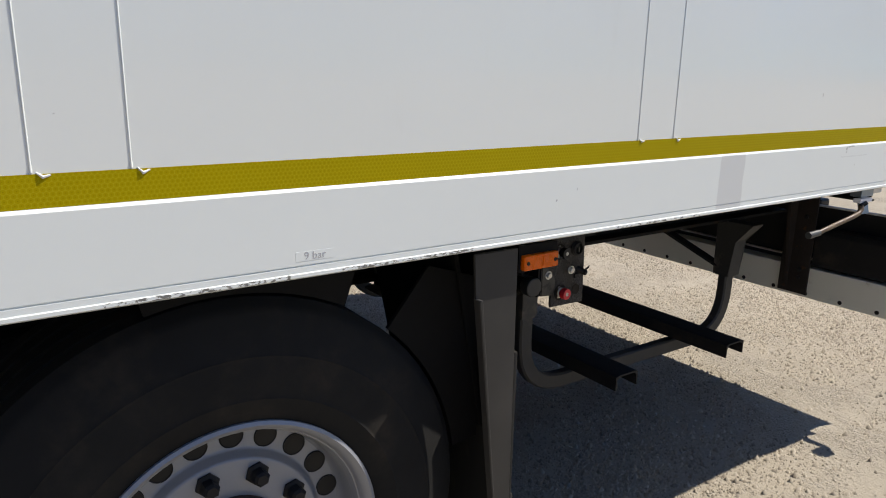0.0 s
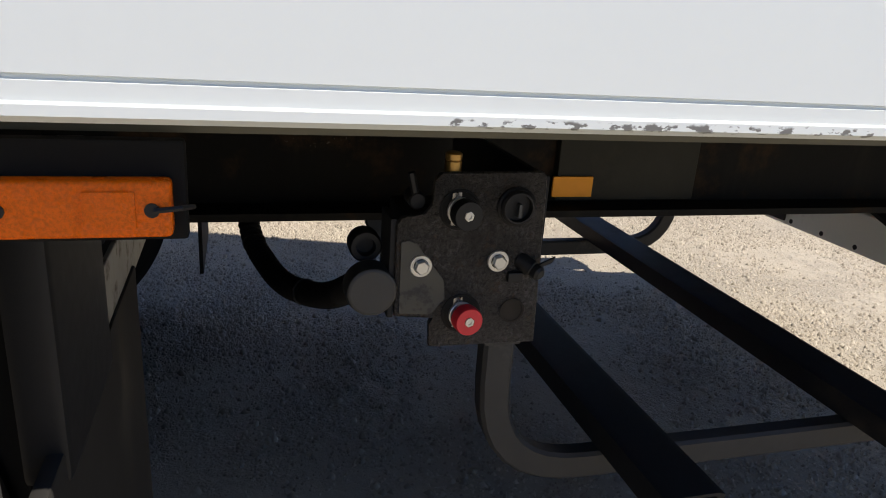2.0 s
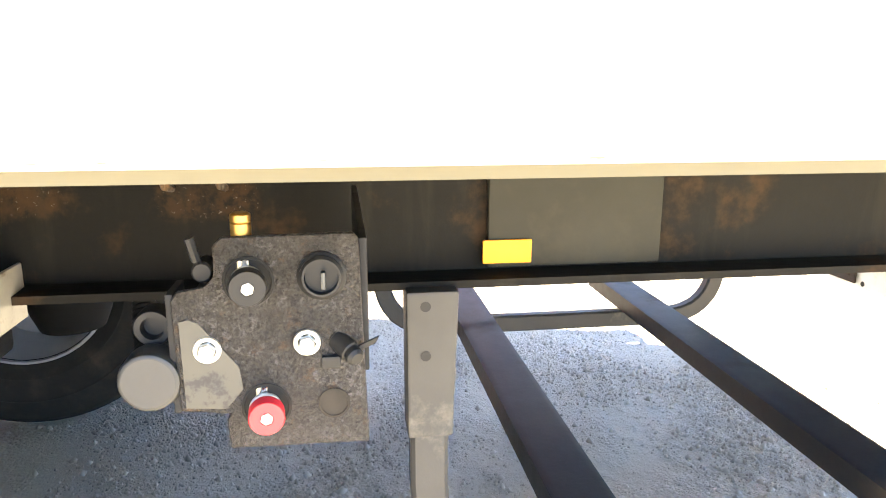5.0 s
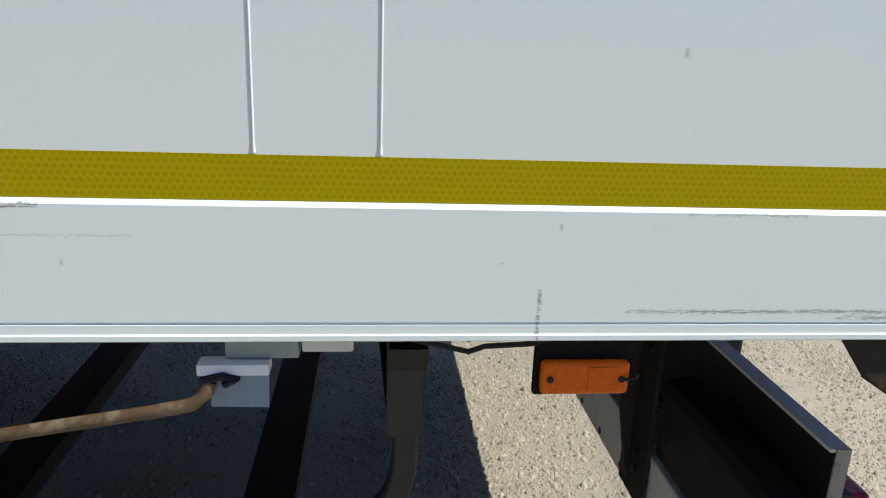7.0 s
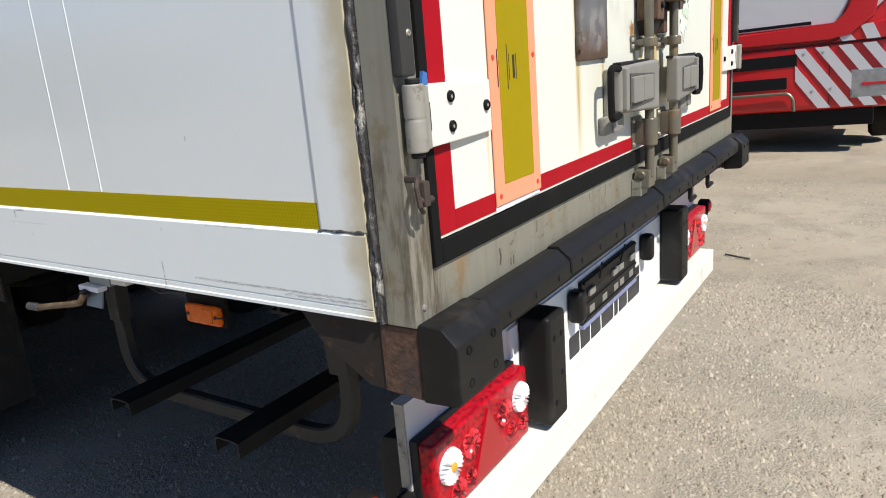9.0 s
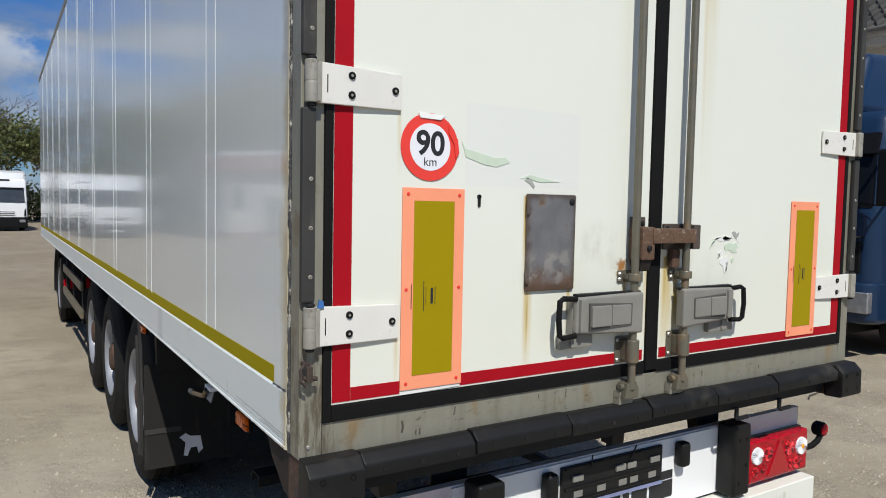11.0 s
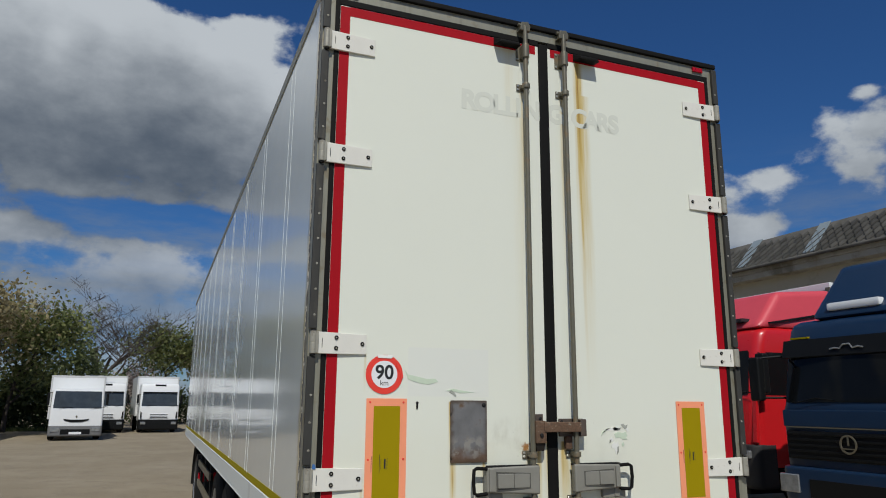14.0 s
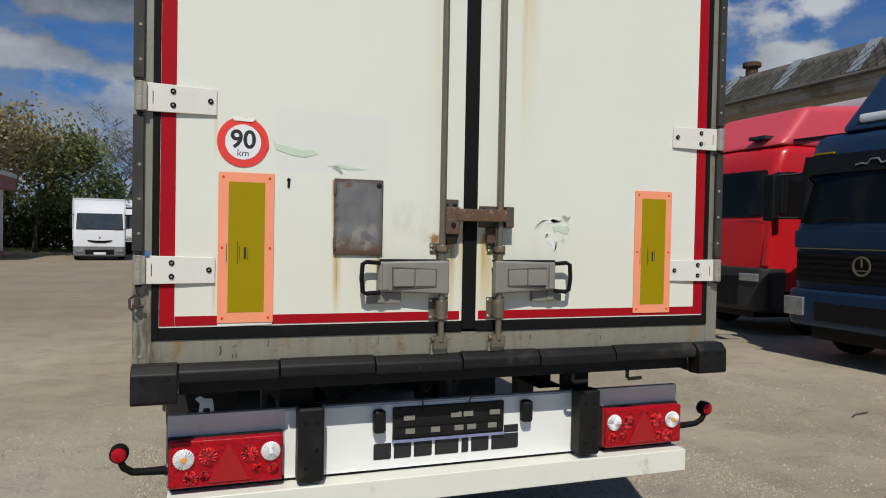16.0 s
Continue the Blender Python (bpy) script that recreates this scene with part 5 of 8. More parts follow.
# wheels: a pressed steel disc with round hand holes
def wheel_set(parent, r=0.545, wide=0.37, rim=0.303):
    w2 = wide / 2
    k = rim / 0.316
    prof = [(0.282 * k, w2 - 0.05), (0.290 * k, w2 - 0.030), (rim - 0.008, w2 - 0.022), (rim + 0.004, w2 - 0.015), (rim + 0.004, w2 - 0.005), (rim - 0.003, w2 - 0.001), (rim - 0.013, w2 - 0.008), (0.295 * k, w2 - 0.020), (0.291 * k, w2 - 0.034),
            (0.283 * k, w2 - 0.046), (0.281 * k, w2 - 0.078), (0.276 * k, w2 - 0.094), (0.268 * k, w2 - 0.100), (0.222 * k, w2 - 0.098), (0.214 * k, w2 - 0.092), (0.207 * k, w2 - 0.078), (0.200 * k, w2 - 0.073), (0.115, w2 - 0.070), (0.110, w2 - 0.076), (0.0, w2 - 0.076)]
    wh = part("wheel", Shape().ring((0, 0, 0), (-1, 0, 0), prof, 80), RIM, parent, "silver steel wheel with round holes")
    t = [(rim - 0.012, w2 - 0.02), (rim + 0.006, w2 - 0.010), (0.345, w2 + 0.002), (0.357, w2 + 0.006), (0.364, w2 + 0.003), (0.405, w2 + 0.006), (0.435, w2), (0.442, w2 + 0.002), (0.450, w2 - 0.004), (r - 0.026, w2 - 0.024), (r - 0.014, w2 - 0.038), (r, w2 - 0.055)]
    for gz in (0.085, 0.028):
        t += [(r, gz + 0.006), (r - 0.012, gz + 0.004), (r - 0.012, gz - 0.004), (r, gz - 0.006)]
    full = t + [(a, -b) for a, b in t[::-1]]
    part("tyre", Shape().ring((0, 0, 0), (-1, 0, 0), full, 72), TYRE, wh, "dusty black tyre")
    part("hub", Shape().ring((0, 0, 0), (-1, 0, 0), [(0.118, w2 - 0.085), (0.116, w2 - 0.045), (0.104, w2 - 0.018), (0.080, w2 - 0.006), (0.03, w2 - 0.002), (0, w2 - 0.002)], 32), RUST, wh, "brown dirty hub cap")
    part("inner_dish", Shape().ring((0, 0, 0), (1, 0, 0), [(rim + 0.004, w2 - 0.012), (rim - 0.006, w2 - 0.008), (rim - 0.012, w2 - 0.03), (0.272, w2 - 0.15), (0.262, w2 - 0.22), (0.20, w2 - 0.215), (0.15, w2 - 0.19), (0.15, w2 - 0.06), (0.10, w2 - 0.05), (0, w2 - 0.05)], 40), RIM, wh, "grey inner side of the wheel")
    hole = nut = None
    for i in range(20):
        a = 2 * math.pi * (i + 0.30) / 20
        m = shift(-(w2 - 0.0985), 0.246 * k * math.cos(a), 0.246 * k * math.sin(a))
        if hole is None:
            hole = part("hand_hole", Shape().ring((0, 0, 0), (-1, 0, 0), [(0.0255, -0.006), (0.0255, 0.001), (0.0240, 0.0022), (0.0225, 0.0008), (0, 0.0006)], 18), BLACK, wh, m=m)
        else:
            again(hole, m)
    for i in range(10):
        a = 2 * math.pi * (i + 0.12) / 10
        m = shift(-(w2 - 0.0715), 0.165 * math.cos(a), 0.165 * math.sin(a))
        if nut is None:
            nut = part("wheel_nut", Shape().ring((0, 0, 0), (-1, 0, 0), [(0.025, 0), (0.025, 0.005), (0.0175, 0.008), (0.0175, 0.030), (0.012, 0.036), (0, 0.036)], 6), CHASSIS, wh, m=m)
        else:
            again(nut, m)
    return wh


whl = wheel_set(trailer)
whl.matrix_basis = shift(-1.03, 3.203, 0.495)
for y in (4.513, 5.823):
    again(whl, shift(-1.03, y, 0.495) @ pose(0, 0, 0, 13 * y))
for y in (3.203, 4.513, 5.823):
    again(whl, shift(1.03, y, 0.495) @ pose(0, 0, 0, 0, 0, 180))
for y in (3.203, 4.513, 5.823):
    part("axle", Shape().rod((-0.90, y, 0.495), (0.90, y, 0.495), 0.063, 18).box((-0.55, y - 0.11, 0.36), (-0.42, y + 0.40, 0.50), 0.02).box((0.42, y - 0.11, 0.36), (0.55, y + 0.40, 0.50), 0.02), CHASSIS, trailer)
    for sgn in (-1, 1):
        part("air_spring", Shape().ring((sgn * 0.5, y - 0.30, 0.44), (0, 0, 1), [(0, 0), (0.09, 0), (0.11, 0.05), (0.13, 0.12), (0.115, 0.17), (0.135, 0.25), (0.12, 0.34), (0.09, 0.38), (0, 0.38)], 20), RUBBER, trailer)
        part("spring_hanger", Shape().prism([(y + 0.25, 0.46), (y + 0.45, 0.46), (y + 0.52, 0.845), (y + 0.22, 0.845)], 0, sgn * 0.6 - 0.05, sgn * 0.6 + 0.05, 0.006), CHASSIS, trailer)
for sgn in (-1, 1):
    x0, x1 = sorted((sgn * 1.266, sgn * 0.78))
    flap = part("mud_flap", Shape().box((x0, 2.548, 0.22), (x1, 2.562, 0.83), 0.004), FLAP, trailer, "dusty black rubber mud flap with a pale mark")
    if sgn < 0:
        part("flap_mark", Shape().prism([(-1.075, 0.385), (-1.04, 0.405), (-1.01, 0.385), (-0.955, 0.38), (-0.94, 0.30), (-0.965, 0.275), (-0.975, 0.315), (-1.01, 0.315), (-1.03, 0.265), (-1.05, 0.275), (-1.04, 0.35)], 1, 2.5455, 2.549), SIGN_WHITE, flap, "plain white printed shape")
        part("flap_band", Shape().box((-1.265, 2.543, 0.425), (-1.065, 2.549, 0.455), 0.002), TUBE, flap)
    xs = sorted((sgn * 1.20, sgn * 1.0))
    part("flap_mount", Shape().box((xs[0], 2.544, 0.80), (xs[1], 2.580, 1.04), 0.008), BLACK, trailer, "black moulded flap holder")
    xs = sorted((sgn * 1.0, sgn * 0.60))
    part("flap_carrier", Shape().prism([(2.552, 0.815), (2.552, 0.895), (2.558, 0.895), (2.558, 0.822), (2.592, 0.820), (2.592, 0.813)], 0, xs[0], xs[1], 0.001, 1), HINGE_STEEL, trailer, "worn pale angle bar that carries the mud flap")
    xs = sorted((sgn * 1.278, sgn * 1.270))
    part("flap_bracket", Shape().prism([(2.572, 1.085), (2.694, 1.085), (2.686, 0.985), (2.602, 0.30), (2.562, 0.30)], 0, xs[0], xs[1], 0.002, 1), BRACKET, trailer, "grey tapered flap bracket with a folded edge")
    xs = sorted((sgn * 1.292, sgn * 1.272))
    part("bracket_fold", Shape().hull([(xs[0], 2.602, 0.30), (xs[1], 2.602, 0.30), (xs[1], 2.609, 0.30), (xs[0], 2.607, 0.30), (xs[0], 2.677, 0.985), (xs[1], 2.677, 0.985), (xs[1], 2.690, 0.985), (xs[0], 2.686, 0.985)], 0.002, 1), BRACKET, trailer)
    xs = sorted((sgn * 1.17, sgn * 0.76))
    part("mudguard", Shape().hull([(xs[0], 2.563, 0.60), (xs[1], 2.563, 0.60), (xs[1], 2.575, 0.60), (xs[0], 2.575, 0.60), (xs[0], 2.66, 1.07), (xs[1], 2.66, 1.07), (xs[1], 2.672, 1.07), (xs[0], 2.672, 1.07)], 0.003), RUBBER, trailer)

    xs = sorted((sgn * 1.165, sgn * 1.155))
    for a0, a1, top in ((76, 118, [(2.91, 1.08), (3.35, 1.08)]), (131, 172, [(2.585, 0.58), (2.585, 0.99), (2.735, 1.04)])):
        arc = [radians(a0 + (a1 - a0) * i / 10) for i in range(11)]
        part("wheel_guard", Shape().prism([(3.203 + 0.552 * math.cos(a), 0.495 + 0.552 * math.sin(a)) for a in arc] + top, 0, xs[0], xs[1]), RUBBER, trailer, "black guard cheek beside the rear wheel")

# spare carrier: bent tubes across, with two channels lying over them
def bend(pts, r, n=6):
    out = [Vector(pts[0])]
    for a, b, c in zip(pts, pts[1:], pts[2:]):
        a, b, c = Vector(a), Vector(b), Vector(c)
        p, q = b + (a - b).normalized() * r, b + (c - b).normalized() * r
        for i in range(n + 1):
            t = i / n
            out.append(p * (1 - t) ** 2 + b * 2 * t * (1 - t) + q * t * t)
    return out + [Vector(pts[-1])]


for sgn in (-1, 1):
    x = sgn * 0.645
    ut = part("carrier_tube", Shape().tube(bend([(x, 1.978, 0.845), (x, 1.978, 0.338), (x, 0.775, 0.338), (x, 0.775, 0.845)], 0.20, 8), 0.03, flat=(0.029, 0.022)), TUBE, trailer, "dusty bent carrier tube")
    xo = sgn * 0.045
    part("leg_plate", Shape().prism([(x - xo, 0.850), (x + xo * 2.9, 0.850), (x + xo * 2.6, 0.835), (x + xo * 1.1, 0.765), (x + xo * 0.9, 0.60), (x - xo * 0.9, 0.60)], 1, 0.738, 0.818, 0.006), TUBE, trailer, "flared bracket on the carrier tube")
    lp = part("leg_plate", Shape().prism([(2.013, 0.85), (1.935, 0.85), (1.943, 0.62), (2.012, 0.62)], 0, x - 0.030, x + 0.030, 0.006), TUBE, trailer)
    for z in (0.828, 0.752):
        part("leg_hole", Shape().ring((x - 0.030, 1.985, z), (-1, 0, 0), [(0.008, 0), (0.008, 0.001), (0, 0.001)], 10), BLACK, lp)
for y, xe in ((1.632, -0.890), (1.022, -0.918)):
    part("carrier_channel", Shape().prism([(y, 0.372), (y, 0.424), (y + 0.016, 0.428), (y + 0.099, 0.428), (y + 0.115, 0.424), (y + 0.115, 0.372), (y + 0.110, 0.372), (y + 0.107, 0.414), (y + 0.095, 0.422), (y + 0.020, 0.422), (y + 0.008, 0.414), (y + 0.005, 0.372)], 0, xe, 0.95), CHASSIS, trailer, "black steel channel of the spare carrier")
part("carrier_brace", Shape().tube([(-0.62, 0.80, 0.64), (0.15, 0.86, 0.93)], 0.016, flat=(0.018, 0.008)), CHASSIS, trailer)
part("inner_loop", Shape().tube(bend([(-0.50, 1.75, 0.845), (-0.50, 1.75, 0.80), (-0.50, 1.05, 0.80), (-0.50, 1.05, 0.845)], 0.045), 0.02, 8), TUBE, trailer)

# air valve panel
valve = part("valve_panel", Shape().prism([(2.253, 0.845), (2.255, 0.952), (2.249, 0.960), (2.224, 0.962), (2.215, 0.972), (2.216, 1.000), (2.208, 1.008), (2.092, 1.010), (2.087, 1.004), (2.081, 0.803), (2.211, 0.805), (2.213, 0.835), (2.205, 0.842)], 0, -1.016, -1.008, 0.0012, 1), PLATE, trailer, "oily cast air valve panel")
part("panel_skin", Shape().prism([(2.248, 0.849), (2.249, 0.932), (2.241, 0.934), (2.232, 0.93), (2.199, 0.887), (2.196, 0.865), (2.212, 0.846)], 0, -1.0172, -1.0155), OIL_PLATE, valve)
part("panel_rim", Shape().box((-1.012, 2.2535, 0.842), (-0.96, 2.2605, 0.957), 0.002), CHASSIS, valve)
for y, z in ((2.226, 0.9045), (2.1365, 0.9075)):
    part("panel_bolt", Shape().ring((-1.016, y, z), (-1, 0, 0), [(0.0128, 0), (0.0128, 0.0015), (0.012, 0.0025), (0.0085, 0.0025)], 24).ring((-1.0185, y, z), (-1, 0, 0), [(0.0085, 0), (0.0085, 0.005), (0.007, 0.0065), (0, 0.0065)], 6), BOLT, valve, "shiny zinc bolt with washer")
for y, z, dz, mt, lab in ((2.186, 0.968, -0.003, BLACK, "black shunt knob"), (2.176, 0.846, -0.010, RED_PLASTIC, "red shunt knob")):
    part("knob_socket", Shape().ring((-1.016, y, z), (-1, 0, 0), [(0.0230, 0), (0.0230, 0.0012), (0.0205, 0.0016), (0.0200, 0.0004), (0, 0.0004)], 28), TYRE, valve)
    part("knob_cup", Shape().rod((-1.0070, y + 0.004, z - 0.0185), (-1.0070, y + 0.004, z + 0.0200), 0.0108, 20, 0.001).box((-1.0184, y + 0.0036, z - 0.017), (-1.0174, y + 0.0046, z + 0.0190)), VALVE_STEEL, valve, "shiny valve body behind the knob")
    part("knob_collar", Shape().ring((-1.018, y + 0.001, z), (-1, -0.10, 0.0), [(0.0138, 0), (0.0150, 0.001), (0.0150, 0.004), (0.0138, 0.005), (0.010, 0.005)], 24), BOLT, valve)
    a = Vector((-1.020, y, z))
    k0 = part("knob", Shape().ring(a, (-1, -0.10, 0.0), [(0.009, 0), (0.009, 0.006), (0.014, 0.007), (0.0165, 0.010), (0.0165, 0.022), (0.0155, 0.024), (0.0062, 0.024), (0.0062, 0.0225), (0, 0.0225)], 28), mt, valve, lab)
    part("knob_screw", Shape().ring(a + Vector((-0.0223, -0.0022, 0)), (-1, -0.10, 0), [(0.0056, 0), (0.0056, 0.0022), (0.003, 0.0024), (0.0028, 0.001), (0, 0.001)], 6), BOLT, valve)
part("test_socket", Shape().ring((-1.016, 2.121, 0.971), (-1, 0, 0), [(0.0225, 0), (0.0225, 0.003), (0.020, 0.005), (0.020, 0.008), (0.0175, 0.011), (0.0155, 0.011), (0.0150, 0.003), (0, 0.003)], 26), BLACK, valve, "black capped test socket")
part("socket_key", Shape().box((-1.027, 2.1175, 0.960), (-1.018, 2.1215, 0.976), 0.0015), GRIP, valve)
plug = part("side_plug", Shape().rod((-1.010, 2.110, 0.908), (-1.026, 2.096, 0.899), 0.0100, 16).rod((-1.022, 2.098, 0.900), (-1.036, 2.091, 0.896), 0.0086, 18, 0.003), BLACK, valve, "black plug connector")
part("plug_clip", Shape().hull([(-1.026, 2.090, 0.900), (-1.026, 2.074, 0.906), (-1.023, 2.074, 0.906), (-1.023, 2.090, 0.900), (-1.026, 2.090, 0.905), (-1.026, 2.070, 0.914), (-1.023, 2.070, 0.914), (-1.023, 2.090, 0.905)], 0.0006, 1), BLACK, plug)
part("plug_lug", Shape().box((-1.022, 2.106, 0.882), (-1.012, 2.124, 0.894), 0.002), BLACK, plug)
part("panel_hole", Shape().ring((-1.016, 2.1135, 0.8455), (-1, 0, 0), [(0.0150, 0), (0.0150, 0.0012), (0.0128, 0.0014), (0.0126, 0.0004), (0, 0.0003)], 24), TYRE, valve)
part("brass_fitting", Shape().ring((-1.000, 2.192, 1.006), (0, 0, 1), [(0.0095, 0), (0.0095, 0.012), (0.0085, 0.013), (0.0095, 0.014), (0.0095, 0.020), (0.007, 0.022), (0, 0.022)], 16), BRASS, valve, "brass hose fitting")
part("round_cap", Shape().ring((-0.985, 2.279, 0.876), (-1, 0, 0), [(0.0, 0), (0.0245, 0.0), (0.0285, 0.006), (0.0285, 0.028), (0.0270, 0.033), (0.024, 0.0350), (0, 0.0345)], 36), CAP_GREY, valve, "dusty round grey cap")
part("cap_face", Shape().ring((-1.0193, 2.279, 0.876), (-1, 0, 0), [(0.0243, 0), (0.0236, 0.0007), (0, 0.0009)], 36), surface("cap_dust", (0.046, 0.044, 0.039), 0.7, var=0.12, scale=40), valve)
part("cap_bush", Shape().ring((-0.96, 2.281, 0.916), (-1, 0, 0), [(0.008, 0), (0.0185, 0), (0.0185, 0.02), (0.0165, 0.023), (0.011, 0.023), (0.010, 0.012), (0, 0.012)], 24), BLACK, valve)
part("lever_switch", Shape().tube([(-0.985, 2.230, 0.975), (-1.0, 2.233, 0.985), (-1.0, 2.238, 1.005)], 0.0045, 7).rod((-0.97, 2.229, 0.973), (-1.0, 2.229, 0.973), 0.010), BLACK, valve)
part("panel_flange", Shape().box((-1.006, 2.079, 0.872), (-0.645, 2.087, 1.003), 0.002), CHASSIS, trailer)
part("panel_box", Shape().box((-1.004, 2.10, 0.86), (-0.90, 2.24, 0.955), 0.006), CHASSIS, trailer)
hose = bend([(-0.50, 2.412, 0.96), (-0.57, 2.402, 0.795), (-0.72, 2.360, 0.770), (-0.87, 2.310, 0.808), (-0.97, 2.284, 0.868)], 0.06, 10)
line = [hose[0]]
for p, q in zip(hose, hose[1:]):
    n = max(1, int((q - p).length / 0.0045))
    line += [p.lerp(q, (i + 1) / n) for i in range(n)]
part("air_hose", Shape().tube(line, [0.0165 + (0.0016 if i % 2 else -0.0004) for i in range(len(line))], 12), RUBBER, trailer, "ribbed black air hose")
for k0 in (0.35, 0.7):
    p = line[int(len(line) * k0)]
    part("cable_tie", Shape().ring(p, line[int(len(line) * k0) + 1] - p, [(0.0175, -0.002), (0.0190, -0.002), (0.0190, 0.002), (0.0175, 0.002)], 14, True), BLACK, trailer)

# side marker lamps
for y0, y1, z0, z1, mt, rnd in ((2.453, 2.557, 1.029, 1.064, ORANGE_LENS, 0.004), (0.535, 0.646, 1.020, 1.064, ORANGE_LENS, 0.012)):
    lm = part("side_marker", Shape().box((-1.284, y0, z0), (-1.268, y1, z1), rnd, 3), mt, trailer, "orange side marker lamp in a black bracket")
    part("marker_bracket", Shape().box((-1.270, y0 - 0.008, z0 - 0.006), (-1.258, y1 + 0.006, 1.086), 0.003), RUBBER, lm)
    part("marker_core", Shape().box((-1.2855, y0 + 0.02, z0 + 0.006), (-1.2835, (y0 + y1) / 2 - 0.003, z1 - 0.006), 0.002), ORANGE_LENS, lm)
    for yy in (y0 + 0.011, y1 - 0.011):
        part("marker_screw", Shape().ring((-1.284, yy, (z0 + z1) / 2), (-1, 0, 0), [(0.0045, 0), (0.0045, 0.0015), (0, 0.0018)], 10), BLACK, lm)
    part("marker_tie", Shape().tube([(-1.286, y0 + 0.010, (z0 + z1) / 2), (-1.287, y0 - 0.006, (z0 + z1) / 2 + 0.002), (-1.276, y0 - 0.012, (z0 + z1) / 2)], 0.0018, 6), BLACK, lm)

part("loose_cable", Shape().tube([(-1.268, 0.80, 1.088), (-1.272, 0.76, 1.080), (-1.272, 0.735, 1.074), (-1.270, 0.715, 1.080), (-1.268, 0.66, 1.082), (-1.266, 0.63, 1.087)], 0.0035, 7), BLACK, trailer, "black cable sagging under the rail")
# tensioning lever
lev = part("tension_lever", Shape().tube([(-1.279, 1.285, 0.974), (-1.283, 1.20, 0.990), (-1.288, 1.10, 1.008), (-1.290, 1.055, 1.018), (-1.290, 1.042, 1.030), (-1.285, 1.036, 1.044)], 0.0085, 12), WOOD, trailer, "bent lever with worn tan coating and grey grip")
part("lever_grip", Shape().tube([(-1.277, 1.340, 0.971), (-1.279, 1.283, 0.974)], 0.0115, 12), GRIP, lev)
lp = part("lever_latch", Shape().box((-1.288, 0.968, 1.052), (-1.262, 1.050, 1.066), 0.002), SIGN_WHITE, trailer, "pale metal lever latch")
part("latch_mount", Shape().box((-1.274, 0.935, 1.067), (-1.235, 1.020, 1.0985), 0.003), BLUE_PLATE, lp)
part("latch_mount", Shape().box((-1.272, 0.872, 1.074), (-1.230, 0.932, 1.0985), 0.003), LILAC, lp)
part("latch_plate", Shape().hull([(-1.285, 0.970, 1.010), (-1.285, 1.036, 1.012), (-1.281, 1.036, 1.012), (-1.281, 0.970, 1.010), (-1.275, 0.970, 1.052), (-1.275, 1.036, 1.052), (-1.271, 1.036, 1.052), (-1.271, 0.970, 1.052)]), BLUE_PLATE, lp)
part("latch_hook", Shape().tube([(-1.287, 1.045, 1.046), (-1.292, 1.02, 1.054), (-1.290, 1.005, 1.050), (-1.284, 1.02, 1.040)], 0.005, 8), CHASSIS, lp)

# light bar and underrun bar
BAR_PAINT = surface("bar_paint", (0.70, 0.70, 0.62), 0.45, var=0.05, scale=3, dirt=(0.36, 0.31, 0.20), dirt_lo=0.60, dirt_hi=0.80, dirt_scale=7)
TRIANGLE_RED = surface("triangle_reflector", (0.34, 0.004, 0.010), 0.25, var=0.12, scale=60, coat=0.3)


def fluted(x, y, z, r, n, deep):
    """A round lens with radial flutes, facing the rear."""
    s = Shape()
    mid = s.bm.verts.new((x, y - deep * 0.7, z))
    rows = []
    for q, dep in ((0.55, 0.8), (0.92, 0.45), (1.0, -0.4)):
        rows.append([s.bm.verts.new((x + r * q * math.cos(math.pi * i / n), y - deep * (dep + (0.55 if i % 2 else -0.55) * (q < 1)), z + r * q * math.sin(math.pi * i / n))) for i in range(2 * n)])
    m = 2 * n
    for i in range(m):
        s.bm.faces.new((mid, rows[0][i], rows[0][(i + 1) % m]))
        for a, b in zip(rows, rows[1:]):
            s.bm.faces.new((a[i], b[i], b[(i + 1) % m], a[(i + 1) % m]))
    return s


part("light_bar", Shape().prism([(0.140, 0.599), (0.140, 0.872), (0.172, 0.872), (0.172, 0.866), (0.146, 0.866), (0.146, 0.604), (0.172, 0.604), (0.172, 0.598)], 0, -1.182, 1.182), LILAC, trailer, "faded grey sheet light bar")
for sgn in (-1, 1):
    xs = sorted((sgn * 1.1825, sgn * 1.186))
    part("bar_end", Shape().box((xs[0], 0.1405, 0.597), (xs[1], 0.1640, 0.873), 0.001), HINGE_STEEL, trailer, "worn beige folded end of the light bar")
part("bar_panel", Shape().box((-0.735, 0.132, 0.588), (0.735, 0.1405, 0.866), 0.002), WHITE_PAINT, trailer, "white centre panel with dirt and worn edges")
part("underrun_bar", Shape().prism([(0.045, 0.470), (0.045, 0.574), (0.240, 0.574), (0.240, 0.425), (0.232, 0.425), (0.232, 0.566), (0.055, 0.566), (0.055, 0.470)], 0, -1.18, 1.18, 0.003, 1), BAR_PAINT, trailer, "white underrun protection bar")
part("bar_backing", Shape().box((-1.180, 0.1462, 0.6045), (1.180, 0.1482, 0.8655)), CHASSIS, trailer, "black backing of the light bar")
# added dark strip: the shade between panel and underrun bar as a solid
part("bar_gap_strip", Shape().box((-1.17, 0.147, 0.5745), (1.17, 0.151, 0.602)), CHASSIS, trailer, "dark strip painting the shade in the gap above the underrun bar")
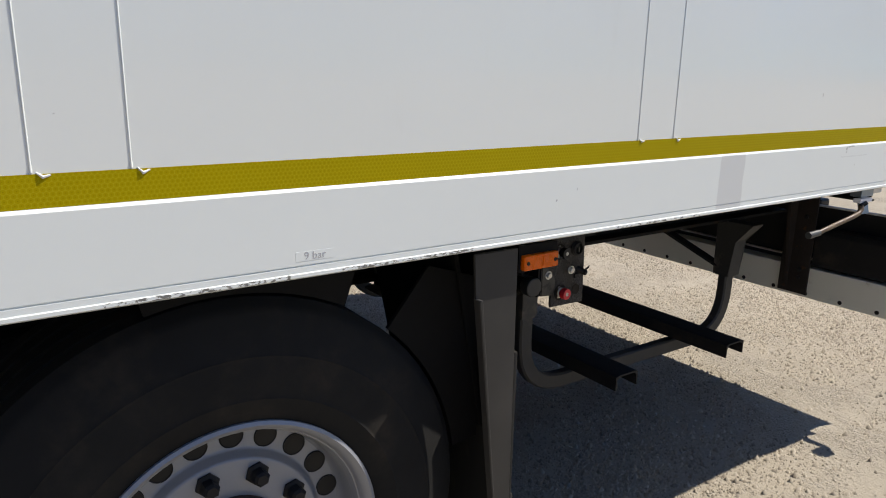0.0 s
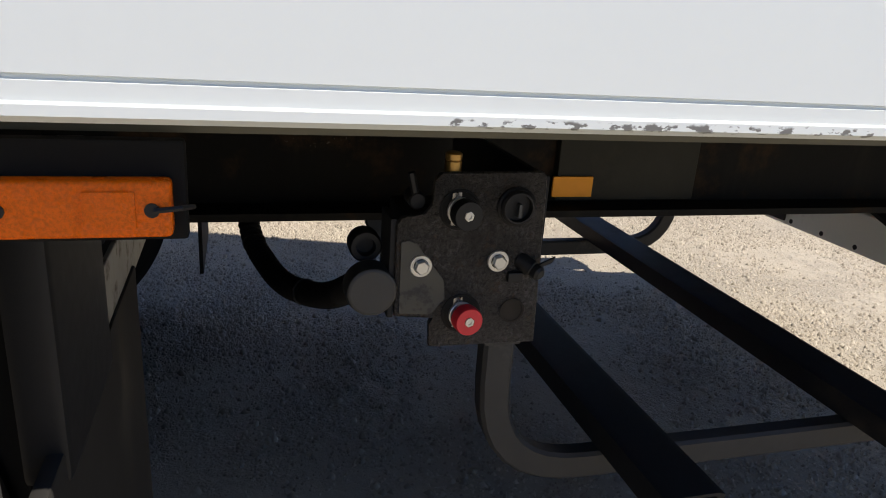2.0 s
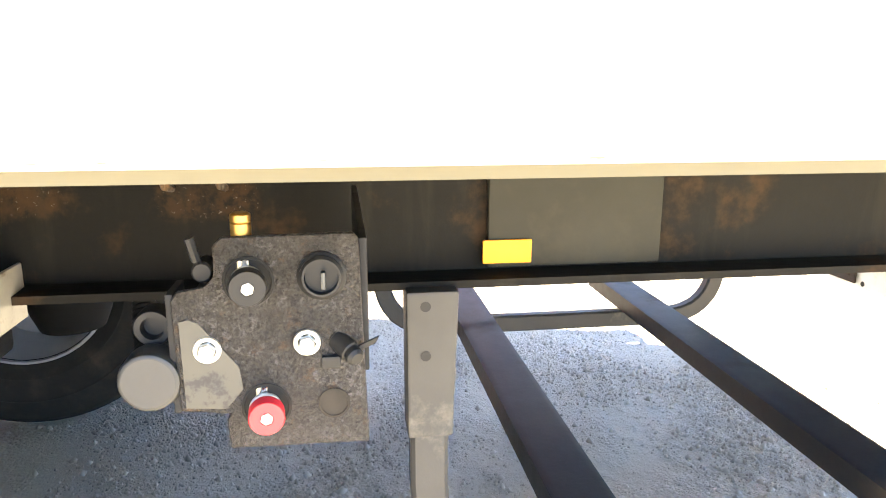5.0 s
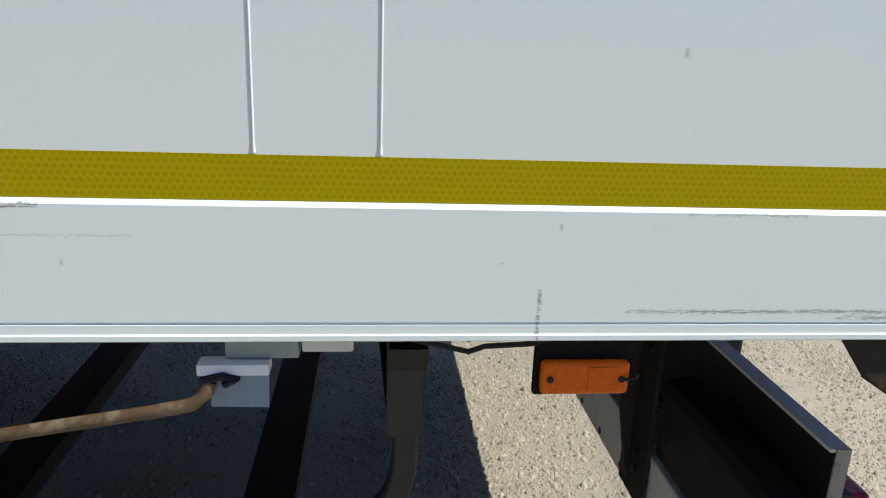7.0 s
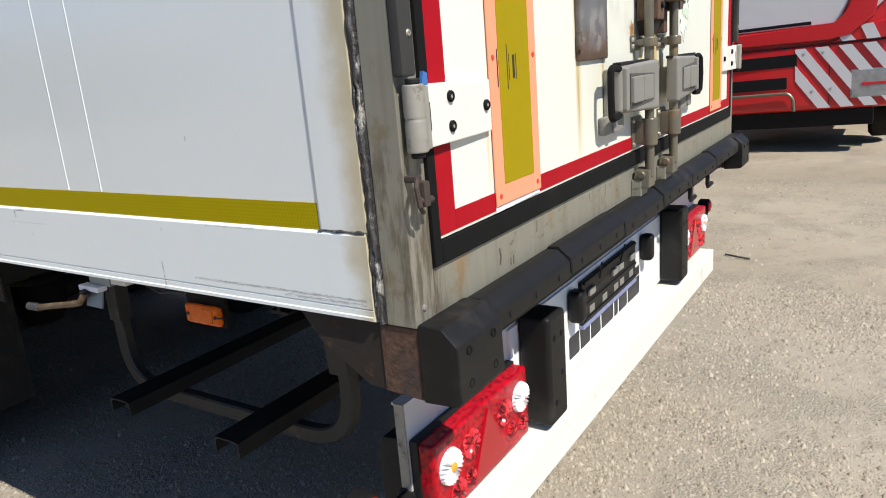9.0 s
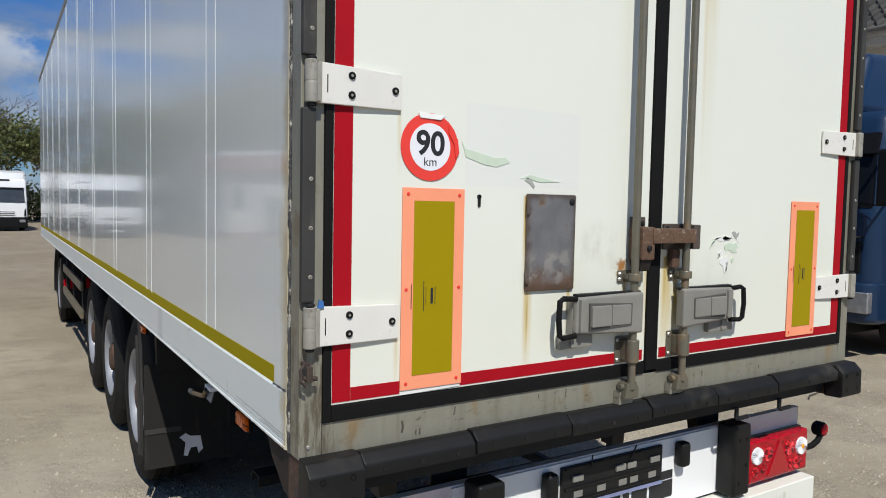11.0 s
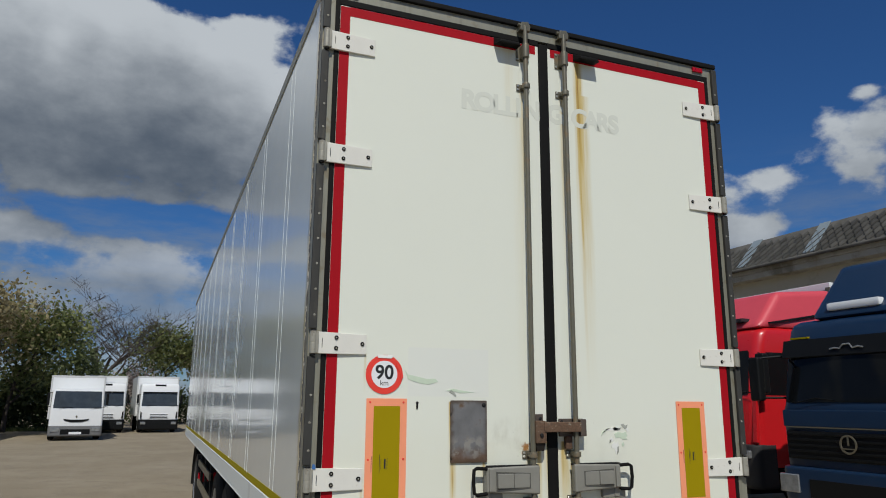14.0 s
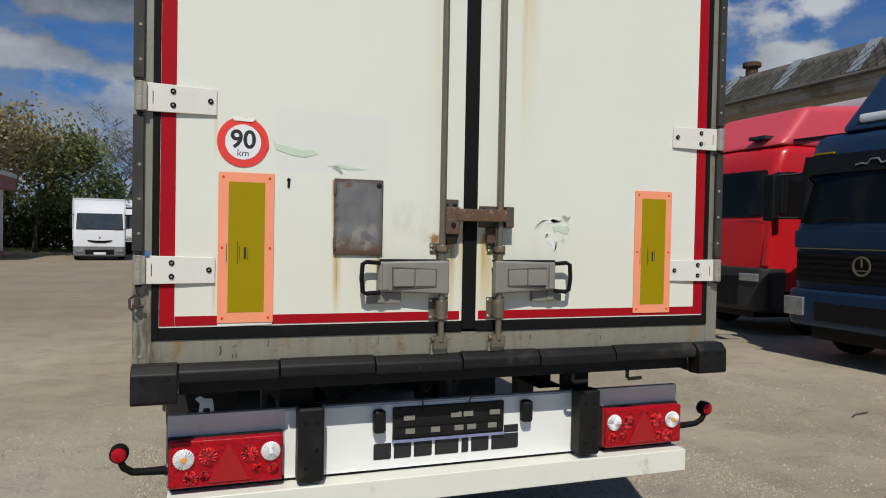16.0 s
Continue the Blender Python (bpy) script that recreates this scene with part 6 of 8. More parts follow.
for sgn in (-1, 1):
    lamp_lo, lamp_hi = sorted((sgn * 1.176, sgn * 0.748))
    tail = part("tail_lamp", Shape().box((lamp_lo, 0.082, 0.602), (lamp_hi, 0.131, 0.786), 0.010, 3), RED_LENS, trailer, "red tail lamp cluster with round clear lenses")
    part("lamp_housing", Shape().box((lamp_lo - 0.004, 0.118, 0.597), (lamp_hi + 0.004, 0.1395, 0.791), 0.004), BLACK, tail)
    for cx, cz, mt, cr in ((-1.122, 0.715, AMBER_BULB, 0.041), (-0.795, 0.722, CLEAR_LENS, 0.039)):
        part("round_lens", fluted(sgn * cx, 0.080, cz, cr, 22, 0.010), CLEAR_LENS, tail, "clear fluted round lens")
        part("lens_core", Shape().ring((sgn * cx, 0.072, cz), (0, -1, 0), [(cr * 0.30, -0.004), (cr * 0.26, 0.003), (0, 0.006)], 18), mt, tail)
    for cx, cz, cr in ((-1.033, 0.720, 0.036), (-0.876, 0.718, 0.034), (-1.095, 0.640, 0.030), (-1.045, 0.645, 0.020), (-0.845, 0.660, 0.020), (-0.785, 0.650, 0.022)):
        part("lens_boss", fluted(sgn * cx, 0.081, cz, cr, 14, 0.007), RED_BOSS, tail, "red lens with sparkle mottled into its colour")
    part("lamp_triangle", Shape().prism([(sgn * 0.955 - 0.080, 0.618), (sgn * 0.955 + 0.080, 0.618), (sgn * 0.955, 0.770)], 1, 0.0765, 0.0835, 0.001, 1), TRIANGLE_RED, tail)
    xb = sgn * 0.640
    bf = part("rear_buffer", Shape().box((xb - 0.053, 0.042, 0.592), (xb + 0.053, 0.131, 0.892), 0.014, 3), BUMPER_RUBBER, trailer, "black rubber ramp buffer")
    for dx, dz in ((-0.022, 0.83), (0.022, 0.83), (-0.022, 0.65), (0.022, 0.72)):
        part("buffer_bolt", Shape().ring((xb + dx, 0.0435, dz), (0, -1, 0), [(0.009, -0.002), (0.009, 0.002), (0.004, 0.0025), (0, 0.001)], 10), RUBBER, bf)
    part("rubber_stop", Shape().box((sgn * 0.345 - 0.026, 0.085, 0.752), (sgn * 0.345 + 0.026, 0.1325, 0.852), 0.018, 4), BUMPER_RUBBER, trailer)
    arm = part("outline_lamp", Shape().tube([(sgn * 1.183, 0.150, 0.660), (sgn * 1.25, 0.145, 0.662), (sgn * 1.305, 0.135, 0.668), (sgn * 1.335, 0.125, 0.690), (sgn * 1.348, 0.12, 0.720)], [0.017, 0.015, 0.014, 0.0135, 0.013], 12), RUBBER, trailer, "outline lamp on a bent rubber arm")
    part("lamp_head", Shape().ring((sgn * 1.352, 0.155, 0.745), (0, -1, 0), [(0, 0), (0.026, 0), (0.034, 0.008), (0.034, 0.044), (0.030, 0.050), (0, 0.050)], 24), RUBBER, arm)
    part("lamp_lens", Shape().ring((sgn * 1.352, 0.105, 0.745), (0, -1, 0), [(0.027, 0), (0.026, 0.005), (0.016, 0.009), (0, 0.010)], 24), RED_LENS, arm)
    part("arm_boss", Shape().ring((sgn * 1.176, 0.155, 0.658), (sgn, 0, 0), [(0, 0), (0.022, 0), (0.022, 0.012), (0.016, 0.018), (0, 0.018)], 14), CHASSIS, arm)
    part("bar_bracket", Shape().box((sgn * 0.675 - 0.072, 0.243, 0.440), (sgn * 0.675 + 0.072, 0.254, 1.084), 0.003).prism([(0.254, 0.46), (0.262, 0.50), (0.318, 0.84), (0.326, 1.084), (0.254, 1.084)], 0, sgn * 0.64 - 0.012, sgn * 0.64 + 0.002), DARK_RUST, trailer, "dark rusty bracket plate")
    for hz in (0.52, 0.56, 0.82):
        part("bracket_bolt", Shape().ring((sgn * 0.70, 0.254, hz), (0, 1, 0), [(0.011, -0.003), (0.011, 0.006), (0.008, 0.008), (0, 0.008)], 6), CHASSIS, trailer)
    for i in range(7):
        part("bar_hole", Shape().ring((sgn * (0.08 + 0.165 * i), 0.2402, 0.445), (0, 1, 0), [(0.010, -0.002), (0.010, 0.0006), (0, 0.0006)], 12), CHASSIS, trailer)
    xs = sorted((sgn * 1.160, sgn * 0.745))
    part("lamp_back_cover", Shape().prism([(0.174, 0.590), (0.236, 0.588), (0.239, 0.745), (0.225, 0.770), (0.174, 0.775)], 0, xs[0], xs[1], 0.006), CHASSIS, trailer, "black cover behind the tail lamp")
# empty plate holder with clips
hold = part("plate_holder", Shape().box((-0.281, 0.118, 0.712), (0.238, 0.132, 0.853), 0.004), BLACK, trailer, "empty black plate holder with clips")
for a in ((-0.270, 0.842, 0.228, 0.846), (-0.270, 0.768, 0.228, 0.773), (-0.270, 0.722, 0.228, 0.726)):
    part("holder_rib", Shape().box((a[0], 0.112, a[1]), (a[2], 0.119, a[3] + 0.004), 0.001), BUMPER_RUBBER, hold)
for x in (-0.225, -0.11, 0.0, 0.06, 0.16):
    part("holder_window", Shape().box((x, 0.1165, 0.735), (x + 0.042, 0.1195, 0.758)), GREY_STEEL, hold)
for x, wd in ((-0.235, 0.05), (-0.02, 0.05), (0.04, 0.045), (0.165, 0.05)):
    part("holder_clip", Shape().box((x, 0.110, 0.795), (x + wd, 0.119, 0.818), 0.002), GREY_STEEL, hold)
part("holder_stripe", Shape().box((-0.281, 0.1155, 0.700), (0.238, 0.1315, 0.7115)), surface("faded_blue_print", (0.20, 0.22, 0.36), 0.5, var=0.5, scale=30), hold)
for x, a in ((-0.15, 5), (0.05, -18)):
    part("holder_tie", Shape().tube([(x, 0.11, 0.83), (x + math.tan(radians(a)) * -0.06, 0.10, 0.885)], 0.003, 6), BLACK, hold)
# the maker's word, kept as plain blocks
for x0, x1 in ((-0.362, -0.285), (-0.272, -0.195), (-0.182, -0.100), (-0.086, 0.025), (0.040, 0.072), (0.086, 0.170), (0.184, 0.316)):
    part("wordmark_block", Shape().prism([(x0, 0.630), (x1 - 0.006, 0.630), (x1, 0.636), (x1, 0.699), (x0 + 0.006, 0.699), (x0, 0.693)], 1, 0.1300, 0.1325, 0.0), INK, trailer, "black block of a covered wordmark")
part("wordmark_block", Shape().prism([(0.245, 0.704), (0.315, 0.704), (0.315, 0.738), (0.245, 0.738)], 1, 0.1300, 0.1325, 0.0), INK, trailer, "black block of a covered wordmark")

# side guard ahead of the wheels
for sgn in (-1, 1):
    for z in (0.50, 0.80):
        xs = sorted((sgn * 1.235, sgn * 1.205))
        part("side_guard", Shape().box((xs[0], 6.65, z), (xs[1], 9.1, z + 0.10), 0.008), CHROME, trailer, "grey aluminium side guard rail")
    for y in (6.8, 7.9, 8.9):
        xs = sorted((sgn * 1.205, sgn * 1.165))
        part("guard_post", Shape().box((xs[0], y, 0.42), (xs[1], y + 0.06, 1.09), 0.004), CHASSIS, trailer)
    part("landing_leg", Shape().box((sgn * 0.72 - 0.07, 9.35, 0.35), (sgn * 0.72 + 0.07, 9.49, 1.09), 0.01).box((sgn * 0.72 - 0.05, 9.37, 0.08), (sgn * 0.72 + 0.05, 9.47, 0.36), 0.006).box((sgn * 0.72 - 0.14, 9.30, 0.0), (sgn * 0.72 + 0.14, 9.54, 0.08), 0.02), CHASSIS, trailer)
part("spare_box", Shape().box((0.3, 6.7, 0.45), (1.15, 8.6, 0.98), 0.02), BLACK, trailer)

# tail of the tractor unit that carries the trailer
tractor = thing("truck_tractor", "dark rear frame of a coupled truck tractor under the trailer", "truck", (0, 10.3, 0))
for sgn in (-1, 1):
    tw = wheel_set(tractor, 0.5, 0.31) if sgn < 0 else again(tw, shift(1.05, 0, 0.5) @ pose(0, 0, 0, 0, 0, 180))
    if sgn < 0:
        tw.matrix_basis = shift(-1.05, 0, 0.5)
    part("frame_rail", Shape().box((sgn * 0.42 - 0.04, -0.85, 0.62), (sgn * 0.42 + 0.04, 3.4, 0.88), 0.01), CHASSIS, tractor)
    xs = sorted((sgn * 1.24, sgn * 0.75))
    arc = [(0.62 * math.cos(radians(a)), 0.5 + 0.62 * math.sin(radians(a))) for a in range(-10, 191, 20)]
    part("wheel_arch", Shape().prism(arc + [(p[0] * 0.965, 0.5 + (p[1] - 0.5) * 0.965) for p in arc[::-1]], 0, xs[0], xs[1]), BLACK, tractor)
    part("tail_lamp", Shape().box((xs[0] + 0.03, -0.93, 0.58), (xs[0] + 0.36, -0.87, 0.72), 0.01), RED_LENS, tractor, "red tractor tail lamp")
    part("rear_wing", Shape().box((xs[0], -0.87, 0.30), (xs[1], -0.66, 1.0), 0.02), BLACK, tractor)
part("rear_cross", Shape().box((-0.75, -0.93, 0.60), (0.75, -0.85, 0.80), 0.01), CHASSIS, tractor)
part("drive_axle", Shape().rod((-0.9, 0, 0.5), (0.9, 0, 0.5), 0.10), CHASSIS, tractor)
part("coupling_plate", Shape().box((-0.45, -0.3, 0.9), (0.45, 0.7, 1.08), 0.02), CHASSIS, tractor)

# ---- the yard round about ----
PAINT_WHITE = surface("cab_white", (0.72, 0.73, 0.74), 0.3, var=0.03, coat=0.3, dirt=(0.45, 0.42, 0.36), dirt_lo=0.66, dirt_hi=0.9)
CAB_PALE = surface("cab_pale", (0.61, 0.67, 0.70), 0.3, var=0.03, coat=0.3, dirt=(0.45, 0.44, 0.42), dirt_lo=0.62, dirt_hi=0.9)
# paler copy of the dark glass: sky reflection and cab inside as base colour
PALE_GLASS = surface("sunlit_glass", (0.042, 0.050, 0.058), 0.06, spec=0.5, var=0.5, scale=3)
PAINT_RED = surface("cab_red", (0.50, 0.010, 0.014), 0.3, var=0.05, coat=0.2)
PAINT_RED2 = surface("fairing_red", (0.55, 0.06, 0.08), 0.4, var=0.06)
PAINT_BLUE = surface("cab_blue", (0.0075, 0.024, 0.060), 0.32, var=0.06, coat=0.12, spec=0.35)
PAINT_GREEN = surface("cab_green", (0.015, 0.27, 0.03), 0.3, var=0.05, coat=0.4)
GREY_STRIPE = surface("grey_stripe", (0.54, 0.54, 0.55), 0.45, var=0.05)
DARK_TRIM = surface("dark_trim", (0.006, 0.0065, 0.007), 0.5, spec=0.18, var=0.2)
GREY_BUMPER = surface("grey_bumper", (0.018, 0.018, 0.019), 0.6, var=0.15)
BOX_GREY = surface("tarpaulin_grey", (0.50, 0.50, 0.50), 0.6, var=0.08)
FAR_BUMPER = surface("grey_plastic_bumper", (0.13, 0.13, 0.132), 0.6, var=0.15)
HEADLIGHT = surface("headlight", (0.30, 0.31, 0.32), 0.10, 0.5, var=0.6, scale=9, coat=0.8, bump=0.5, bscale=22, bdist=0.01)


def simple_wheel(parent, x, y, r=0.48, wide=0.28, sgn=-1):
    wh = part("wheel", Shape().ring((0, 0, 0), (sgn, 0, 0), [(0.27, wide / 2 - 0.02), (0.25, wide / 2 - 0.08), (0.17, wide / 2 - 0.05), (0.10, wide / 2 - 0.02), (0, wide / 2 - 0.02)], 28), RIM, parent, m=shift(x, y, r))
    t = [(0.265, wide / 2 - 0.03), (0.29, wide / 2), (r - 0.06, wide / 2 + 0.004), (r, wide / 2 - 0.045)]
    part("tyre", Shape().ring((0, 0, 0), (sgn, 0, 0), t + [(a, -b) for a, b in t[::-1]], 36), TYRE, wh)
    return wh


def nose(h, y0, bow, rad, u):
    """How far back the bowed and rounded front of a cab lies at a share u of its half width."""
    u0 = 1 - rad / h
    k = max(0.0, (abs(u) - u0) / (1 - u0))
    return y0 + bow * u * u + rad * (1 - math.sqrt(max(0.0, 1 - k * k)))


def cab_shell(h, rows, depth, bow, rad):
    """A closed shell through level outlines with a bowed front: rows hold (height, front, drawn in at the sides)."""
    s = Shape()
    u0 = 1 - rad / h
    us = [u0 * (i / 7 - 1) for i in range(15)]
    us = [-u0 - (1 - u0) * math.sin(math.pi / 2 * i / 6) for i in range(6, 0, -1)] + us + [u0 + (1 - u0) * math.sin(math.pi / 2 * i / 6) for i in range(1, 7)]
    rings = []
    for z, y0, ins in rows:
        pts = [(u * (h - ins), nose(h, y0, bow, rad, u)) for u in us] + [(h - ins, depth), (-h + ins, depth)]
        rings.append([s.bm.verts.new((x, y, z)) for x, y in pts])
    n = len(rings[0])
    for a, b in zip(rings, rings[1:]):
        for i in range(n):
            s.bm.faces.new((a[i], a[(i + 1) % n], b[(i + 1) % n], b[i]))
    s.bm.faces.new(rings[0][::-1]), s.bm.faces.new(rings[-1])
    return s


def truck(name, label, at, turn, w, paint, roof, ws, floor=0.78, grille=None, grille_mat=None, bumper=(0.32, 0.80), bumper_mat=None, slant=0.20, depth=2.0, box=None, box_mat=None,
          fairing=None, fairing_mat=None, group="", lamps=None, badge=None, slats=4, inset=0.10, fin=0.0, mw=0.10, opening=True, bow=0.03, rad=0.10, mfwd=0.0, glass=None):
    """A forward-control truck: its front at y = 0 faces -y."""
    t = thing(name, label, "truck", at, turn, group)
    h = w / 2
    z0, z1 = ws
    part("cab", cab_shell(h, [(floor, 0.02, 0.0), (z0 - 0.10, 0.0, 0.0), (z0, 0.05, 0.0), (z1, slant, 0.02), (roof - 0.16, slant + 0.08, 0.03), (roof - 0.07, slant + 0.13, 0.05), (roof - 0.02, slant + 0.22, 0.09), (roof, slant + 0.36, 0.16)], depth, bow, rad), paint, t)
    sl = (slant - 0.05) / (z1 - z0)

    def front(z):
        return 0.05 + (z - z0) * sl
    ins = inset
    screen = Shape()
    rows = []
    for z, i in ((z0 + 0.03, 0.0), (z0 + 0.06, -0.02), (z1 - 0.07, 0.02), (z1 - 0.04, 0.05)):
        us = [(k / 8 - 1) * (h - ins - i) / h for k in range(17)]
        rows.append([screen.bm.verts.new((u * h, nose(h, front(z), bow, rad, u) - 0.012, z)) for u in us])
        rows[-1] += [screen.bm.verts.new((u * h, nose(h, front(z), bow, rad, u) + 0.03, z)) for u in us[::-1]]
    for a, b in zip(rows, rows[1:]):
        for i in range(34):
            screen.bm.faces.new((a[i], a[(i + 1) % 34], b[(i + 1) % 34], b[i]))
    screen.bm.faces.new(rows[0][::-1]), screen.bm.faces.new(rows[-1])
    part("windscreen", screen, glass or GLASS, t, "dark windscreen")
    for a in (-0.35, 0.25):
        part("wiper", Shape().tube([(a * w, front(z0) - 0.03, z0 + 0.02), (a * w + 0.35, front(z0 + 0.08) - 0.035, z0 + 0.09), (a * w + 0.62, front(z0 + 0.05) - 0.03, z0 + 0.06)], 0.010, 6), DARK_TRIM, t)
    for sgn in (-1, 1):
        xs = sorted((sgn * (h + 0.004), sgn * (h - 0.03)))
        part("side_window", Shape().prism([(0.28, z0 + 0.02), (slant + 0.22, z1 - 0.08), (1.15, z1 - 0.08), (1.15, z0 + 0.02)], 0, xs[0], xs[1], 0.01), GLASS, t, "dark side window")
        part("mirror", Shape().box((sgn * (h + 0.06 + mw) - mw, 0.06 - mfwd, z0 + 0.05 + 3 * (0.10 - mw)), (sgn * (h + 0.06 + mw) + mw, 0.20 - mfwd, z1 - 0.12), 0.04, 3).tube([(sgn * (h - 0.02), 0.25, z1 - 0.1), (sgn * (h + 0.16), 0.13 - mfwd, z1 - 0.14)], 0.018, 8).tube([(sgn * (h - 0.02), 0.25, z0 + 0.1), (sgn * (h + 0.16), 0.13 - mfwd, z0 + 0.1)], 0.018, 8), DARK_TRIM, t, "black wing mirror")
        simple_wheel(t, sgn * (h - 0.16), 1.25, sgn=sgn)
        if box:
            simple_wheel(t, sgn * (h - 0.16), box[0] + box[3] * 0.68, sgn=sgn)
        la = lamps or (h - 0.42, h - 0.08, bumper[1] - 0.22, bumper[1] - 0.05)
        xs = sorted((sgn * la[0], sgn * la[1]))
        part("headlight", Shape().box((xs[0], -0.065, la[2]), (xs[1], 0.06, la[3]), 0.02, 3), HEADLIGHT, t, "clear headlight")
        part("door_step", Shape().box((min(sgn * h, sgn * (h - 0.1)), 0.55, 0.38), (max(sgn * h, sgn * (h - 0.1)), 1.0, 0.75), 0.02), DARK_TRIM, t)
    part("bumper", cab_shell(h + 0.01, [(bumper[0], 0.0, 0.03), (bumper[0] + 0.03, -0.04, 0.01), (bumper[0] + 0.08, -0.055, 0.0), (bumper[1] - 0.05, -0.055, 0.0), (bumper[1] - 0.012, -0.04, 0.005), (bumper[1], -0.015, 0.02)], 0.45, min(bow, 0.03), rad), bumper_mat or GREY_BUMPER, t)
    if opening:
        part("bumper_opening", Shape().box((-h * 0.55, -0.062, bumper[0] + 0.10), (h * 0.55, -0.02, bumper[1] - 0.16), 0.01), DARK_TRIM, t)
    if grille:
        gx, gz0, gz1 = grille
        gr = part("grille", Shape().box((-gx, -0.012, gz0), (gx, 0.05, gz1), 0.02), grille_mat or DARK_TRIM, t, "slatted radiator grille")
        for i in range(slats):
            z = gz0 + (gz1 - gz0) * (i + 0.5) / slats
            part("grille_slat", Shape().box((-gx + 0.04, -0.026, z - 0.018), (gx - 0.04, -0.008, z + 0.014), 0.006), DARK_TRIM, gr)
    if badge:
        part("badge", Shape().ring((0, -0.03, badge[0]), (0, -1, 0), [(badge[1] * 0.8, 0), (badge[1] * 0.82, 0.012), (badge[1], 0.012), (badge[1], 0)], 30).box((-0.012, -0.04, badge[0] - 0.01), (0.012, -0.03, badge[0] + badge[1]), 0.0).box((-badge[1] * 0.7, -0.04, badge[0] - badge[1] * 0.5), (badge[1] * 0.7, -0.034, badge[0] - badge[1] * 0.38)), CHROME, t, "plain round chrome badge")
    if fairing:
        f0, f1, fd = fairing
        part("roof_fairing", Shape().hull([(-h + 0.06 + fin, slant + 0.12, f0), (h - 0.06 - fin, slant + 0.12, f0), (h - 0.02 - fin, depth - 0.05, f0), (-h + 0.02 + fin, depth - 0.05, f0),
                                           (-h + 0.22 + fin, slant + 0.45 + fd, f1), (h - 0.22 - fin, slant + 0.45 + fd, f1), (h - 0.10 - fin, depth + 0.20, f1 + 0.10), (-h + 0.10 + fin, depth + 0.20, f1 + 0.10)], 0.14, 4), fairing_mat or paint, t, "roof air fairing")
    part("underbody", Shape().box((-h * 0.72, 0.12, 0.30), (h * 0.72, depth + 0.4, floor + 0.02), 0.05), DARK_TRIM, t)
    part("frame_rail", Shape().box((-0.45, 0.9, 0.62), (-0.35, (box[0] + box[3]) if box else depth + 2.5, 0.86), 0.01).box((0.35, 0.9, 0.62), (0.45, (box[0] + box[3]) if box else depth + 2.5, 0.86), 0.01), DARK_TRIM, t)
    if box:
        y0, bw, bh, bl = box
        part("box_body", Shape().box((-bw / 2, y0, 0.98), (bw / 2, y0 + bl, bh), 0.03), box_mat or PAINT_WHITE, t, "plain box body")
        part("box_edge", Shape().box((-bw / 2 - 0.01, y0 - 0.012, bh - 0.09), (bw / 2 + 0.01, y0 + 0.05, bh + 0.012), 0.008).box((-bw / 2 - 0.01, y0 - 0.012, 0.96), (-bw / 2 + 0.07, y0 + 0.05, bh), 0.008).box((bw / 2 - 0.07, y0 - 0.012, 0.96), (bw / 2 + 0.01, y0 + 0.05, bh), 0.008), BOX_GREY, t)
    return t


PK = "trucks parked in the yard"
# three white box trucks far off, facing the camera
t1 = truck("box_truck", "white box truck with wide dark windscreen facing the yard", (-5.5, 36.0, 0), 7, 2.34, PAINT_WHITE, 2.44, (1.50, 2.38), floor=0.62, mw=0.06, box=(2.05, 2.5, 3.14, 5.0), group=PK, bumper=(0.20, 0.70), bumper_mat=FAR_BUMPER, slats=2, slant=0.14, inset=0.13, lamps=(0.70, 1.08, 0.42, 0.62), glass=PALE_GLASS)
part("grille", Shape().prism([(-0.56, 1.02), (-0.20, 0.99), (0.20, 0.99), (0.56, 1.02), (0.52, 0.95), (0.24, 0.87), (-0.24, 0.87), (-0.52, 0.95)], 1, -0.006, 0.04), DARK_TRIM, t1, "curved dark air intake")
part("badge", Shape().prism([(0, 1.20), (0.05, 1.13), (0, 1.06), (-0.05, 1.13)], 1, -0.004, 0.04), CHROME, t1, "plain diamond-shaped badge")
part("plate_bar", Shape().box((-0.27, -0.068, 0.30), (0.27, -0.05, 0.41), 0.004), SIGN_WHITE, t1, "plain pale bar")
for nm, xx, lb in (("box_truck", -4.85, "white box truck partly hidden behind another"), ("box_truck", -1.75, "white box truck with dark bumper and slatted grille")):
    t2 = truck(nm, lb, (xx, 45.0, 0), 5, 2.3, PAINT_WHITE, 2.98, (1.58, 2.42), floor=0.72, grille=(0.55, 0.88, 1.14), box=(2.05, 2.5, 3.46, 5.0), group=PK, bumper=(0.18, 0.80), bumper_mat=DARK_TRIM, grille_mat=PAINT_WHITE, slats=3, slant=0.16, inset=0.13, lamps=(0.74, 1.04, 0.50, 0.66), mw=0.06, glass=PALE_GLASS)
    for sgn in (-1, 1):
        part("corner_vent", Shape().prism([(sgn * 0.98, 0.86), (sgn * 1.07, 0.86), (sgn * 1.07, 1.30), (sgn * 1.00, 1.22)][::sgn], 1, -0.012, 0.03), DARK_TRIM, t2, "black corner air vent")
    part("windscreen_band", Shape().box((-1.0, 0.10, 2.385), (1.0, 0.20, 2.47), 0.01), DARK_TRIM, t2)
    part("roof_slot", Shape().box((-0.32, 0.24, 2.80), (0.32, 0.30, 2.93), 0.02), DARK_TRIM, t2, "dark slot over the windscreen")

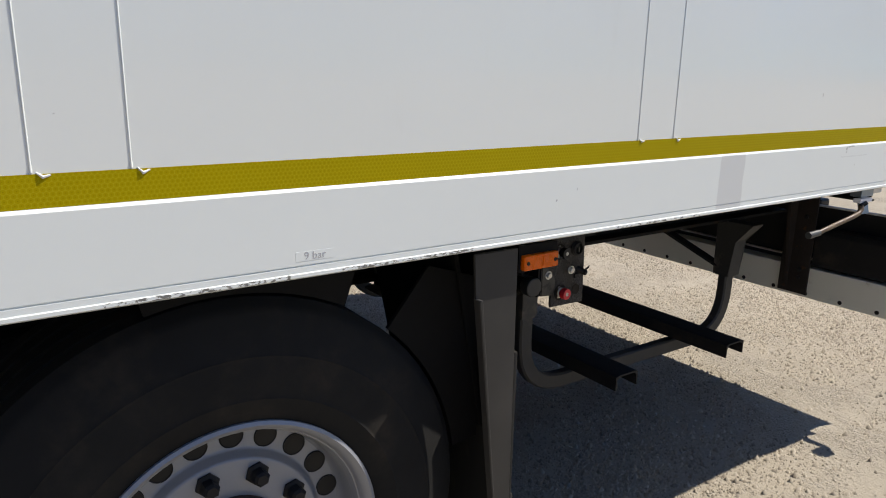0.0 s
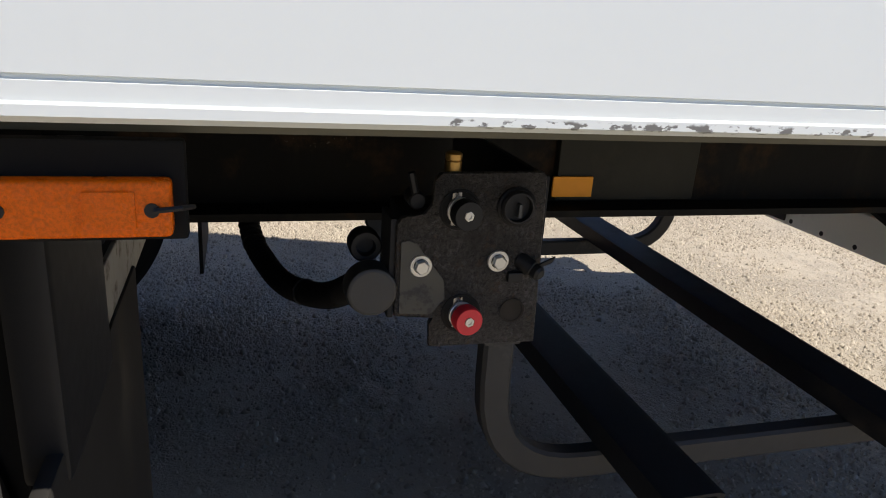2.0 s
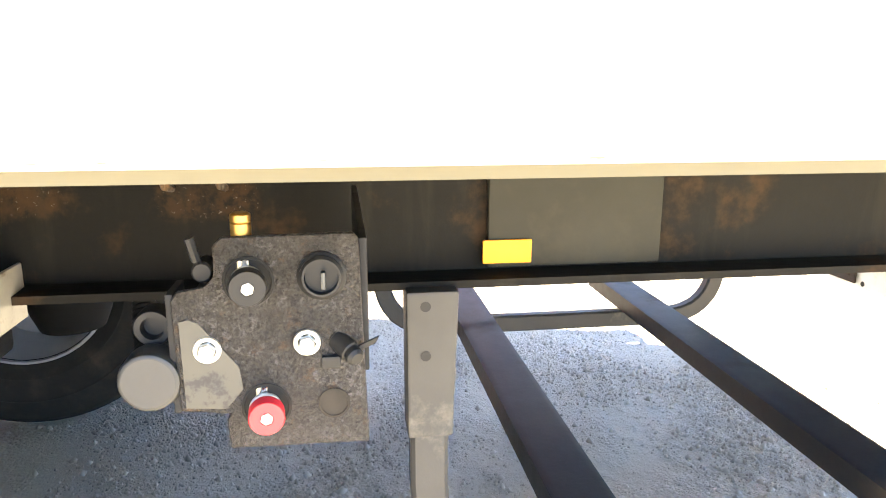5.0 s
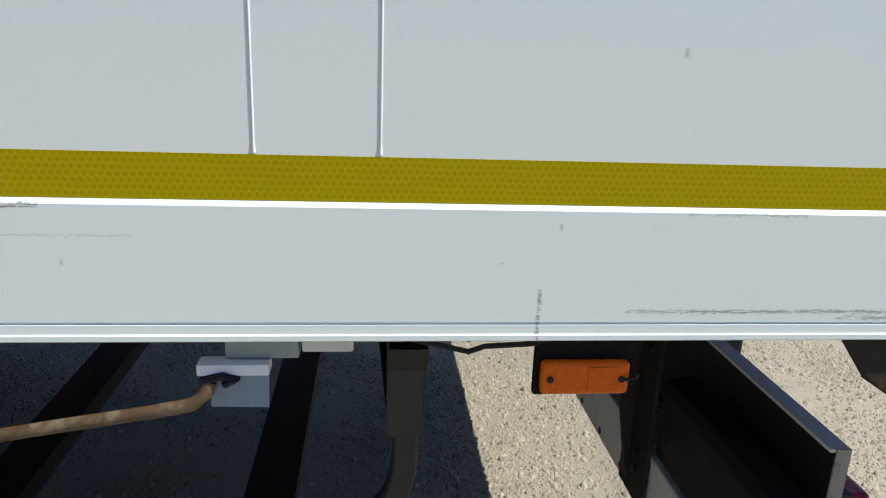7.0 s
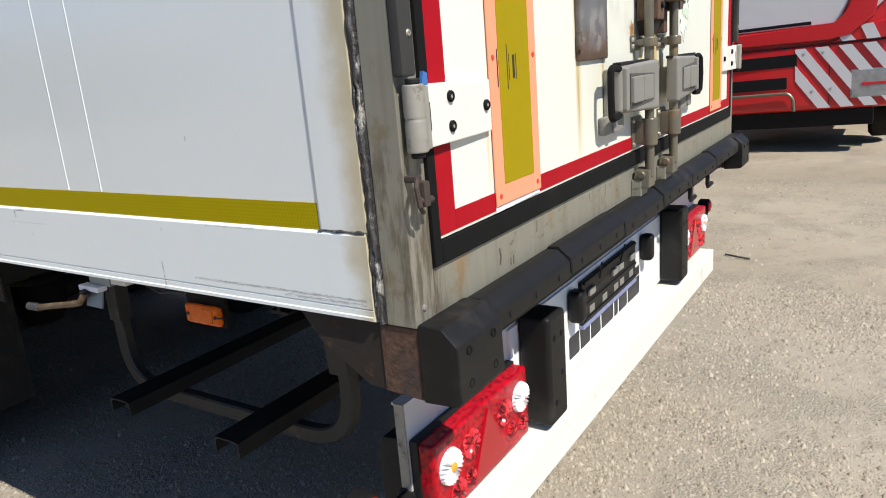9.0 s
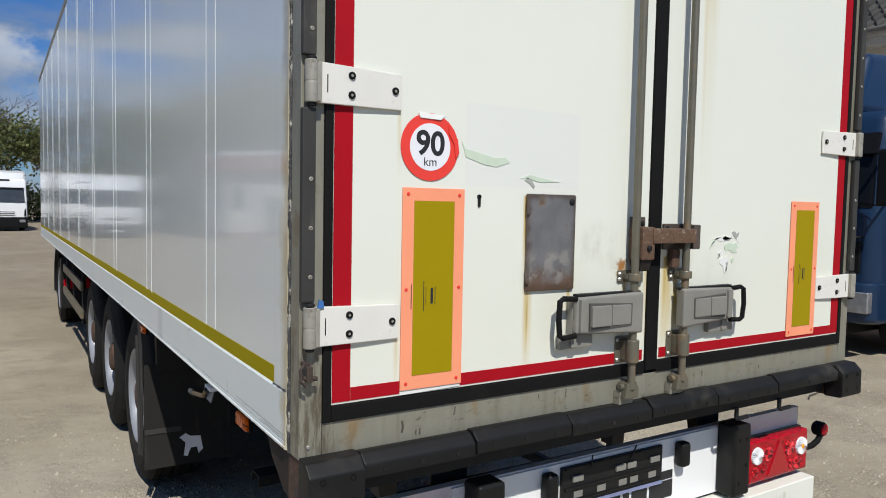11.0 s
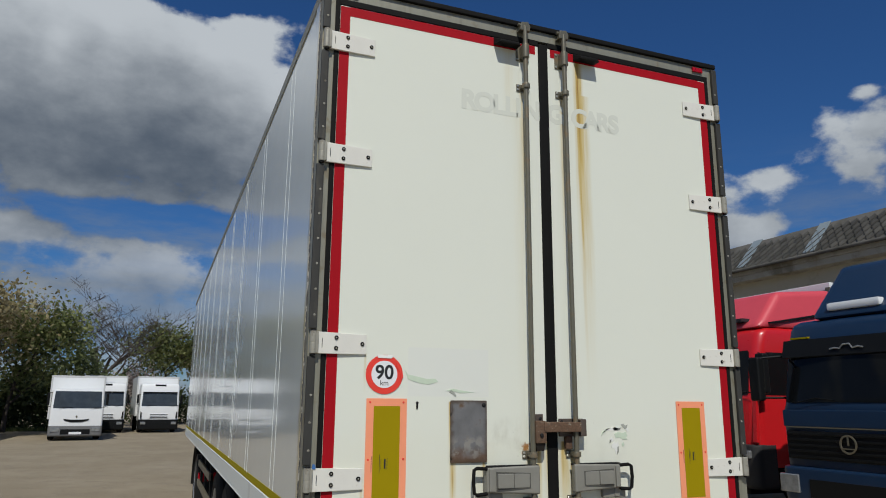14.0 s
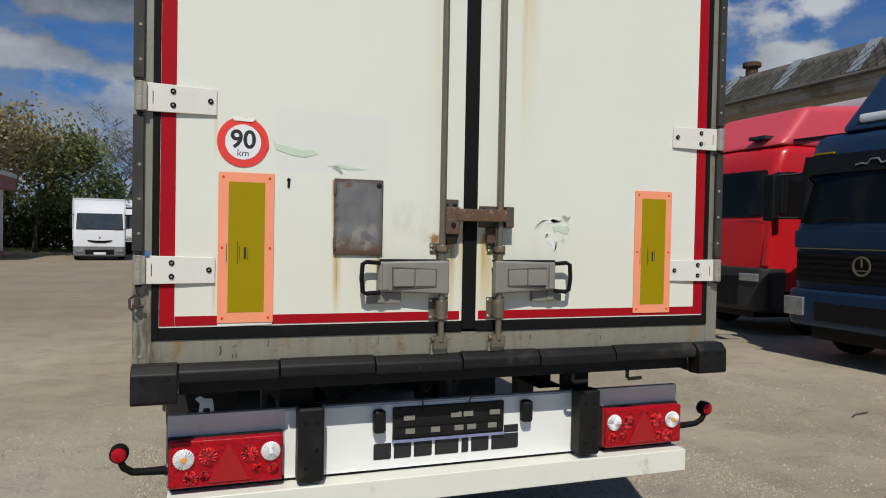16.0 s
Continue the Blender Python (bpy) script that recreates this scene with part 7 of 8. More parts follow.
# blue and red tractors beside the trailer, facing it
blue = truck("truck_tractor", "dark blue truck tractor with black grille and sun visor", (6.95, 3.91, 0), -88, 2.4, PAINT_BLUE, 3.16, (1.88, 2.72), grille=(1.02, 1.10, 1.50), bumper=(0.48, 0.99), bumper_mat=PAINT_BLUE, badge=(1.34, 0.13), fairing=(3.14, 4.0, 0.3), group=PK, depth=2.2, lamps=(0.84, 1.17, 0.62, 0.88), slats=5, inset=0.13, fin=0.42, bow=0.07, rad=0.20, mfwd=0.28)
part("sun_visor", Shape().prism([(0.13, 2.58), (0.16, 2.565), (0.245, 2.83), (0.195, 2.845)], 0, -1.10, 1.10, 0.01), DARK_TRIM, blue, "black band over the windscreen")
part("light_strip", Shape().box((-0.42, 0.36, 3.25), (0.42, 0.50, 3.37), 0.04), PAINT_WHITE, blue, "row of clear roof lamps")
part("front_band", Shape().box((-1.06, -0.012, 1.56), (1.06, 0.05, 1.80), 0.02), PAINT_BLUE, blue)
part("chrome_line", Shape().box((-1.02, -0.018, 1.545), (1.02, 0.02, 1.562)), CHROME, blue)
part("visor_mark", Shape().tube([(-0.26, 0.133, 2.665), (-0.18, 0.137, 2.68), (-0.10, 0.135, 2.665), (-0.05, 0.146, 2.725), (0.05, 0.146, 2.725), (0.10, 0.135, 2.665), (0.18, 0.137, 2.68), (0.26, 0.133, 2.665)], 0.012, 6), BOLT, blue, "plain pale ornament")
part("visor_mark", Shape().box((-1.00, 0.225, 2.86), (-0.68, 0.29, 2.885)), YELLOW_PANEL, blue)
redt = truck("truck_tractor", "bright red truck tractor with tall roof fairing", (7.95, 7.82, 0), -90, 2.45, PAINT_RED, 3.30, (2.02, 2.90), bumper=(0.42, 1.18), bumper_mat=GREY_BUMPER, fairing=(3.28, 4.02, 0.40), fairing_mat=PAINT_RED2, group=PK, depth=2.2, lamps=(0.70, 1.12, 0.94, 1.08), inset=0.20, bow=0.06, rad=0.18)
part("corner_deflector", Shape().prism([(0.02, 1.22), (0.10, 1.20), (0.14, 1.98), (0.08, 2.00)], 0, 1.13, 1.235, 0.02), PAINT_RED, redt, "red corner air deflector")
part("roof_slit", Shape().hull([(1.14, 0.62, 3.36), (1.14, 2.10, 3.58), (1.14, 2.10, 3.63), (1.14, 0.62, 3.39), (1.20, 0.62, 3.36), (1.20, 2.10, 3.58), (1.20, 2.10, 3.63), (1.20, 0.62, 3.39)]), DARK_TRIM, redt, "dark slit under the fairing")
for i in range(4):
    part("wordmark_block", Shape().box((0.45 + 0.10 * i, 0.30, 3.42), (0.52 + 0.10 * i, 0.62, 3.48)), INK, redt, "dark block of a covered wordmark")
ct = thing("curtain_trailer", "grey curtain-sided trailer parked behind the red tractor", "trailer", (10.45, 8.1, 0), -90, PK)
part("curtain", Shape().box((-1.27, 0.0, 1.15), (1.27, 12.0, 4.18), 0.03), BOX_GREY, ct, "grey tarpaulin")
part("top_rail", Shape().box((-1.29, -0.03, 4.14), (1.29, 12.02, 4.30), 0.02), PAINT_WHITE, ct)
for x in (-1.24, 1.24):
    part("corner_pillar", Shape().box((x - 0.05, -0.04, 1.1), (x + 0.05, 0.06, 4.2), 0.01), CHROME, ct)
for y in (7.6, 8.9, 10.2):
    for sgn in (-1, 1):
        simple_wheel(ct, sgn * 1.05, y, sgn=sgn)
part("chassis", Shape().box((-0.6, 0.1, 0.85), (0.6, 11.9, 1.15), 0.02), DARK_TRIM, ct)

# striped red rescue truck, white and green trucks beyond the rear
rescue = truck("recovery_truck", "red truck with grey diagonal warning stripes on its bumper", (8.5, 0.64, 0.03), -89, 2.46, PAINT_RED, 3.4, (2.30, 3.2), floor=1.2, bumper=(0.53, 1.38), bumper_mat=PAINT_RED, group=PK, depth=2.2, lamps=(0.74, 1.18, 0.66, 1.02), opening=False, box=(2.35, 2.46, 3.2, 5.5), box_mat=PAINT_RED)
rescue.matrix_basis = rescue.matrix_basis @ pose(0, 0, 0, 0, -2.0, 0)


def clipped(poly, lo, hi):
    """The part of an outline that lies between two upright lines."""
    for lim, keep in ((lo, 1), (hi, -1)):
        out = []
        for p, q in zip(poly, poly[1:] + poly[:1]):
            a, b = (p[0] - lim) * keep, (q[0] - lim) * keep
            if a >= 0:
                out.append(p)
            if a * b < 0:
                k = a / (a - b)
                out.append((p[0] + (q[0] - p[0]) * k, p[1] + (q[1] - p[1]) * k))
        poly = out
    return poly


for i in range(6):
    x = -0.20 + 0.265 * i
    band = clipped([(x, 1.34), (x + 0.15, 1.34), (x + 0.72, 0.56), (x + 0.57, 0.56)], 0.10, 1.14)
    if len(band) > 2:
        part("warning_stripe", Shape().prism(band, 1, -0.064, -0.054), GREY_STRIPE, rescue, "grey reflective diagonal stripe")
part("bumper_corner", Shape().prism([(0.47, 1.375), (0.82, 1.53), (1.10, 1.60), (1.19, 1.50), (1.22, 1.375)], 1, -0.045, 0.35, 0.02), PAINT_RED, rescue, "raised red bumper corner")
for x in (0.66, 0.93):
    part("warning_stripe", Shape().prism([(x - 0.10, 1.50 if x < 0.8 else 1.565), (x + 0.04, 1.50 if x < 0.8 else 1.575), (x + 0.13, 1.385), (x - 0.02, 1.385)], 1, -0.054, -0.044), GREY_STRIPE, rescue, "grey reflective diagonal stripe")
part("bumper_seam", Shape().box((-1.15, -0.060, 1.362), (1.15, -0.03, 1.374)).box((0.495, -0.0585, 0.56), (0.503, -0.03, 1.37)), DARK_TRIM, rescue)
part("step_bar", Shape().tube(bend([(-1.2, -0.10, 0.78), (0.02, -0.10, 0.78), (0.08, -0.10, 0.70), (0.09, -0.10, 0.54)], 0.04), 0.022, 8), CHROME, rescue)
part("front_panel", Shape().prism([(-1.1, 1.62), (0.54, 1.62), (0.62, 1.70), (0.84, 2.24), (-1.1, 2.24)], 1, -0.020, 0.06, 0.01), GREY_STRIPE, rescue, "grey front panel")
part("panel_slot", Shape().box((-1.0, -0.026, 1.635), (0.28, 0.0, 1.675), 0.004), DARK_TRIM, rescue)
part("panel_edge", Shape().prism([(-1.1, 1.44), (0.49, 1.42), (0.72, 1.46), (0.98, 1.66), (1.10, 2.24), (0.90, 2.24), (0.68, 1.72), (0.54, 1.595), (-1.1, 1.595)], 1, -0.075, 0.04, 0.02), PAINT_RED, rescue, "raised red edge of the front panel")
part("corner_stripe", Shape().prism([(0.98, 1.74), (1.19, 1.93), (1.19, 2.18), (1.09, 2.18)], 1, -0.014, 0.12), GREY_STRIPE, rescue, "grey corner stripe")
part("bumper_vent", Shape().box((-1.0, -0.064, 1.12), (0.12, -0.03, 1.28), 0.01).box((-0.9, -0.064, 0.84), (0.0, -0.03, 0.99), 0.01), DARK_TRIM, rescue, "dark bumper vents")
part("lamp_divider", Shape().box((0.86, -0.072, 0.815), (1.16, -0.05, 0.85), 0.004), PAINT_RED, rescue)
for x, z in ((0.20, 1.27), (0.42, 1.27), (0.30, 0.78), (0.52, 0.80)):
    part("bumper_screw", Shape().ring((x, -0.055, z), (0, -1, 0), [(0.02, 0), (0.018, 0.012), (0, 0.014)], 12), BOLT, rescue)
part("lower_guard", Shape().box((-1.0, 0.1, 0.30), (1.0, 0.5, 0.53), 0.02), DARK_TRIM, rescue)
white2 = truck("cargo_truck", "white truck with black slots and grey bumper", (12.6, -2.25, 0.0), -92, 2.54, CAB_PALE, 2.95, (2.02, 2.84), grille=(0.80, 1.24, 1.34), bumper=(0.50, 1.04), bumper_mat=GREY_BUMPER, group=PK, slats=1, lamps=(0.72, 1.10, 0.77, 0.92), box=(2.2, 2.55, 3.3, 8.0), glass=PALE_GLASS)
white2.matrix_basis = white2.matrix_basis @ pose(0, 0, 0, 0, -2.0, 0)
for a, b, z0, z1 in ((-0.95, 0.95, 1.40, 1.435), (-1.0, 1.0, 1.14, 1.18), (-0.52, -0.24, 1.89, 1.94), (0.34, 0.62, 1.89, 1.94)):
    part("front_slot", Shape().box((a, -0.022, z0), (b, 0.03, z1), 0.006), DARK_TRIM, white2)
for x in (-0.40, -0.13, 0.13, 0.40):
    part("bumper_slot", Shape().box((x - 0.11, -0.066, 0.76), (x + 0.11, -0.03, 0.88), 0.01), DARK_TRIM, white2)
part("bumper_lip", Shape().box((-1.0, -0.068, 0.60), (1.0, -0.03, 0.63), 0.01), BOX_GREY, white2, "worn pale edge of the bumper")
for i in range(5):
    part("wordmark_block", Shape().box((-0.23 + 0.095 * i, -0.032, 1.255), (-0.155 + 0.095 * i, -0.012, 1.325)), BOX_GREY, white2, "pale block of a covered wordmark")
bg = part("round_badge", Shape().ring((-0.75, -0.002, 1.64), (0, -1, 0), [(0.11, 0), (0.11, 0.008), (0, 0.008)], 24), surface("badge_green", (0.10, 0.42, 0.28), 0.5), white2, "round green badge")
lettering("badge_letter", "G", 0.16, shift(-0.75, -0.012, 1.585) @ pose(0, 0, 0, 90), SIGN_WHITE, bg, 0.001)
green = truck("cargo_truck", "bright green truck with black grille", (22.0, -7.45, 0), -90, 2.5, PAINT_GREEN, 3.0, (2.25, 2.95), grille=(0.95, 1.25, 1.75), bumper=(0.40, 1.15), bumper_mat=PAINT_GREEN, badge=(1.52, 0.17), group=PK, slats=3, box=(2.3, 2.5, 3.4, 6.0), box_mat=PAINT_GREEN, lamps=(0.85, 1.18, 0.72, 0.95))

# ---- buildings ----
WALL_BEIGE = surface("beige_render", (0.42, 0.39, 0.31), 0.85, var=0.12, scale=0.8, dirt=(0.27, 0.24, 0.18), dirt_lo=0.52, dirt_hi=0.72, dirt_scale=0.7, bump=0.3, bscale=20, bdist=0.01)
ROOF_GREY = surface("fibre_cement", (0.105, 0.098, 0.088), 0.9, var=0.25, scale=0.7, dirt=(0.06, 0.055, 0.045), dirt_lo=0.45, dirt_hi=0.65, dirt_scale=1.1, bump=0.3, bscale=12, bdist=0.02)
SKYLIGHT = surface("skylight_sheet", (0.21, 0.25, 0.275), 0.35, var=0.10, scale=2)
TURQ = surface("turquoise_render", (0.22, 0.40, 0.42), 0.8, var=0.08, scale=1.0)
BRICK_Y = surface("yellow_brick", (0.45, 0.33, 0.14), 0.85, var=0.25, scale=4, bump=0.3, bscale=30, bdist=0.01)

hall = thing("warehouse", "long hall with grey slate roof and skylight strips", "building", (20, 0, 0))
part("wall", Shape().box((0.0, 2.0, 0), (0.4, 60, 6.95)), WALL_BEIGE, hall, "stained beige wall")
part("gable_wall", Shape().prism([(0.0, 0.0), (16.0, 0.0), (16.0, 7.0), (0.4, 8.1), (0.0, 6.95)], 1, 2.0, 2.4), WALL_BEIGE, hall)
part("eaves_beam", Shape().box((-0.55, 1.8, 6.72), (0.2, 60.2, 6.95), 0.02).box((-0.62, 1.8, 6.95), (-0.2, 60.2, 7.12), 0.02), surface("concrete_eaves", (0.36, 0.34, 0.29), 0.85, var=0.1, scale=0.6, dirt=(0.2, 0.18, 0.14), dirt_lo=0.5, dirt_hi=0.7, dirt_scale=0.8), hall)
RX, RZ, RT, RUN = -0.75, 7.10, 1.15, 1.05
TOPZ = RZ + RT * RUN
roof = part("roof", Shape().hull([(RX, 1.5, RZ), (RX + RUN, 1.5, TOPZ), (RX + RUN, 60.5, TOPZ), (RX, 60.5, RZ), (RX, 1.5, RZ + 0.10), (RX + RUN, 1.5, TOPZ + 0.1), (RX + RUN, 60.5, TOPZ + 0.1), (RX, 60.5, RZ + 0.10)]), ROOF_GREY, hall, "weathered grey slate roof")
part("far_roof", Shape().hull([(RX + RUN, 1.5, TOPZ), (16.6, 1.5, RZ), (16.6, 60.5, RZ), (RX + RUN, 60.5, TOPZ), (RX + RUN, 1.5, TOPZ + 0.1), (16.6, 1.5, RZ + 0.1), (16.6, 60.5, RZ + 0.1), (RX + RUN, 60.5, TOPZ + 0.1)]), ROOF_GREY, hall)
part("gutter", Shape().rod((RX - 0.06, 1.5, RZ + 0.02), (RX - 0.06, 60.5, RZ + 0.02), 0.07, 10), ROOF_GREY, hall)


def slate_material():
    mat = bpy.data.materials.new("grey_slate")
    mat.use_nodes = True
    k = Net(mat.node_tree)
    rnd = k.m("FRACT", k.m("ADD", k.n("ShaderNodeNewGeometry", "Random Per Island"), k.n("ShaderNodeObjectInfo", "Random")))
    co = k.n("ShaderNodeNewGeometry", "Position")
    c = k.mix(rnd, (0.040, 0.038, 0.035), (0.088, 0.083, 0.073))
    c = k.mix(k.m("MULTIPLY", k.step(k.noise(co, 0.9, 6.0, 0.65), 0.5, 0.7), 0.6), c, (0.045, 0.043, 0.034))
    b = k.n("ShaderNodeBsdfPrincipled", None, i_Base_Color=c, i_Roughness=0.85)
    k.n("ShaderNodeOutputMaterial", None, i_0=b.outputs[0])
    return mat


SLATE = slate_material()
SLATE_STEP = 0.17


def slate_corners(u, yy, lift, tip):
    """One diamond slate: four upper corners, then three under its lower edges."""
    q = 0.97 * SLATE_STEP
    out = []
    for du, dy, dz in ((-q, 0, tip), (0, q, 0.012), (q, 0, 0.0), (0, -q, 0.012)):
        out.append((RX + u + du, yy + dy, RZ + RT * (u + du) + lift + dz))
    for du, dy in ((-q, 0), (0, q), (0, -q)):
        out.append((RX + u + du, yy + dy, RZ + RT * (u + du) + 0.09))
    return out


SLATE_FACES = [(0, 1, 2, 3), (0, 4, 5, 1), (0, 3, 6, 4)]


def slates(parent):
    """Diamond slates laid in staggered rows over the yard side of the roof; those over the parked trucks are pieces of their own."""
    r2 = np.random.default_rng(21)
    v, f, single = [], [], []
    for i in range(8):
        for j in range(130):
            u = 0.10 + i * SLATE_STEP
            yy = 1.9 + j * SLATE_STEP * 2 + (SLATE_STEP if i % 2 else 0)
            if u > RUN - 0.15:
                continue
            lift, tip = 0.104 + r2.uniform(0.0, 0.006), r2.uniform(0.020, 0.034)
            if 8.0 < yy < 24.0 and len(single) < 288:
                single.append((u, yy, lift))
                continue
            n = len(v)
            v += slate_corners(u, yy, lift, tip)
            f += [tuple(n + a for a in q) for q in SLATE_FACES]
    me = bpy.data.meshes.new("slate_cladding")
    me.from_pydata(v, [], f)
    me.materials.append(SLATE)
    ob = new("slate_cladding", me)
    ob.parent = parent
    ob["label"] = "weathered grey diamond slates"
    tagged(ob, kind="stuff")
    one = bpy.data.meshes.new("slate")
    one.from_pydata([(a[0] - RX, a[1], a[2] - RZ) for a in slate_corners(0.0, 0.0, 0.0, 0.027)], [], SLATE_FACES)
    one.materials.append(SLATE)
    for u, yy, lift in single:
        sl = new("slate", one)
        sl.parent = roof
        sl.matrix_basis = shift(RX + u, yy, RZ + RT * u + lift)


slates(hall)
sky0 = part("skylight", Shape().hull([(RX + 0.02, -0.24, RZ + 0.15), (RX + RUN, -0.24, TOPZ + 0.13), (RX + RUN, 0.24, TOPZ + 0.13), (RX + 0.02, 0.24, RZ + 0.15), (RX + 0.02, -0.24, RZ + 0.18), (RX + RUN, -0.24, TOPZ + 0.16), (RX + RUN, 0.24, TOPZ + 0.16), (RX + 0.02, 0.24, RZ + 0.18)]), SKYLIGHT, hall, "pale ribbed skylight strip")
sky0.matrix_basis = shift(0, 5.2, 0)
for y in (8.4, 11.6, 14.8, 18.0, 21.2, 24.4, 27.6, 30.8, 34.0):
    again(sky0, shift(0, y, 0))
part("roof_vent", Shape().rod((0.5, 20.6, 7.4), (0.5, 20.6, 8.75), 0.24, 16).rod((0.5, 20.6, 8.75), (0.5, 20.6, 8.92), 0.36, 16), RUST, hall, "rusty round roof vent")
for y in np.arange(4.0, 58.0, 4.0):
    wn = part("window", Shape().box((-0.02, y, 3.6), (0.06, y + 2.4, 5.6)), GLASS, hall, "grimy hall window")
    part("window_bars", Shape().box((-0.035, y + 0.76, 3.6), (-0.015, y + 0.82, 5.6)).box((-0.035, y + 1.56, 3.6), (-0.015, y + 1.62, 5.6)).box((-0.036, y, 4.56), (-0.015, y + 2.4, 4.62)), DARK_TRIM, wn)

turq = thing("workshop", "turquoise workshop wall with yellow brick base", "building", (25.5, -24.0, 0))
part("wall", Shape().box((0, 0, 0.9), (8, 15.2, 6.0), 0.02), TURQ, turq)
part("pier", Shape().box((-0.25, 14.1, 0.9), (0.1, 14.9, 6.0), 0.02), PAINT_WHITE, turq)
part("roof", Shape().box((-0.4, -0.4, 6.0), (8.4, 15.4, 6.25), 0.03), ROOF_GREY, turq)
course = Shape()
for iz in range(9):
    for iy in range(48):
        y = 0.16 + iy * 0.31 + (0.155 if iz % 2 else 0)
        if y < 14.9:
            course.box((-0.06, y, 0.005 + iz * 0.1), (0.1, y + 0.295, 0.092 + iz * 0.1))
tagged(part("brick_base", course, BRICK_Y, turq, "yellow brick base courses"), kind="stuff")
part("gate", Shape().box((-0.06, 11.4, 0.95), (0.02, 13.8, 4.2), 0.02), surface("gate_paint", (0.16, 0.28, 0.27), 0.6, var=0.1, scale=2), turq, "dull green folding gate")

hut = thing("hut", "small white hut with an overhanging reddish roof", "building", (-11.75, 34.0, 0))
part("wall", Shape().box((-4, 0, 0.35), (1.45, 4.8, 3.5), 0.02), surface("hut_render", (0.60, 0.58, 0.55), 0.8, var=0.06, scale=1), hut)
part("plinth", Shape().box((-4.03, -0.03, -0.02), (1.48, 4.83, 0.35), 0.02), surface("plinth_paint", (0.30, 0.16, 0.13), 0.8, var=0.1, scale=2), hut, "reddish plinth")
part("roof", Shape().hull([(-4.4, -0.5, 3.46), (1.90, -0.5, 3.46), (1.90, 5.3, 3.46), (-4.4, 5.3, 3.46), (-4.4, -0.5, 4.6), (1.90, -0.5, 4.10), (1.90, 5.3, 4.10), (-4.4, 5.3, 4.6)], 0.03), surface("hut_roof", (0.30, 0.13, 0.11), 0.8, var=0.1, scale=2), hut, "reddish roof edge")
part("fascia", Shape().hull([(-4.42, -0.54, 4.60), (1.96, -0.54, 4.09), (1.96, 5.34, 4.09), (-4.42, 5.34, 4.60), (-4.42, -0.54, 4.82), (1.96, -0.54, 4.30), (1.96, 5.34, 4.30), (-4.42, 5.34, 4.82)], 0.02), PAINT_WHITE, hut, "pale roof edge sheet")
part("window", Shape().box((0.55, -0.03, 1.5), (1.15, 0.02, 2.7), 0.01), GLASS, hut)
part("door", Shape().box((-1.4, -0.03, 0.1), (-0.5, 0.02, 2.2), 0.01), GREY_BUMPER, hut)

# ---- trees ----
BARK = surface("bark", (0.060, 0.048, 0.040), 0.9, var=0.3, scale=6, bump=0.5, bscale=30, bdist=0.01)


def leaf_material(name, ca, cb):
    mat = bpy.data.materials.new(name)
    mat.use_nodes = True
    k = Net(mat.node_tree)
    r = k.n("ShaderNodeNewGeometry", "Random Per Island")
    c = k.mix(r, ca, cb)
    d = k.n("ShaderNodeBsdfPrincipled", None, i_Base_Color=c, i_Roughness=0.65)
    tr = k.n("ShaderNodeBsdfTranslucent", 0, i_Color=c)
    mx = k.n("ShaderNodeMixShader", 0, i_0=0.45, i_1=d.outputs[0], i_2=tr)
    k.n("ShaderNodeOutputMaterial", None, i_0=mx)
    return mat


LEAF_GREEN = leaf_material("spring_leaves", (0.085, 0.115, 0.035), (0.23, 0.24, 0.085))
LEAF_BROWN = leaf_material("budding_leaves", (0.20, 0.16, 0.08), (0.38, 0.33, 0.18))
LEAF_DARK = leaf_material("hedge_leaves", (0.040, 0.058, 0.020), (0.115, 0.135, 0.048))
LEAF_PINK = leaf_material("blossom", (0.42, 0.34, 0.30), (0.60, 0.52, 0.48))


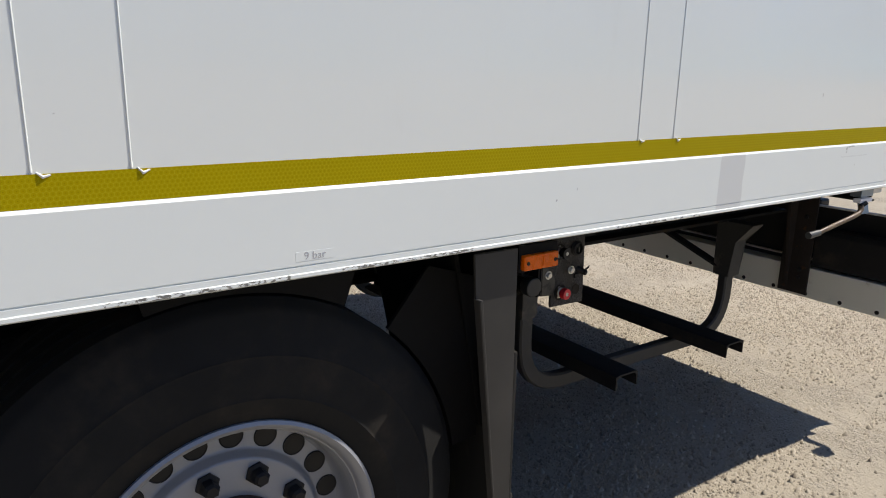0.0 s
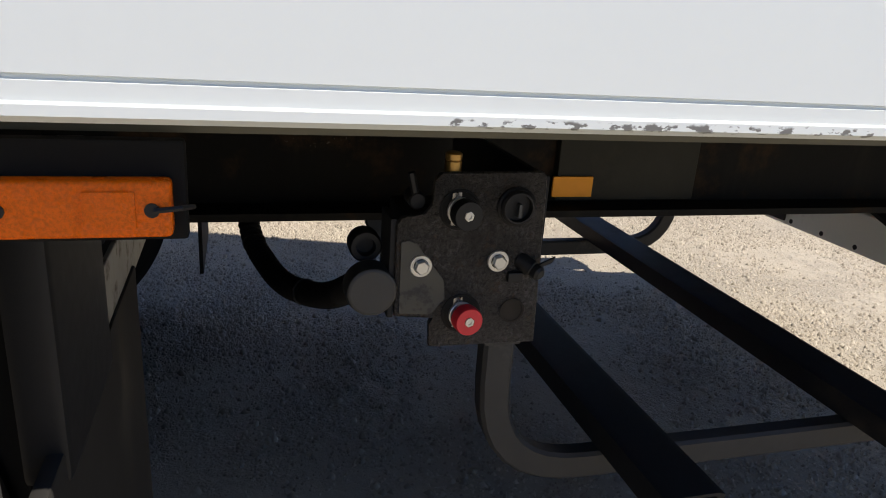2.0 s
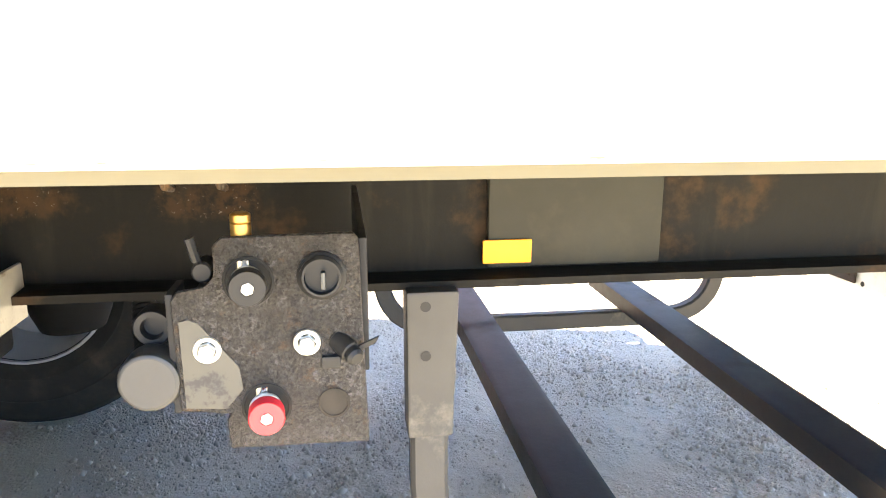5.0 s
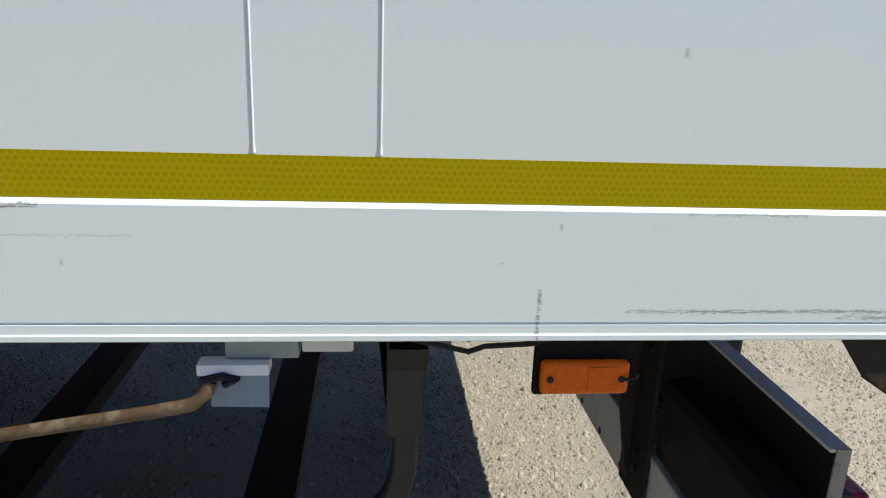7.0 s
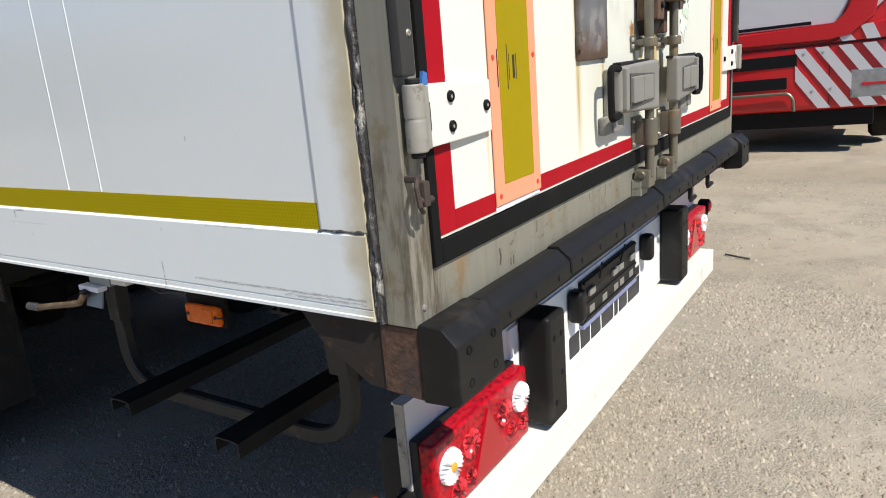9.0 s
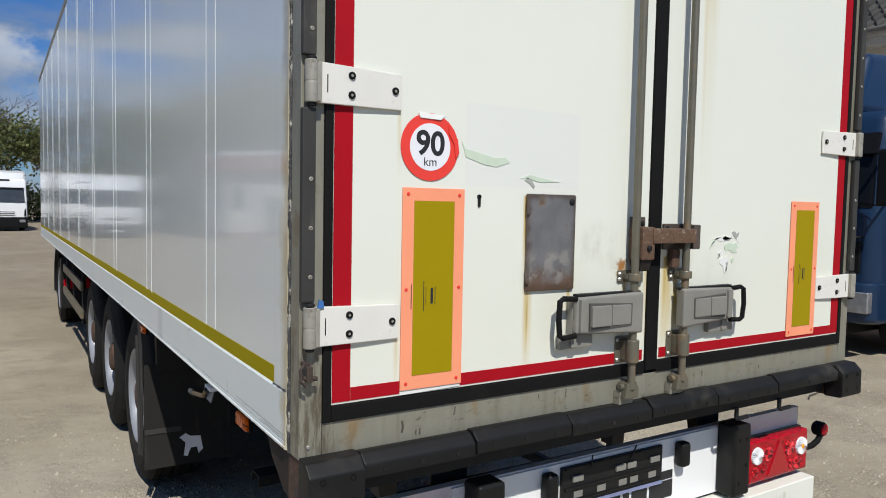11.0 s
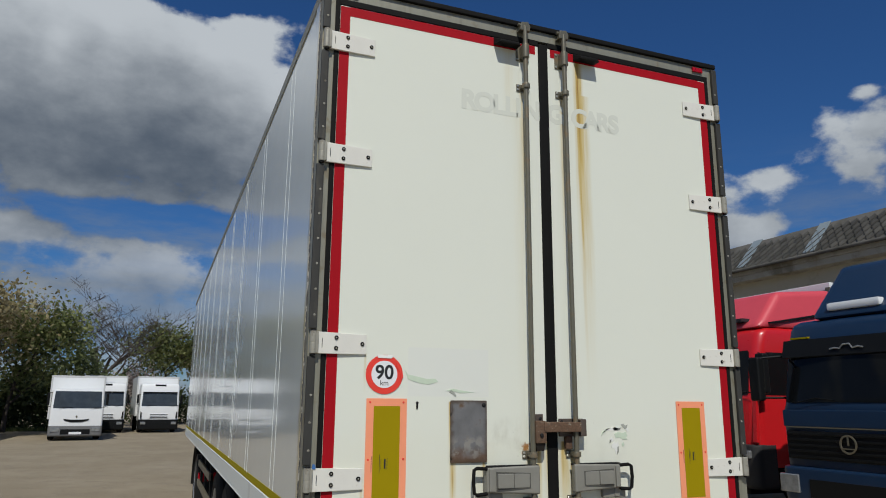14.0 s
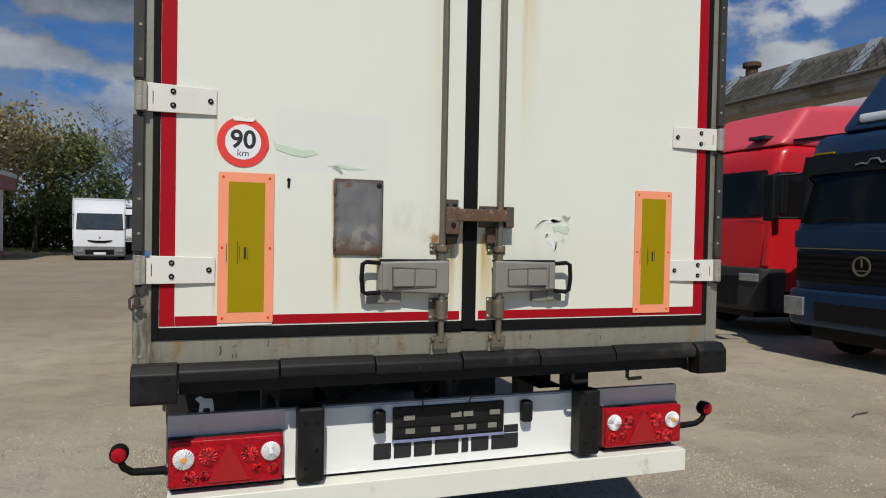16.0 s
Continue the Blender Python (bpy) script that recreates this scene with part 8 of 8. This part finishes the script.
def tree(name, label, at, height, spread, seed, leaf=None, leaves=0, size=0.16, trunk=0.16, first=0.22, levels=4, thin=0.008):
    rng = random.Random(seed)
    t = thing(name, label, "tree", at)
    wood, tips = Shape(), []

    def grow(p, d, length, r, lvl):
        pts, rad, q, dd = [p.copy()], [r], p.copy(), d.copy()
        n = 4
        for i in range(n):
            dd = (dd + Vector((rng.uniform(-1, 1), rng.uniform(-1, 1), rng.uniform(-0.35, 0.75))) * 0.20).normalized()
            q = q + dd * (length / n)
            pts.append(q.copy())
            rad.append(r * (1 - 0.55 * (i + 1) / n))
            if lvl >= 2:
                tips.append(q.copy())
        wood.tube(pts, rad, 7 if lvl == 0 else (5 if lvl < 3 else 3))
        if lvl < levels:
            for i in range(5 if lvl == 0 else rng.randint(3, 4)):
                k = rng.uniform(0.35, 1.0)
                j = min(int(k * n), n - 1)
                b = pts[j].lerp(pts[j + 1], k * n - j)
                a = rng.uniform(0, 2 * math.pi)
                nd = (dd * 0.55 + Vector((math.cos(a), math.sin(a), rng.uniform(0.0, 0.6))) * spread).normalized()
                grow(b, nd, length * rng.uniform(0.55, 0.75), max(rad[j] * 0.6, thin), lvl + 1)
    grow(Vector((0, 0, -0.1)), Vector((0.03, 0.02, 1)), height * 0.40, trunk, 0)
    part("trunk", wood, BARK, t)
    if leaf:
        r2 = np.random.default_rng(seed)
        tp = np.array([v[:] for v in tips])
        c = tp[r2.integers(0, len(tp), leaves)] + r2.normal(0, height * 0.045, (leaves, 3))
        c = c[c[:, 2] > height * first * 0.3]
        n = len(c)
        u = r2.normal(0, 1, (n, 3))
        u /= np.linalg.norm(u, axis=1)[:, None]
        v = np.cross(u, r2.normal(0, 1, (n, 3)))
        v /= np.linalg.norm(v, axis=1)[:, None] + 1e-6
        s = size * r2.uniform(0.5, 1.2, (n, 1))
        q = np.stack([c - u * s, c + v * s * 0.55, c + u * s, c - v * s * 0.55], 1).reshape(-1, 3)
        me = bpy.data.meshes.new("crown")
        me.from_pydata(q.tolist(), [], (np.arange(n * 4).reshape(-1, 4)).tolist())
        me.materials.append(leaf)
        cr = new("crown", me)
        cr.parent = t
    return t


TG = "trees at the end of the yard"
tagged(tree("tree", "leafy spring tree with brownish new foliage", (-12.2, 41, 0), 12.6, 1.0, 4, LEAF_BROWN, 8000, 0.15), group=TG)
tagged(tree("tree", "dense green spring tree over a hedge", (-10.4, 47, 0), 11.5, 1.1, 9, LEAF_GREEN, 7000, 0.15), group=TG)
tagged(tree("tree", "leafy spring tree with brownish new foliage", (-15.5, 46, 0), 13.5, 1.0, 31, LEAF_BROWN, 8000, 0.16), group=TG)
tagged(tree("tree", "bare tree with fine dark twigs", (-5.9, 56, 0), 15.0, 1.0, 12, None, 0, trunk=0.24, levels=5, thin=0.014), group=TG)
tagged(tree("tree", "bare tree with fine dark twigs", (-7.6, 60, 0), 14.5, 1.1, 22, None, 0, trunk=0.24, levels=5, thin=0.014), group=TG)
tagged(tree("tree", "budding tree with sparse pale green leaves", (-1.4, 60, 0), 11.5, 1.0, 17, LEAF_GREEN, 6000, 0.16), group=TG)
tagged(tree("tree", "small blossoming tree with pale flowers", (-3.6, 58, 0), 7.0, 1.2, 27, LEAF_PINK, 2500, 0.12), group=TG)
tagged(tree("tree", "leafy spring tree beyond the yard", (-20, 60, 0), 11.0, 1.0, 41, LEAF_GREEN, 8000, 0.2), group=TG)
tagged(tree("tree", "leafy spring tree beyond the yard", (3.5, 66, 0), 10.0, 1.0, 45, LEAF_BROWN, 7000, 0.2), group=TG)


def hedge(at, sx, sy, h, n, seed, mat):
    r2 = np.random.default_rng(seed)
    c = np.stack([r2.uniform(-sx, sx, n), r2.uniform(-sy, sy, n), r2.random(n) ** 0.8], -1)
    top = h * (0.72 + 0.28 * np.sin(c[:, 0] * 1.3 + seed) * np.cos(c[:, 0] * 0.47) + 0.1 * r2.normal(0, 1, n))
    c[:, 2] *= top
    u = r2.normal(0, 1, (n, 3))
    u /= np.linalg.norm(u, axis=1)[:, None]
    v = np.cross(u, r2.normal(0, 1, (n, 3)))
    v /= np.linalg.norm(v, axis=1)[:, None] + 1e-6
    s = 0.16 * r2.uniform(0.5, 1.3, (n, 1))
    q = np.stack([c - u * s, c + v * s * 0.6, c + u * s, c - v * s * 0.6], 1).reshape(-1, 3)
    me = bpy.data.meshes.new("hedge")
    me.from_pydata(q.tolist(), [], np.arange(n * 4).reshape(-1, 4).tolist())
    me.materials.append(mat)
    ob = new("hedge", me)
    ob.matrix_basis = shift(*at)
    tagged(ob, "overgrown dark green hedge along the yard", "hedge", kind="stuff")


hedge((-13.0, 51.5, 0), 9.0, 2.0, 5.6, 24000, 3, LEAF_DARK)
hedge((3.0, 68.0, 0), 12.0, 2.0, 4.4, 12000, 8, LEAF_DARK)
hedge((-22.0, 40, 0), 6.0, 12.0, 5.0, 12000, 6, LEAF_DARK)

# long grass at the foot of the hedge
def verge():
    r2 = np.random.default_rng(11)
    n = 7000
    x, y = r2.uniform(-24, -6.5, n), r2.uniform(48.5, 50.5, n)
    h, a = r2.uniform(0.10, 0.30, n), r2.uniform(0, 3.14, n)
    dx, dy = np.cos(a) * 0.03, np.sin(a) * 0.03
    v = np.stack([np.stack([x - dx, y - dy, 0 * h], -1), np.stack([x + dx, y + dy, 0 * h], -1), np.stack([x + r2.normal(0, 0.05, n), y + r2.normal(0, 0.05, n), h], -1)], 1).reshape(-1, 3)
    me = bpy.data.meshes.new("grass")
    me.from_pydata(v.tolist(), [], np.arange(n * 3).reshape(-1, 3).tolist())
    me.materials.append(LEAF_GREEN)
    tagged(new("grass", me), "rough green grass verge under the hedge", "grass", kind="stuff")


verge()

# small litter on the yard
LIT = surface("rubbish_dark", (0.06, 0.055, 0.05), 0.8)
for x, y, a, s in ((4.9, 2.2, 20, 0.16), (3.2, 0.3, 70, 0.10), (10.2, -3.6, 10, 0.22), (-3.0, 1.9, 40, 0.06), (2.6, 3.6, 0, 0.05)):
    t = new("twig", mesh_of("twig", Shape().tube([(-s, 0, 0.012), (-s * 0.2, s * 0.12, 0.016), (s, -s * 0.1, 0.012)], 0.007, 6), LIT))
    t.matrix_basis = pose(x, y, 0, 0, 0, a)
    tagged(t, "dark broken twig lying on the gravel", "twig")

# the yard lies a little below the level from which the trailer was set out
LEVEL = -0.055
for ob in list(scene.objects):
    if ob.parent is None and ob not in (cam, sun, trailer):
        ob.location.z += LEVEL
